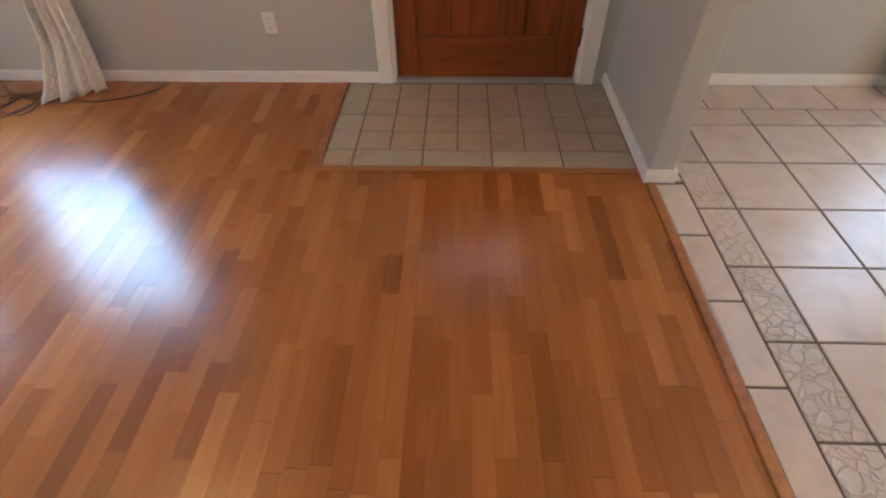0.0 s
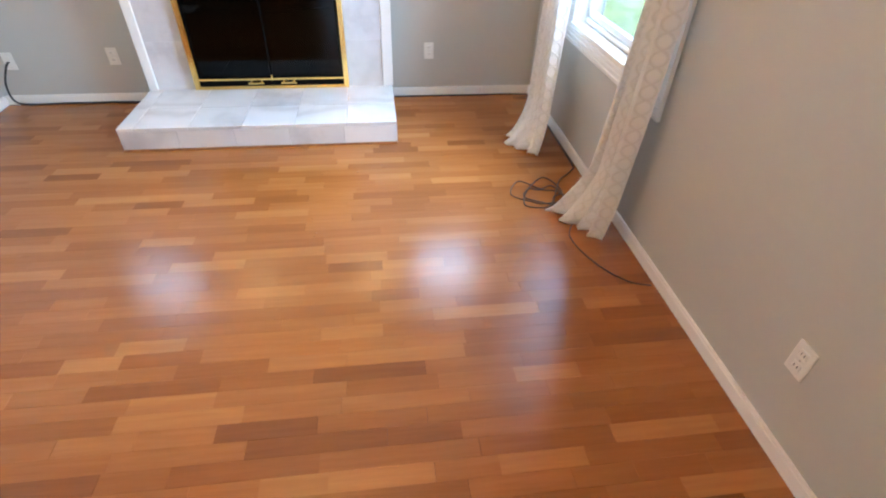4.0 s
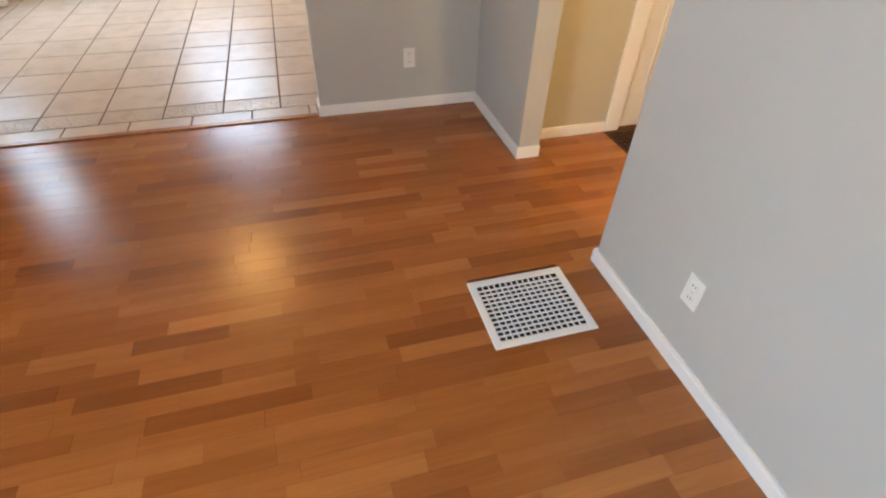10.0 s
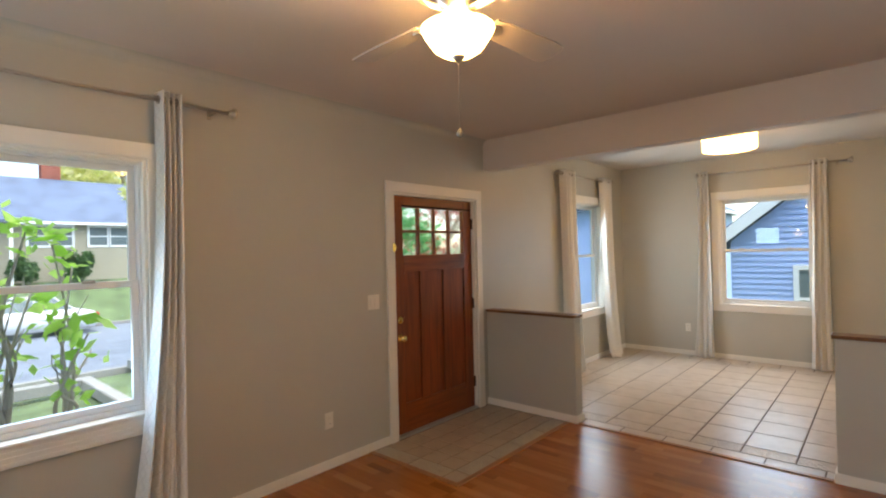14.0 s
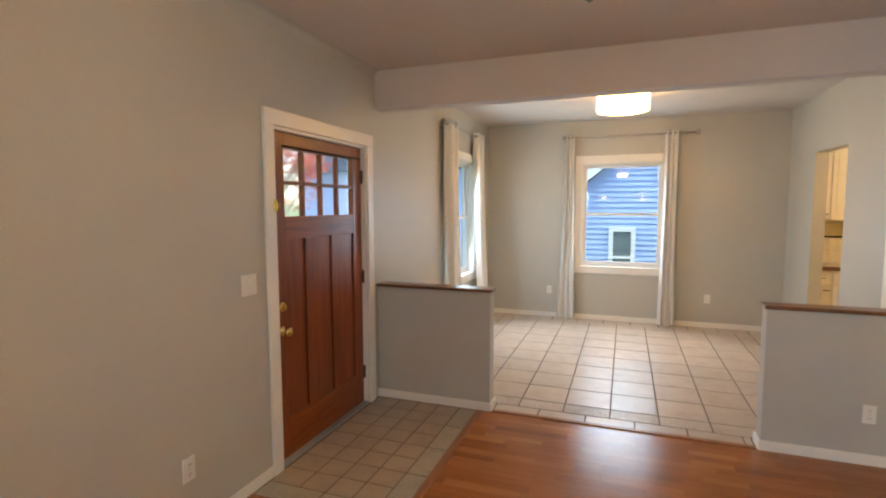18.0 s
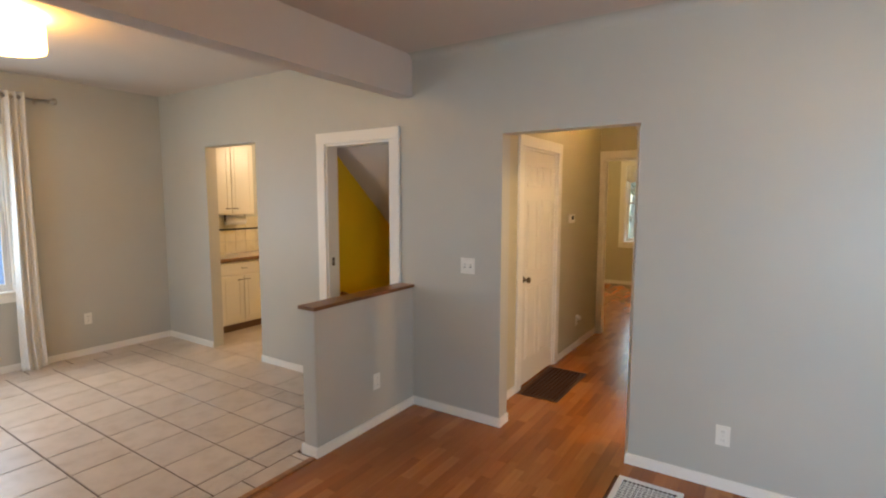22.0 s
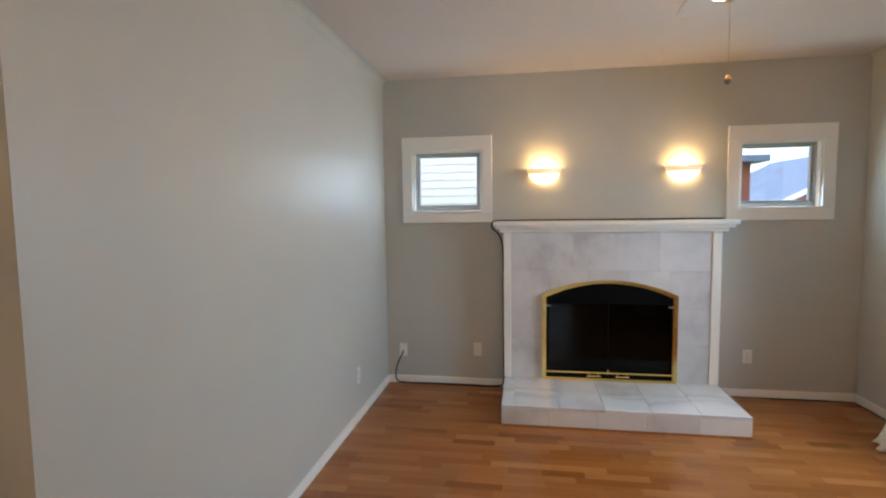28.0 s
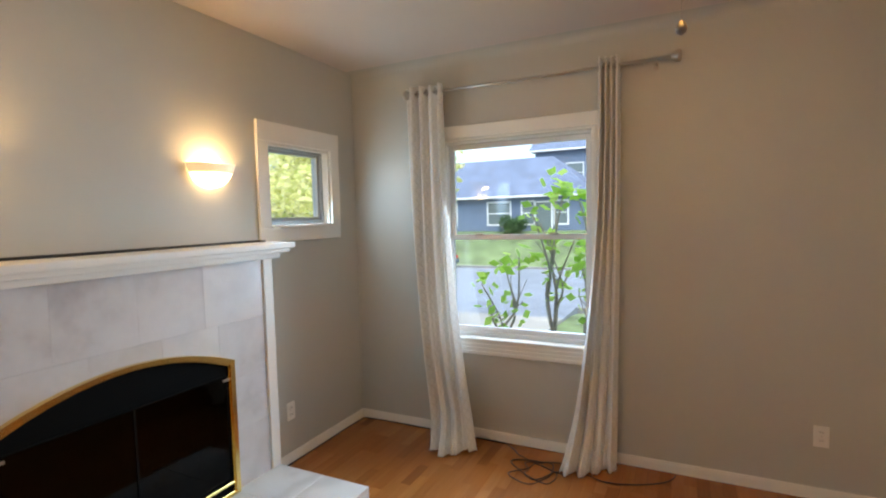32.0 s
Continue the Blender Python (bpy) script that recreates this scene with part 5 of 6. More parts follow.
def base_cabinet(y0, y1):
    t = thing("base_cabinet", "white painted kitchen base cabinet with drawer and two doors", "cabinet", pose(KX, y0, 0), "kitchen base cabinets")
    w = y1 - y0
    part("body", box(0, 0.001, 0.10, D - KX, w - 0.001, 0.86), M["white_door"], t)
    part("toe_kick", box(0.06, 0, 0.0, D - KX, w, 0.10), M["brown_floor"], t)
    drawer = part("drawer", box(-0.018, 0.012, 0.70, 0, w - 0.012, 0.845, 0.004), M["white_door"], t)
    part("handle", tube([(-0.018, w / 2 - 0.03, 0.772), (-0.04, w / 2 - 0.025, 0.772), (-0.04, w / 2 + 0.025, 0.772), (-0.018, w / 2 + 0.03, 0.772)], 0.004), M["bronze"], drawer)
    for k in range(2):
        a, b = (0.012, w / 2 - 0.003) if k == 0 else (w / 2 + 0.003, w - 0.012)
        yk = (b - 0.045) if k == 0 else (a + 0.045)
        door = part("cabinet_door", box(-0.018, a, 0.125, 0, b, 0.685, 0.004), M["white_door"], t)
        part("panel_rim", bmesh_frame2(-0.024, -0.017, a + 0.05, 0.18, b - 0.05, 0.63, 0.015), M["white_door"], door)
        part("handle", tube([(-0.018, yk - 0.032, 0.635), (-0.038, yk - 0.026, 0.635), (-0.038, yk + 0.026, 0.635), (-0.018, yk + 0.032, 0.635)], 0.005), M["bronze"], door)


def wall_cabinet(y0, y1):
    t = thing("wall_cabinet", "white painted kitchen wall cabinet with two doors", "cabinet", pose(KX + 0.18, y0, 1.41), "kitchen wall cabinets")
    w, d = y1 - y0, D - KX - 0.18
    part("body", box(0, 0.001, 0, d, w - 0.001, 0.86), M["white_door"], t)
    for k in range(2):
        a, b = (0.006, w / 2 - 0.003) if k == 0 else (w / 2 + 0.003, w - 0.006)
        door = part("cabinet_door", box(-0.018, a, 0.006, 0, b, 0.85, 0.004), M["white_door"], t)
        part("panel_rim", bmesh_frame2(-0.024, -0.017, a + 0.045, 0.06, b - 0.045, 0.80, 0.015), M["white_door"], door)
        yk = (b - 0.045) if k == 0 else (a + 0.045)
        part("handle", tube([(-0.018, yk - 0.032, 0.075), (-0.038, yk - 0.026, 0.075), (-0.038, yk + 0.026, 0.075), (-0.018, yk + 0.032, 0.075)], 0.005), M["bronze"], door)


for y0, y1 in ((-0.33, -0.14), (-0.96, -0.33), (-1.60, -0.96), (-2.24, -1.60)):
    base_cabinet(y0, y1)
wall_cabinet(-0.33, -0.14)
wall_cabinet(-0.96, -0.33)
tagged(new("kitchen_worktop", mesh_of("kitchen_worktop", box(KX - 0.03, -2.24, 0.86, D, -0.14, 0.90, 0.004), M["tiles"])), "beige tiled kitchen worktop with a dark edge", "worktop")
tagged(new("worktop_edge", mesh_of("worktop_edge", box(KX - 0.042, -2.24, 0.858, KX - 0.03, -0.14, 0.902, 0.003), M["brown_floor"])), "dark edge strip of the kitchen worktop", "edge strip")
splash = tagged(new("backsplash"), "cream tiled kitchen backsplash with a dark stripe", "backsplash", kind="structure")
for y in range(14):
    for z in range(3):
        part("tile", box(D - 0.012, -2.24 + 0.15 * y + 0.002, 0.902 + 0.15 * z + (0.02 if z > 1 else 0), D - 0.001, -2.24 + 0.15 * y + 0.148, 0.902 + 0.15 * z + 0.146 + (0.02 if z > 1 else 0), 0.001), M["splash_tile"], splash)
part("stripe", box(D - 0.013, -2.24, 1.203, D - 0.001, -0.14, 1.220), M["black"], splash)

towel = thing("paper_towel_roll", "white paper towel roll hung under the cabinet", "paper towel", pose(KX + 0.34, -0.80, 1.33))
part("roll", lathe([(0, -0.13), (0.055, -0.13), (0.056, 0.13), (0, 0.13)], 22, (0, 0, 0), Matrix.Rotation(radians(90), 4, "X")), M["vinyl"], towel, "", True)
for y in (-0.14, 0.14):
    part("bracket", box(-0.012, y - 0.004, -0.01, 0.012, y + 0.004, 0.07, 0.002), M["bronze"], towel)
rail = thing("stair_handrail", "dark wooden handrail on the yellow stairwell wall", "handrail")
part("rail", tube([(5.81, -0.18, 0.75), (5.81, -0.28, 0.71), (5.81, -1.3, -0.20)], 0.022, 10), M["rail_wood"], rail)
for y, z in ((-0.34, 0.655), (-1.20, -0.11)):
    part("bracket", tube([(5.868, y, z - 0.05), (5.84, y, z - 0.05), (5.815, y, z)], 0.007), M["bronze"], rail)
latch = thing("pocket_latch", "dark latch plate set in the door jamb", "latch", pose(5.777, -0.05, 1.06))
part("plate", box(-0.003, -0.014, -0.035, 0.0005, 0.014, 0.035, 0.001), M["bronze"], latch)
part("bolt", box(-0.006, -0.005, -0.012, -0.002, 0.005, 0.012, 0.001), M["nickel"], latch)

valance = thing("window_valance", "short pale scalloped bedroom window valance", "valance", pose(4.45, -6.62, 2.14))
bm = bmesh.new()
top = []
for k in range(41):
    x = -0.40 + 0.02 * k
    y = 0.03 + 0.012 * math.sin(k * 1.1)
    top.append((bm.verts.new((x, y, 0.08)), bm.verts.new((x, y + 0.008, -0.19 - 0.04 * abs(math.sin(math.pi * k / 10))))))
for a, b in zip(top, top[1:]):
    bm.faces.new((a[0], b[0], b[1], a[1]))
mod = part("cloth", bm, M["cloth"], valance, "", True).modifiers.new("thickness", "SOLIDIFY")
mod.thickness = 0.003


# ---- outside ----
M["grass"] = paint("lawn_grass", (0.11, 0.155, 0.065), 0.9, 0.45, 0.6, 30)
M["asphalt"] = paint("asphalt", (0.17, 0.195, 0.235), 0.6, 0.2, 0.5, 40)
M["concrete"] = paint("pale_concrete", (0.29, 0.28, 0.26), 0.85, 0.12, 0.4, 30)
M["roof_grey"] = paint("grey_shingles", (0.105, 0.14, 0.215), 0.8, 0.25, 0.6, 14)
M["siding_cream"] = paint("cream_siding", (0.37, 0.325, 0.235), 0.7, 0.08)
M["siding_blue"] = paint("blue_siding", (0.37, 0.50, 0.78), 0.5, 0.06)
M["siding_white"] = paint("white_siding", (0.82, 0.82, 0.80), 0.55, 0.03)
M["siding_slate"] = paint("slate_blue_siding", (0.14, 0.19, 0.27), 0.6, 0.08)
M["house_trim"] = paint("house_trim_white", (0.80, 0.80, 0.78), 0.5, 0.02)
M["dark_glass"] = material("house_window_glass", (0.15, 0.19, 0.19), 0.08)
M["brick"] = paint("red_brick", (0.30, 0.085, 0.055), 0.85, 0.25, 0.5, 25)
M["orange_roof"] = paint("orange_shingles", (0.50, 0.16, 0.06), 0.8, 0.2, 0.5, 14)
M["bark"] = paint("grey_brown_bark", (0.40, 0.34, 0.28), 0.9, 0.3, 0.9, 60)
M["car_white"] = material("white_car_paint", (0.75, 0.76, 0.76), 0.18)
M["car_blue"] = material("dark_blue_car_paint", (0.02, 0.05, 0.10), 0.18)
M["tyre"] = material("tyre_rubber", (0.02, 0.02, 0.02), 0.8)
M["rim"] = material("steel_wheel_cover", (0.55, 0.56, 0.57), 0.3, 0.9)
M["tail"] = material("red_tail_light", (0.55, 0.02, 0.015), 0.25)


def leafy(name, low, mid, high):
    m = material(name, mid, 0.55)
    r = random_of(m, True)
    wire(m, ramp(m, r, [(0.0, low), (0.5, mid), (1.0, high)]), bsdf(m).inputs["Base Color"])
    b = bsdf(m)
    through_light = m.node_tree.nodes.new("ShaderNodeBsdfTranslucent")
    wire(m, b.inputs["Base Color"].links[0].from_socket, through_light.inputs["Color"])
    both = m.node_tree.nodes.new("ShaderNodeMixShader")
    both.inputs[0].default_value = 0.5
    wire(m, b.outputs[0], both.inputs[1])
    wire(m, through_light.outputs[0], both.inputs[2])
    wire(m, both.outputs[0], m.node_tree.nodes["Material Output"].inputs[0])
    return m


M["leaf_lime"] = leafy("lime_green_leaves", (0.28, 0.56, 0.06), (0.46, 0.76, 0.12), (0.62, 0.84, 0.22))
M["leaf_yellow"] = leafy("yellow_green_leaves", (0.52, 0.56, 0.18), (0.76, 0.75, 0.34), (0.90, 0.84, 0.52))
M["leaf_dark"] = leafy("dark_green_leaves", (0.03, 0.085, 0.025), (0.065, 0.15, 0.045), (0.11, 0.22, 0.065))
M["leaf_red"] = leafy("autumn_red_leaves", (0.34, 0.05, 0.04), (0.50, 0.11, 0.08), (0.60, 0.26, 0.18))
M["leaf_green"] = leafy("fresh_green_leaves", (0.03, 0.20, 0.05), (0.07, 0.34, 0.10), (0.20, 0.50, 0.20))

# the ground: yard, street in a hollow, rising lawns on the far side
xs_g = [-120 + 12 * k for k in range(21)]
ys_g = [(-120, -1.0), (-30, -1.0), (3.8, -0.92), (9, -0.96), (13.6, -1.12), (14.6, -1.24), (25.2, -1.24), (25.8, -1.08), (27.0, -0.5), (29.0, 0.55), (45, 1.0), (130, 3.0)]
bm = bmesh.new()
rows_g = [[bm.verts.new((x, y, z)) for x in xs_g] for y, z in ys_g]
for a, b in zip(rows_g, rows_g[1:]):
    for k in range(len(xs_g) - 1):
        bm.faces.new((a[k], a[k + 1], b[k + 1], b[k]))
structure("ground", bm, M["grass"], "lawns sloping down to a street and up again", "ground")
structure("road", box(-120, 14.8, -1.5, 120, 25.0, -1.20), M["asphalt"], "wide grey asphalt street", "road")
structure("road_apron", box(-16.0, 12.6, -1.3, -0.4, 14.62, -1.03), M["asphalt"], "grey asphalt apron off the street", "road")
structure("driveway", box(-16.0, 7.2, -1.3, -0.4, 12.6, -0.98), M["concrete"], "pale concrete driveway beside the house", "driveway")
structure("kerb", box(-120, 14.62, -1.5, 120, 14.8, -1.08), M["concrete"], "pale concrete kerb", "kerb")
structure("kerb", box(-120, 25.0, -1.5, 120, 25.18, -1.08), M["concrete"], "pale concrete kerb on the far side", "kerb")
structure("front_path", box(4.75, 5.4, -1.1, 5.75, 14.6, -0.905), M["concrete"], "concrete path to the front door", "path")
porch = tagged(new("front_porch"), "concrete porch and steps at the front door", "porch", kind="structure")
part("deck", box(3.5, W + WT, -1.0, 5.2, 5.1, -0.12, 0.01), M["concrete"], porch)
for k in range(4):
    part("step", box(3.55, 5.1 + 0.28 * k, -1.0, 5.0, 5.38 + 0.28 * k, -0.28 - 0.17 * k, 0.008), M["concrete"], porch)
border = thing("planter_border", "low white concrete border round a lawn bed", "border", pose(0, 0, -1.02))
part("block", box(1.0, 12.62, 0.0, 3.60, 12.82, 0.22, 0.02), M["concrete"], border)
part("block", box(3.38, 9.6, 0.0, 3.60, 12.62, 0.22, 0.02), M["concrete"], border)


def lap_siding(name, y0, y1, z0, z1, mat, parent, step=0.13):
    """Horizontal boards on local x = 0 facing -x, each board leaning out at its foot."""
    n = int((z1 - z0) / step)
    for k in range(n):
        bm = bmesh.new()
        za, zb = z0 + step * k, z0 + step * (k + 1)
        v = [bm.verts.new(p) for p in ((-0.011, y0, za), (-0.011, y1, za), (-0.003, y1, zb), (-0.003, y0, zb), (0.0, y0, za), (0.0, y1, za))]
        bm.faces.new((v[0], v[1], v[2], v[3])), bm.faces.new((v[0], v[4], v[5], v[1]))
        part(name, bm, M[mat], parent)


def house_window(parent, axis, at, a0, a1, z0, z1, bars=True, face=-1):
    """A window on a house wall: axis 'x' or 'y' is the way the wall faces, at its place."""
    def put(p0, p1, b0, b1, c0, c1):
        return box(p0, b0, c0, p1, b1, c1) if axis == "x" else box(b0, p0, c0, b1, p1, c1)
    t = 0.10
    w = part("window", put(*sorted((at, at + face * 0.01)), a0, a1, z0, z1), M["dark_glass"], parent)
    for b0, b1, c0, c1 in ((a0 - t, a0, z0 - t, z1 + t), (a1, a1 + t, z0 - t, z1 + t), (a0, a1, z1, z1 + t), (a0, a1, z0 - t, z0)):
        part("frame", put(*sorted((at, at + face * 0.05)), b0, b1, c0, c1), M["house_trim"], w)
    if bars:
        zm = (z0 + z1) / 2
        part("frame", put(*sorted((at, at + face * 0.035)), a0, a1, zm - 0.03, zm + 0.03), M["house_trim"], w)
    return w


# blue house beside the dining room
BXW = 13.8
blue = thing("blue_house", "blue lap-sided neighbour house with white-trimmed windows", "house", pose(BXW, 0, 0))
part("wall", box(0.0, -8.0, -1.2, 5.0, 3.4, 1.55), M["siding_blue"], blue)
bm = bmesh.new()
g = [(-8.0, 1.3), (3.4, 1.3), (3.4, 1.62), (-3.2, 6.90), (-8.0, 3.06)]
lowv = [bm.verts.new((0.0, y, z)) for y, z in g]
hiv = [bm.verts.new((5.0, y, z)) for y, z in g]
bm.faces.new(lowv), bm.faces.new(hiv[::-1])
for k in range(5):
    bm.faces.new((lowv[k], lowv[(k + 1) % 5], hiv[(k + 1) % 5], hiv[k]))
bmesh.ops.recalc_face_normals(bm, faces=bm.faces)
part("gable", bm, M["siding_blue"], blue)
nb = int((6.0 + 1.2) / 0.125)
for k in range(nb):
    za = -1.2 + 0.125 * k
    top = za + 0.125
    yb = 3.4 if top < 1.6 else 3.4 - (top - 1.6) / 0.80
    bm = bmesh.new()
    v = [bm.verts.new(p) for p in ((-0.038, -5.0, za), (-0.038, yb, za), (-0.003, yb, top), (-0.003, -5.0, top), (0.0, -5.0, za), (0.0, yb, za))]
    bm.faces.new((v[0], v[3], v[2], v[1])), bm.faces.new((v[0], v[1], v[5], v[4]))
    part("siding_board", bm, M["siding_blue"], blue)


def rake(parent, y0, z0, y1, z1, x0, x1, thick, mat, name):
    n = Vector((0, -(z1 - z0), y1 - y0)).normalized() * thick
    bm = bmesh.new()
    a = [bm.verts.new((x, y, z)) for x in (x0, x1) for y, z in ((y0, z0), (y1, z1))]
    b = [bm.verts.new(v.co + n) for v in a]
    for q in ((a[0], a[1], a[3], a[2]), (b[0], b[2], b[3], b[1]), (a[0], a[2], b[2], b[0]), (a[1], b[1], b[3], a[3]), (a[0], b[0], b[1], a[1]), (a[2], a[3], b[3], b[2])):
        bm.faces.new(q)
    bmesh.ops.recalc_face_normals(bm, faces=bm.faces)
    return part(name, bm, M[mat], parent)


rake(blue, -3.2, 6.90, 4.05, 1.10, -0.36, -0.30, 0.24, "house_trim", "rake_board")
rake(blue, -3.2, 7.14, 4.1, 1.32, -0.34, 5.0, 0.06, "roof_grey", "roof")
house_window(blue, "x", -0.04, 1.72, 2.12, -0.25, 0.98)
house_window(blue, "x", -0.04, 0.45, 1.09, 2.26, 3.3)

# white house beside the small window
white = thing("white_house", "white lap-sided neighbour house close to the window", "house", pose(-3.1, 0, 0, rz=180))
part("wall", box(0.0, -1.5, -1.2, 4.0, 8.0, 4.2), M["siding_white"], white)
lap_siding("siding_board", -1.5, 4.0, -0.2, 3.8, "siding_white", white, 0.115)
part("corner_board", box(-0.03, -1.52, -1.2, 0.05, -1.38, 4.2), M["house_trim"], white)
part("roof", box(-0.5, -1.9, 4.2, 4.4, 8.4, 4.4), M["roof_grey"], white)


def street_house(name, words, x0, x1, y, z0, eave, ridge, depth, wall, windows, door=None, hip=0.0):
    t = thing(name, words, "house")
    part("wall", box(x0, y, z0 - 2.0, x1, y + depth, eave), M[wall], t)
    bm = bmesh.new()
    o, ym = 0.45, y + depth / 2
    v = [bm.verts.new(p) for p in ((x0 - o, y - o, eave - 0.1), (x1 + o, y - o, eave - 0.1), (x1 + o, y + depth + o, eave - 0.1), (x0 - o, y + depth + o, eave - 0.1), (x0 - o + hip, ym, ridge), (x1 + o - hip, ym, ridge))]
    bm.faces.new((v[0], v[1], v[5], v[4])), bm.faces.new((v[2], v[3], v[4], v[5])), bm.faces.new((v[1], v[2], v[5])), bm.faces.new((v[3], v[0], v[4])), bm.faces.new((v[3], v[2], v[1], v[0]))
    bmesh.ops.recalc_face_normals(bm, faces=bm.faces)
    part("roof", bm, M["roof_grey"], t)
    part("gutter", box(x0 - o, y - o - 0.08, eave - 0.16, x1 + o, y - o, eave - 0.04), M["house_trim"], t)
    for a0, a1, c0, c1 in windows:
        house_window(t, "y", y, a0, a1, c0, c1)
    if door:
        d = part("door", box(door - 0.45, y - 0.02, z0, door + 0.45, y, z0 + 2.05), M["dark_glass"], t)
        part("door_frame", bmesh_frame(door - 0.55, z0, door + 0.55, z0 + 2.15, 0.10, y - 0.05, y), M["house_trim"], d)
    return t


ha = street_house("street_house", "cream house across the street with grey-blue roof", -1.4, 22.0, 29.5, 0.5, 3.35, 5.75, 7.0, "siding_cream", ((5.20, 5.92, 2.24, 3.10), (6.08, 6.80, 2.24, 3.10), (7.50, 8.22, 2.24, 3.10), (8.38, 9.10, 2.24, 3.10), (12.4, 13.2, 2.24, 3.10)), 3.27)
part("porch_roof", box(1.9, 28.2, 3.2, 4.6, 29.6, 3.32), M["roof_grey"], ha)
for x in (2.05, 4.45):
    part("porch_post", box(x - 0.06, 28.3, -0.3, x + 0.06, 28.42, 3.2), M["house_trim"], ha)
part("roof_vent", box(1.9, 31.0, 4.25, 2.5, 31.5, 4.85), M["house_trim"], ha)
chim = part("chimney", box(6.3, 33.0, 5.0, 7.1, 33.7, 7.0), M["brick"], ha)
part("chimney_cap", box(6.2, 32.9, 7.0, 7.2, 33.8, 7.12), M["concrete"], chim)
street_house("street_house", "slate blue house across the street with a hip roof", -16.0, -2.6, 30.0, 0.2, 2.75, 5.4, 8.0, "siding_slate", ((-8.8, -7.4, 1.0, 2.3), (-6.6, -5.9, 1.0, 2.3), (-4.6, -3.9, 1.0, 2.3), (-12.5, -11.0, 1.0, 2.3)), -5.3, 3.5)
street_house("tall_house", "taller grey-blue house behind with white roof edges", -8.5, 1.0, 40.0, 1.2, 6.6, 9.0, 8.0, "siding_slate", ((-6.0, -4.8, 4.0, 5.4), (-2.2, -1.0, 4.0, 5.4)))
bh = street_house("brick_house", "red brick house with a dark roof and white gable boards", -26.0, -16.0, 10.24, -0.8, 1.55, 3.90, 9.0, "brick", ((-24.0, -22.6, 0.1, 1.2), (-19.0, -17.6, 0.1, 1.2)))
bm = bmesh.new()
face = [[bm.verts.new((x, y, z)) for y, z in ((10.24, 1.40), (19.24, 1.40), (14.74, 3.78))] for x in (-15.9, -15.52)]
bm.faces.new(face[0]), bm.faces.new(face[1][::-1])
for k in range(3):
    bm.faces.new((face[0][k], face[0][(k + 1) % 3], face[1][(k + 1) % 3], face[1][k]))
bmesh.ops.recalc_face_normals(bm, faces=bm.faces)
gable_wall = part("gable_wall", bm, M["brick"], bh)
for y0 in (9.7, 19.78):
    rake(gable_wall, y0, 1.22, 14.74, 3.80, -15.50, -15.42, 0.16 if y0 < 14 else -0.16, "house_trim", "rake_board")
house_window(bh, "x", -15.52, 14.2, 15.2, 0.9, 2.0, face=1)
street_house("corner_house", "pale blue house beside the street corner", 18.0, 27.0, 6.0, -0.8, 3.0, 5.6, 8.0, "siding_blue", ((19.0, 20.2, 0.6, 1.9), (23.0, 24.2, 0.6, 1.9)))
rb = thing("orange_shed", "orange-red painted shed wall by the hedge", "shed")
part("wall", box(-9.4, 4.9, -1.0, -8.9, 6.6, 2.6), M["brick"], rb)
part("roof", box(-9.7, 4.6, 2.6, -8.6, 6.9, 2.75), M["roof_grey"], rb)
for k in range(9):
    part("board", box(-8.9, 4.92 + 0.185 * k, -1.0, -8.875, 5.09 + 0.185 * k, 2.55), M["brick"], rb)


shed = thing("garden_shed", "small pale garden shed with an orange roof", "shed", pose(4.55, -12.6, -1.0))
part("wall", box(-0.6, -1.0, 0.0, 0.6, 0.6, 1.55), M["siding_cream"], shed)
for s, words in ((-1, "sloping orange roof"), (1, "")):
    bm = bmesh.new()
    add_box(bm, 0.0, -1.15, -0.03, 0.95, 0.75, 0.03)
    bmesh.ops.transform(bm, matrix=Matrix.Translation((0, 0, 2.12)) @ Matrix.Rotation(radians(38), 4, "Y") if s > 0 else Matrix.Translation((0, 0, 2.12)) @ Matrix.Rotation(math.pi, 4, "Z") @ Matrix.Rotation(radians(38), 4, "Y") @ Matrix.Translation((0, 0.4, 0)), verts=bm.verts)
    part("roof", bm, M["orange_roof"], shed, words)


# plants
def leaf_cloud(bm, rnd, centre, spread, count, size, droop=0.3):
    for _ in range(count):
        while True:
            p = Vector((rnd.uniform(-1, 1), rnd.uniform(-1, 1), rnd.uniform(-1, 1)))
            if p.length < 1:
                break
        p = Vector(centre) + Vector((p.x * spread[0], p.y * spread[1], p.z * spread[2]))
        a = Vector((rnd.uniform(-1, 1), rnd.uniform(-1, 1), rnd.uniform(-1, 0.4) * droop * 2)).normalized()
        b = a.cross(Vector((rnd.uniform(-1, 1), rnd.uniform(-1, 1), rnd.uniform(-1, 1)))).normalized()
        s = size * rnd.uniform(0.6, 1.3)
        q = [p - a * s, p + b * s * 0.55 - a * s * 0.1, p + a * s, p - b * s * 0.55 + a * s * 0.1]
        bm.faces.new([bm.verts.new(c) for c in q])
    return bm


def limb(points, r0, r1, seg=7):
    pts = smooth_line(points, 4)
    n = len(pts) - 1
    return tube(pts, [r0 + (r1 - r0) * k / n for k in range(n + 1)], seg)


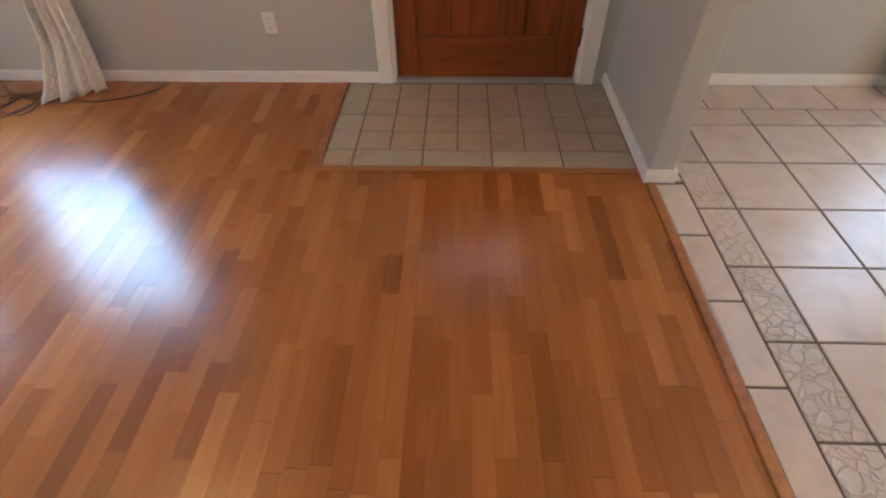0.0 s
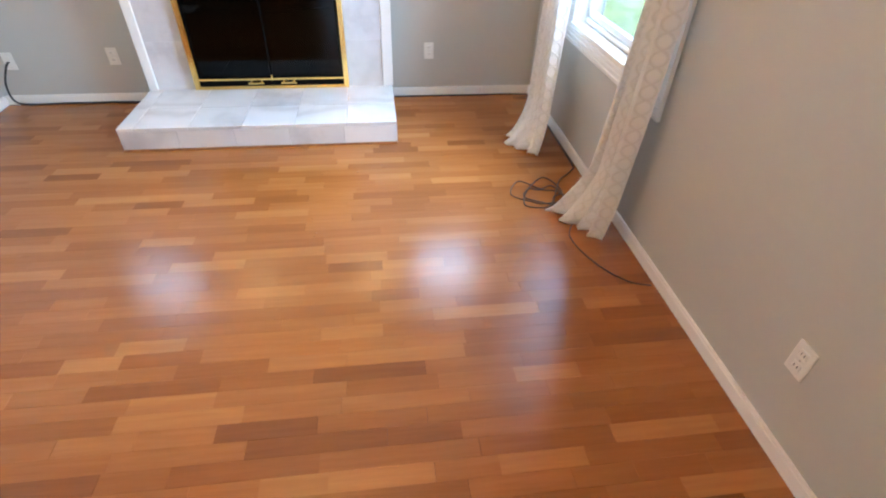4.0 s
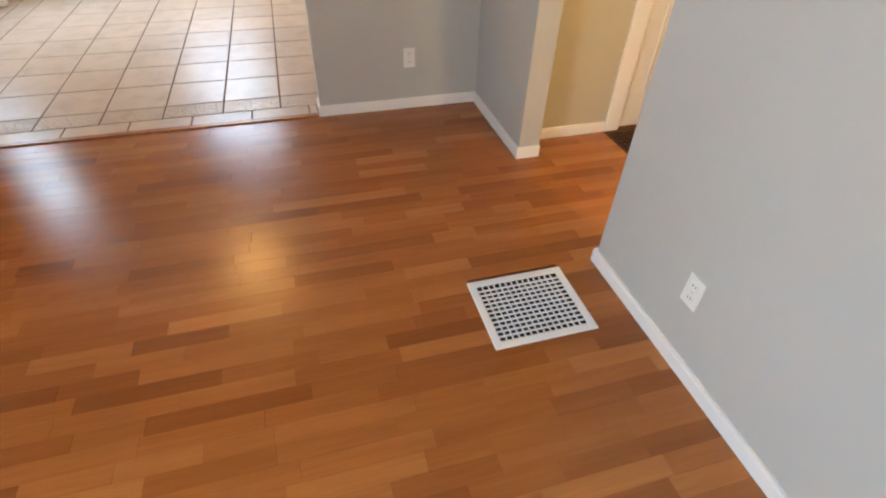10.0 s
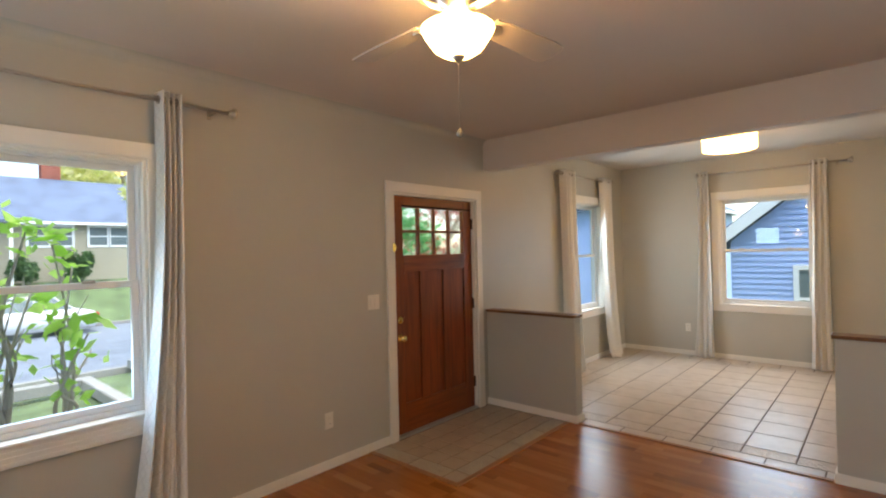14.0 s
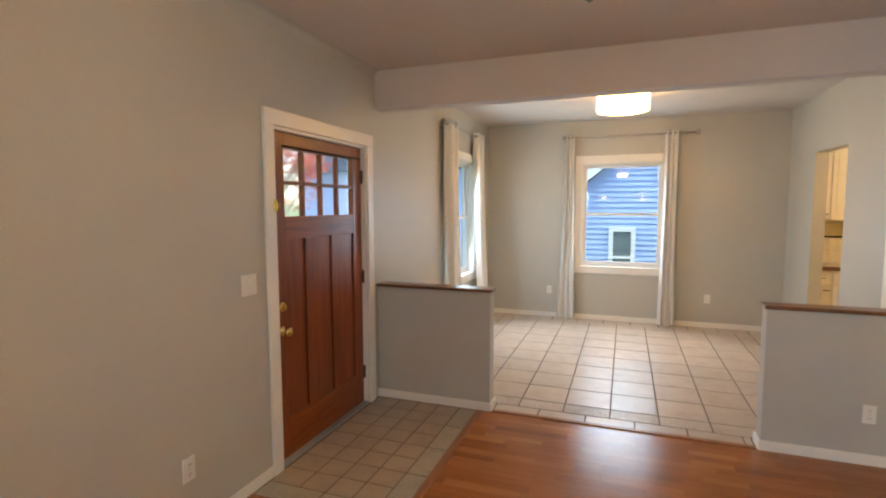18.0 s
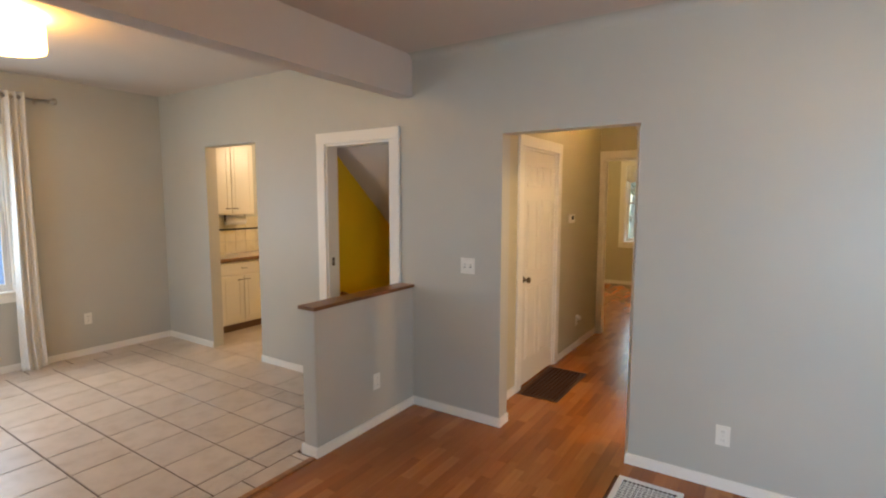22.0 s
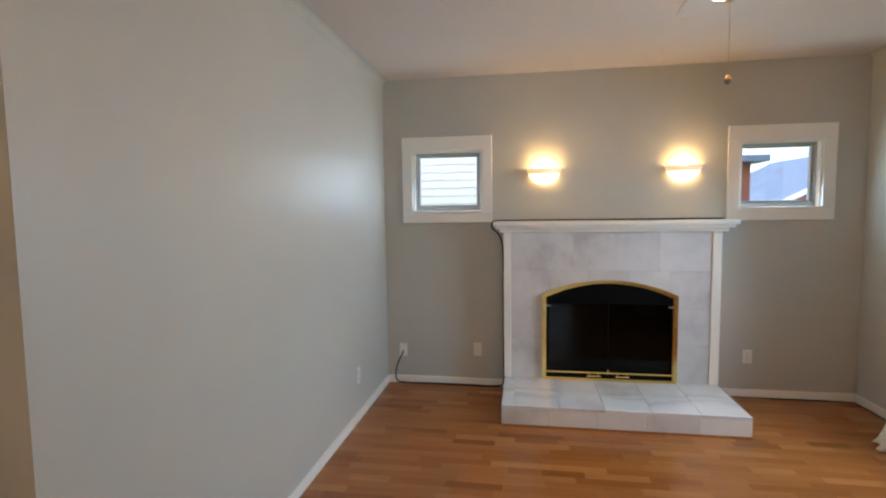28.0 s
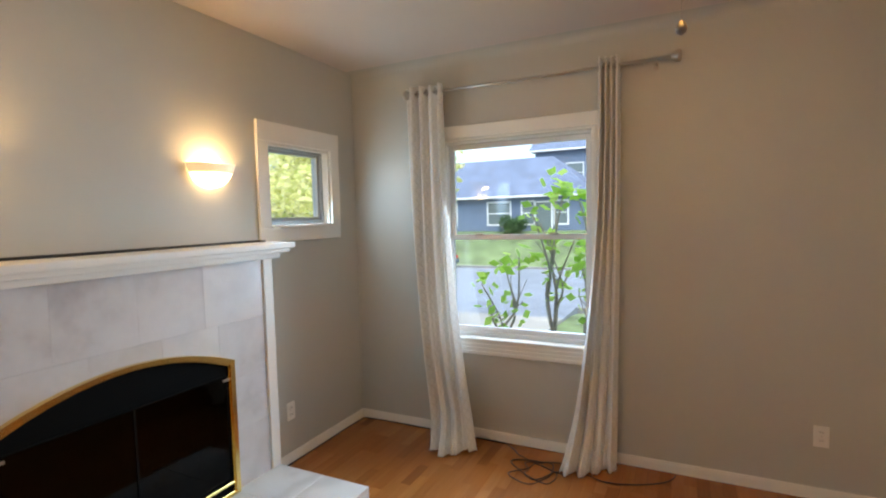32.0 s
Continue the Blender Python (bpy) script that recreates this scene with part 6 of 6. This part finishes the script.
def tree(name, words, at, height, crown, leaves, mat, seed, size=0.09, trunk_r=0.11, low=0.35):
    rnd = random.Random(seed)
    t = thing(name, words, "tree", pose(*at))
    part("trunk", limb([(0, 0, -0.2), (0.05, 0.03, height * 0.3), (-0.04, 0.05, height * 0.6), (0.05, -0.04, height * 0.9)], trunk_r, trunk_r * 0.25), M["bark"], t, "", True)
    bm = bmesh.new()
    for k in range(11):
        a, z = k * 2.4, height * rnd.uniform(low, max(0.85, low + 0.3))
        r = crown * rnd.uniform(0.55, 1.0)
        tip = (r * math.cos(a), r * math.sin(a), z + crown * rnd.uniform(0.1, 0.5))
        part("limb", limb([(0, 0, z - 0.3), (tip[0] * 0.4, tip[1] * 0.4, z + 0.1), tip], trunk_r * 0.4, 0.01, 5), M["bark"], t, "", True)
        for j in range(4):
            c = (tip[0] * rnd.uniform(0.5, 1.1), tip[1] * rnd.uniform(0.5, 1.1), tip[2] + rnd.uniform(-0.4, 0.5))
            leaf_cloud(bm, rnd, c, (crown * 0.34, crown * 0.34, crown * 0.22), leaves // 44, size)
    part("crown", bm, M[mat], t)
    return t


def hedge(words, at, size, count, mat, seed):
    rnd = random.Random(seed)
    t = thing("hedge", words, "hedge", pose(*at))
    bm = bmesh.new()
    for k in range(18):
        c = (rnd.uniform(-0.6, 0.6) * size[0], rnd.uniform(-0.6, 0.6) * size[1], size[2] * rnd.uniform(0.55, 1.35))
        leaf_cloud(bm, rnd, c, (size[0] * 0.45, size[1] * 0.45, size[2] * 0.5), count // 18, 0.10)
    part("foliage", bm, M[mat], t)
    part("stem", limb([(0, 0, -0.2), (0.02, 0, size[2])], 0.05, 0.02), M["bark"], t)


def window_shrub():
    """A pruned old shrub: knotty leaning trunks, crooked stems and a few big lime leaves."""
    rnd = random.Random(21)
    t = thing("window_shrub", "pruned bare-stemmed shrub with a few large lime leaves", "shrub", pose(1.20, 4.75, -0.93))
    knots = [Vector((-0.36, 0.02, 1.28)), Vector((0.10, -0.02, 1.50)), Vector((0.40, 0.06, 1.34))]
    for k, (knot, foot) in enumerate(zip(knots, (-0.30, -0.02, 0.14))):
        part("trunk", limb([(foot, 0.03 * k, -0.1), (foot - 0.06, 0.04, 0.5), (knot.x - 0.08 + 0.07 * k, 0.0, 1.0), knot], 0.06, 0.032, 9), M["bark"], t, "", True)
    bm = bmesh.new()
    tips = [(0.20, 2.66, 8), (0.33, 2.58, 9), (0.44, 2.44, 6), (0.08, 2.72, 7), (-0.06, 2.50, 5), (-0.20, 2.12, 3), (-0.36, 2.02, 3), (-0.52, 1.90, 2), (0.36, 2.05, 4), (0.02, 2.25, 2), (0.50, 2.00, 3), (0.58, 1.85, 2), (-0.44, 1.75, 1), (0.26, 2.30, 4)]
    for k, (x, z, n) in enumerate(tips):
        tip = Vector((x, rnd.uniform(-0.12, 0.16), z))
        knot = min(knots, key=lambda q: abs(q.x - x + rnd.uniform(-0.08, 0.08)))
        bend = knot * 0.5 + tip * 0.5 + Vector((rnd.uniform(-0.11, 0.11), rnd.uniform(-0.06, 0.06), rnd.uniform(-0.05, 0.08)))
        elbow = knot * 0.75 + tip * 0.25 + Vector((rnd.uniform(-0.08, 0.08), 0.0, 0.0))
        part("stem", limb([knot - Vector((0, 0, 0.05)), elbow, bend, tip], 0.017, 0.006, 6), M["bark"], t, "", True)
        for j in range(3):
            side = bend + Vector((rnd.uniform(-0.18, 0.18), rnd.uniform(-0.1, 0.1), rnd.uniform(0.06, 0.30)))
            part("twig", limb([bend, (bend + side) / 2 + Vector((rnd.uniform(-0.03, 0.03), 0, 0)), side], 0.006, 0.0025, 5), M["bark"], t, "", True)
        leaf_cloud(bm, rnd, tip, (0.13, 0.11, 0.15), n + 6, 0.066)
        leaf_cloud(bm, rnd, bend, (0.14, 0.10, 0.20), 6, 0.055)
    part("leaves", bm, M["leaf_lime"], t)


window_shrub()
tree("yellow_tree", "small tree with yellow-green autumn leaves in the yard", (-4.5, 10.1, -0.96), 4.6, 2.6, 14000, "leaf_yellow", 31, 0.085, 0.09, 0.45)
tree("yellow_tree", "yellow-green tree beside the house corner", (-9.0, 12.4, -0.96), 4.3, 1.1, 2200, "leaf_yellow", 32, 0.09, 0.09, 0.60)
tree("yellow_tree", "yellow autumn tree at the street edge", (6.6, 17.0, -1.1), 6.2, 1.3, 2600, "leaf_yellow", 33, 0.12, 0.11, 0.58)
tree("green_tree", "green tree in front of the house", (7.7, 8.5, -1.0), 4.2, 1.15, 1700, "leaf_green", 34, 0.075)
tree("red_tree", "autumn red tree along the street", (10.3, 8.9, -1.0), 4.2, 1.15, 1300, "leaf_red", 35, 0.075)
tree("green_tree", "tall dark green tree behind the houses", (-19, 26, 0.0), 9.0, 3.6, 4000, "leaf_dark", 36, 0.26, 0.25)
tree("green_tree", "tall green tree behind the roof", (2.0, 46, 1.0), 11.0, 4.5, 4000, "leaf_dark", 37, 0.34, 0.3)
tree("green_tree", "tall yellow-green tree behind the roof", (14.0, 47, 1.0), 11.0, 5.0, 4000, "leaf_yellow", 38, 0.34, 0.3)
tree("yard_tree", "grey-trunked tree outside the bedroom window", (5.22, -9.6, -1.0), 5.0, 2.0, 1400, "leaf_green", 39, 0.12, 0.22)
tree("yard_tree", "autumn tree beyond the bedroom window", (6.6, -15.5, -1.0), 6.0, 2.6, 2600, "leaf_green", 40, 0.14, 0.15)
hedge("clipped dark green bush under the house windows", (6.85, 28.5, 0.45), (0.62, 0.45, 0.85), 1600, "leaf_dark", 41)
hedge("dark green bush beside the house door", (4.85, 28.5, 0.45), (0.6, 0.45, 0.75), 1500, "leaf_dark", 42)
hedge("dark green bush before the slate blue house", (-6.9, 28.9, 0.1), (1.0, 0.6, 0.85), 1600, "leaf_dark", 43)
hedge("green hedge beyond the small window", (-9.5, 9.2, -0.95), (1.2, 0.7, 0.8), 2000, "leaf_dark", 44)
tree("green_tree", "dark green yard tree before the brick house", (-12.2, 15.8, -1.0), 3.5, 1.2, 2600, "leaf_dark", 46, 0.09)
hedge("yellow-green bush at the road edge", (-10.5, 11.0, -1.0), (0.8, 0.6, 0.5), 1200, "leaf_yellow", 45)


# ---- parked cars ----
def car(words, m, body_mat):
    """A saloon: local x forwards, origin on the road under its middle."""
    t = thing("car", words, "car", m, "parked cars")
    half = [(-2.25, 0.40, 0.55), (-2.28, 0.62, 0.80), (-2.15, 0.80, 0.84), (-1.55, 0.93, 0.86), (-0.95, 0.95, 0.86), (0.75, 0.95, 0.86), (1.15, 0.90, 0.86), (2.05, 0.76, 0.82), (2.22, 0.60, 0.78), (2.22, 0.40, 0.60)]
    bm = bmesh.new()
    rings = []
    for x, top, wide in half:
        low = 0.22 if -2.2 < x < 2.2 else 0.34
        rings.append([bm.verts.new((x, s * y, z)) for s, y, z in ((-1, wide * 0.9, low), (-1, wide, (low + top) / 2), (-1, wide * 0.93, top), (1, wide * 0.93, top), (1, wide, (low + top) / 2), (1, wide * 0.9, low))])
    for a, b in zip(rings, rings[1:]):
        for k in range(6):
            bm.faces.new((a[k], a[(k + 1) % 6], b[(k + 1) % 6], b[k]))
    bm.faces.new(rings[0]), bm.faces.new(rings[-1][::-1])
    bmesh.ops.recalc_face_normals(bm, faces=bm.faces)
    part("body", bm, M[body_mat], t, "", True)
    cabin = [(-1.60, 0.92, 0.74), (-0.95, 1.36, 0.60), (0.15, 1.40, 0.60), (1.0, 0.93, 0.74)]
    bm = bmesh.new()
    ring = [[bm.verts.new((x, s * w, z)) for x, z, w in cabin] for s in (-1, 1)]
    foot = [[bm.verts.new((x, s * 0.80, 0.88)) for x in (-1.65, -0.95, 0.15, 1.06)] for s in (-1, 1)]
    for k in range(3):
        bm.faces.new((ring[0][k], ring[0][k + 1], ring[1][k + 1], ring[1][k]))
        for s in (0, 1):
            bm.faces.new((foot[s][k], foot[s][k + 1], ring[s][k + 1], ring[s][k]))
    bmesh.ops.recalc_face_normals(bm, faces=bm.faces)
    part("glasshouse", bm, M["dark_glass"], t, "dark car windows")
    part("roof", box(-0.98, -0.60, 1.355, 0.18, 0.60, 1.42, 0.02, 2), M[body_mat], t)
    for s in (-1, 1):
        for x0, z0, x1, z1 in ((-1.58, 0.90, -0.95, 1.38), (0.14, 1.40, 1.02, 0.90), (-0.38, 0.88, -0.38, 1.38)):
            part("pillar", tube([(x0, s * 0.76, z0), (x1, s * 0.61, z1)] if z0 < z1 else [(x0, s * 0.61, z0), (x1, s * 0.76, z1)], 0.032, 6), M[body_mat], t)
        for x in (-1.35, 1.38):
            wheel = part("wheel", lathe([(0, -0.09), (0.20, -0.09), (0.22, -0.10), (0.30, -0.10), (0.315, -0.07), (0.315, 0.07), (0.30, 0.10), (0.22, 0.10), (0.20, 0.09), (0, 0.09)], 26, (x, s * 0.76, 0.315), Matrix.Rotation(radians(90), 4, "X")), M["tyre"], t, "", True)
            part("rim", lathe([(0, -0.11), (0.06, -0.115), (0.19, -0.10), (0.20, -0.09), (0.20, 0.09), (0.19, 0.10), (0.06, 0.115), (0, 0.11)], 22, (x, s * 0.765, 0.315), Matrix.Rotation(radians(90), 4, "X")), M["rim"], wheel, "", True)
        part("headlight", box(2.16, s * 0.66 - 0.14, 0.52, 2.235, s * 0.66 + 0.14, 0.64, 0.02), M["rim"], t)
        part("tail_light", box(-2.30, s * 0.62 - 0.16, 0.58, -2.235, s * 0.62 + 0.16, 0.74, 0.02), M["tail"], t, "red tail light")
        part("mirror", box(0.68, s * 0.86 - 0.07, 0.93, 0.80, s * 0.86 + 0.07, 1.04, 0.02), M[body_mat], t)
    part("bumper", box(2.16, -0.80, 0.30, 2.28, 0.80, 0.46, 0.03, 2), M[body_mat], t)
    part("bumper", box(-2.33, -0.80, 0.34, -2.20, 0.80, 0.52, 0.03, 2), M[body_mat], t)


car("white saloon car parked across the street", pose(4.0, 24.0, -1.20, rz=180), "car_white")
car("dark blue car with red tail lights parked in the street", pose(-10.7, 23.6, -1.20, rz=180), "car_blue")

wires = thing("overhead_cables", "two dark overhead cables along the street", "cable")
for z, y in ((4.6, 19.0), (5.1, 20.5)):
    part("wire", tube(smooth_line([(-60, y, z + 1.2), (-30, y, z), (0, y, z + 1.0), (30, y, z), (60, y, z + 1.0)], 8), 0.018, 5), M["cable_black"], wires)
for x in (-30.0, 30.0):
    part("pole", limb([(x, 19.7, -1.3), (x, 19.7, 7.5)], 0.14, 0.10), M["bark"], wires)


# ---- floors, piece by piece ----
entry = tagged(new("floor_entry"), "beige ceramic tiles with relief border at the front door", "floor", kind="structure")
EX0, EY0 = 3.346, 2.912
part("grout_bed", box(EX0 - 0.004, EY0 - 0.004, -0.02, L, W, -0.004), M["entry_grout"], entry)
TILE_MESH = {}


def tile_mesh(w, h, mat):
    key = (round(w, 4), round(h, 4), mat)
    if key not in TILE_MESH:
        TILE_MESH[key] = mesh_of("tile", box(0, 0, -0.014, w, h, 0.0, 0.0025), M[mat])
    return TILE_MESH[key]


def lay(parent, x0, y0, x1, y1, mat="tile", joint=0.009, lift=0.0):
    piece("tile", tile_mesh(x1 - x0 - joint, y1 - y0 - joint, mat), parent, (x0 + joint / 2, y0 + joint / 2, lift))


xs = [3.494 + 0.1705 * k for k in range(8)] + [L - 0.014]
ys = [3.053, 3.224, 3.393, 3.562, W - 0.012]
for i in range(8):
    for k in range(4):
        lay(entry, xs[i], ys[k], xs[i + 1], ys[k + 1], "tile_entry", 0.008)
lay(entry, EX0, EY0, xs[0], ys[0], "tile_entry")
for a, b in zip((3.494, 3.835, 4.176, 4.517), (3.835, 4.176, 4.517, L - 0.014)):
    lay(entry, a, EY0, b, ys[0], "tile_deco")
for a, b in ((3.053, 3.393), (3.393, W - 0.012)):
    lay(entry, EX0, a, xs[0], b, "tile_deco")
strip = tagged(new("transition_strip"), "oak T-moulding strips round the entry tiles", "floor trim", kind="structure")
part("strip", box(EX0 - 0.046, EY0 - 0.046, -0.01, L - 0.016, EY0 - 0.004, 0.007, 0.004, 2), M["strip_x"], strip)
part("strip", box(EX0 - 0.046, EY0 - 0.004, -0.01, EX0 - 0.004, W - 0.014, 0.007, 0.004, 2), M["strip"], strip)
part("strip", box(L - 0.005, 1.016, -0.01, L + 0.036, 2.796, 0.009, 0.005, 2), M["strip"], strip, "long worn oak strip to the dining tiles")

dining = tagged(new("floor_dining"), "large beige ceramic tiles with relief border bands", "floor", kind="structure")
part("grout_bed", box(L, 0, -0.02, D, W, -0.004), M["grout"], dining)
P, PX, B = 0.346, 0.351, 0.172
NX, NY = 8, 8
BX0, BY0 = 5.048, 0.377
bandx = [BX0, BX0 + B, BX0 + B + PX * NX, BX0 + 2 * B + PX * NX]
bandy = [BY0, BY0 + B, BY0 + B + P * NY, BY0 + 2 * B + P * NY]
for i in range(NX):
    for k in range(NY):
        lay(dining, bandx[1] + PX * i, bandy[1] + P * k, bandx[1] + PX * (i + 1), bandy[1] + P * (k + 1))
for i in range(NX):
    for a, b in ((bandy[0], bandy[1]), (bandy[2], bandy[3])):
        lay(dining, bandx[1] + PX * i, a, bandx[1] + PX * (i + 1), b, "tile_band")
for k in range(NY):
    for a, b in ((bandx[0], bandx[1]), (bandx[2], bandx[3])):
        lay(dining, a, bandy[1] + P * k, b, bandy[1] + P * (k + 1), "tile_band")
for a in (bandx[0], bandx[2]):
    for b in (bandy[0], bandy[2]):
        lay(dining, a, b, a + B, b + B)
# plain tiles between the bands and the walls, joints shifted by half a tile
for k in range(-1, NY + 2):
    y0, y1 = bandy[1] + P * (k - 0.5), bandy[1] + P * (k + 0.5)
    if y1 > 1.03 and y0 < 2.78:
        lay(dining, L + 0.036, max(y0, 1.016), BX0, min(y1, 2.796))
    y0, y1 = max(y0, bandy[0]), min(y1, bandy[3])
    if y1 - y0 > 0.03:
        lay(dining, bandx[3], y0, D, y1)
lay(dining, L + PT + 0.01, 2.812, BX0, 3.20), lay(dining, L + PT + 0.01, 3.20, BX0, W)
lay(dining, L + PT + 0.01, 0.0, BX0, 0.36), lay(dining, L + PT + 0.01, 0.36, BX0, 0.70), lay(dining, L + PT + 0.01, 0.70, BX0, 1.0)
for k in range(-1, NX + 3):
    x0, x1 = max(bandx[1] + PX * (k - 0.5), BX0), min(bandx[1] + PX * (k + 0.5), D)
    if x1 - x0 > 0.03:
        lay(dining, x0, 0.0, x1, BY0)
        lay(dining, x0, bandy[3], x1, W)
kitchen_floor = bmesh.new()
for i in range(7):
    for k in range(10):
        x0, y0 = 6.07 + P * i, -P * (k + 1)
        add_box(kitchen_floor, x0 + 0.003, y0 + 0.003, -0.014, min(x0 + P, D) - 0.003, y0 + P - 0.003, 0.0)
kf = tagged(new("floor_kitchen"), "beige ceramic kitchen floor tiles", "floor", kind="structure")
part("tiles", kitchen_floor, M["tiles"], kf)["kind"] = "stuff"
part("grout_bed", box(6.07, -3.3, -0.02, D, 0, -0.005), M["grout"], kf)

# laminate strips run from the hall wall to the street wall
SW = 0.0655
rs = random.Random(11)
living = tagged(new("floor_living"), "glossy red-brown three-strip oak laminate floor", "floor", kind="structure")
part("underlay", box(0, -IT, -0.03, L, W, -0.012), M["subfloor"], living)
part("underlay", box(1.6, -6.64, -0.03, 6.6, -IT, -0.0301 + 0.018), M["subfloor"], living)
PLANK = {}


def plank_mesh(w, h):
    key = (round(w, 3), round(h, 3))
    if key not in PLANK:
        PLANK[key] = mesh_of("plank", box(0, 0, -0.008, key[0], key[1], 0.0), M["plank"])
    return PLANK[key]


def free_runs(x0, x1):
    """The stretches of y that laminate covers in the strip from x0 to x1."""
    xm = (x0 + x1) / 2
    runs = [[0.0, W]]
    if xm < 0.79:
        runs = [[0.0, 1.05], [2.705, W]]
    elif xm > EX0 - 0.03:
        runs = [[0.0, EY0 - 0.03]]
    if HX0 < xm < HX1:
        runs[0][0] = HY - 0.1
    out = []
    for a, b in runs:
        cuts_out = ((0.18, 0.57),) if 2.92 < xm < 3.245 else ((-1.40, -0.64),) if 3.945 < xm < 4.285 else ()
        for c, d in cuts_out:
            out.append((a, c))
            a = d
        out.append((a, b))
    return out


verts, faces = [], []


def joined(x0, y0, x1, y1):
    n = len(verts)
    verts.extend(((x0, y0, 0), (x1, y0, 0), (x1, y1, 0), (x0, y1, 0), (x0, y0, -0.008), (x1, y0, -0.008), (x1, y1, -0.008), (x0, y1, -0.008)))
    faces.extend(((n, n + 1, n + 2, n + 3), (n, n + 4, n + 5, n + 1), (n + 1, n + 5, n + 6, n + 2), (n + 2, n + 6, n + 7, n + 3), (n + 3, n + 7, n + 4, n)))


GAP = 0.0005
count = 0
for i in range(int(L / SW) + 1):
    x0, x1 = SW * i, min(SW * (i + 1), L)
    if x1 - x0 < 0.01:
        continue
    for a, b in free_runs(x0, x1):
        y = a - rs.uniform(0.0, 0.3)
        while y < b:
            n = y + rs.choice((0.20, 0.24, 0.28, 0.32, 0.36, 0.40, 0.44, 0.50))
            y0, y1 = max(y, a), min(n, b)
            y = n
            if y1 - y0 < 0.01:
                continue
            if x0 > 2.75 and 0.9 < (y0 + y1) / 2 < 2.87 and count < 300:
                piece("plank", plank_mesh(x1 - x0 - GAP, y1 - y0 - GAP), living, (x0, y0, 0))
                count += 1
            else:
                joined(x0, y0, x1 - GAP, y1 - GAP)
for i in range(int(5.0 / SW)):
    x0 = 1.6 + SW * i
    y = -6.64 - rs.uniform(0, 0.3)
    while y < HY - 0.1:
        n = y + rs.uniform(0.2, 0.5)
        joined(x0, max(y, -6.64), x0 + SW - GAP, min(n, HY - 0.1) - GAP)
        y = n
me = bpy.data.meshes.new("laminate_rest")
me.from_pydata(verts, [], faces)
me.materials.append(M["planks"])
rest = new("laminate_rest", me)
rest.parent = living
tagged(rest, "red-brown oak laminate strips", kind="stuff")
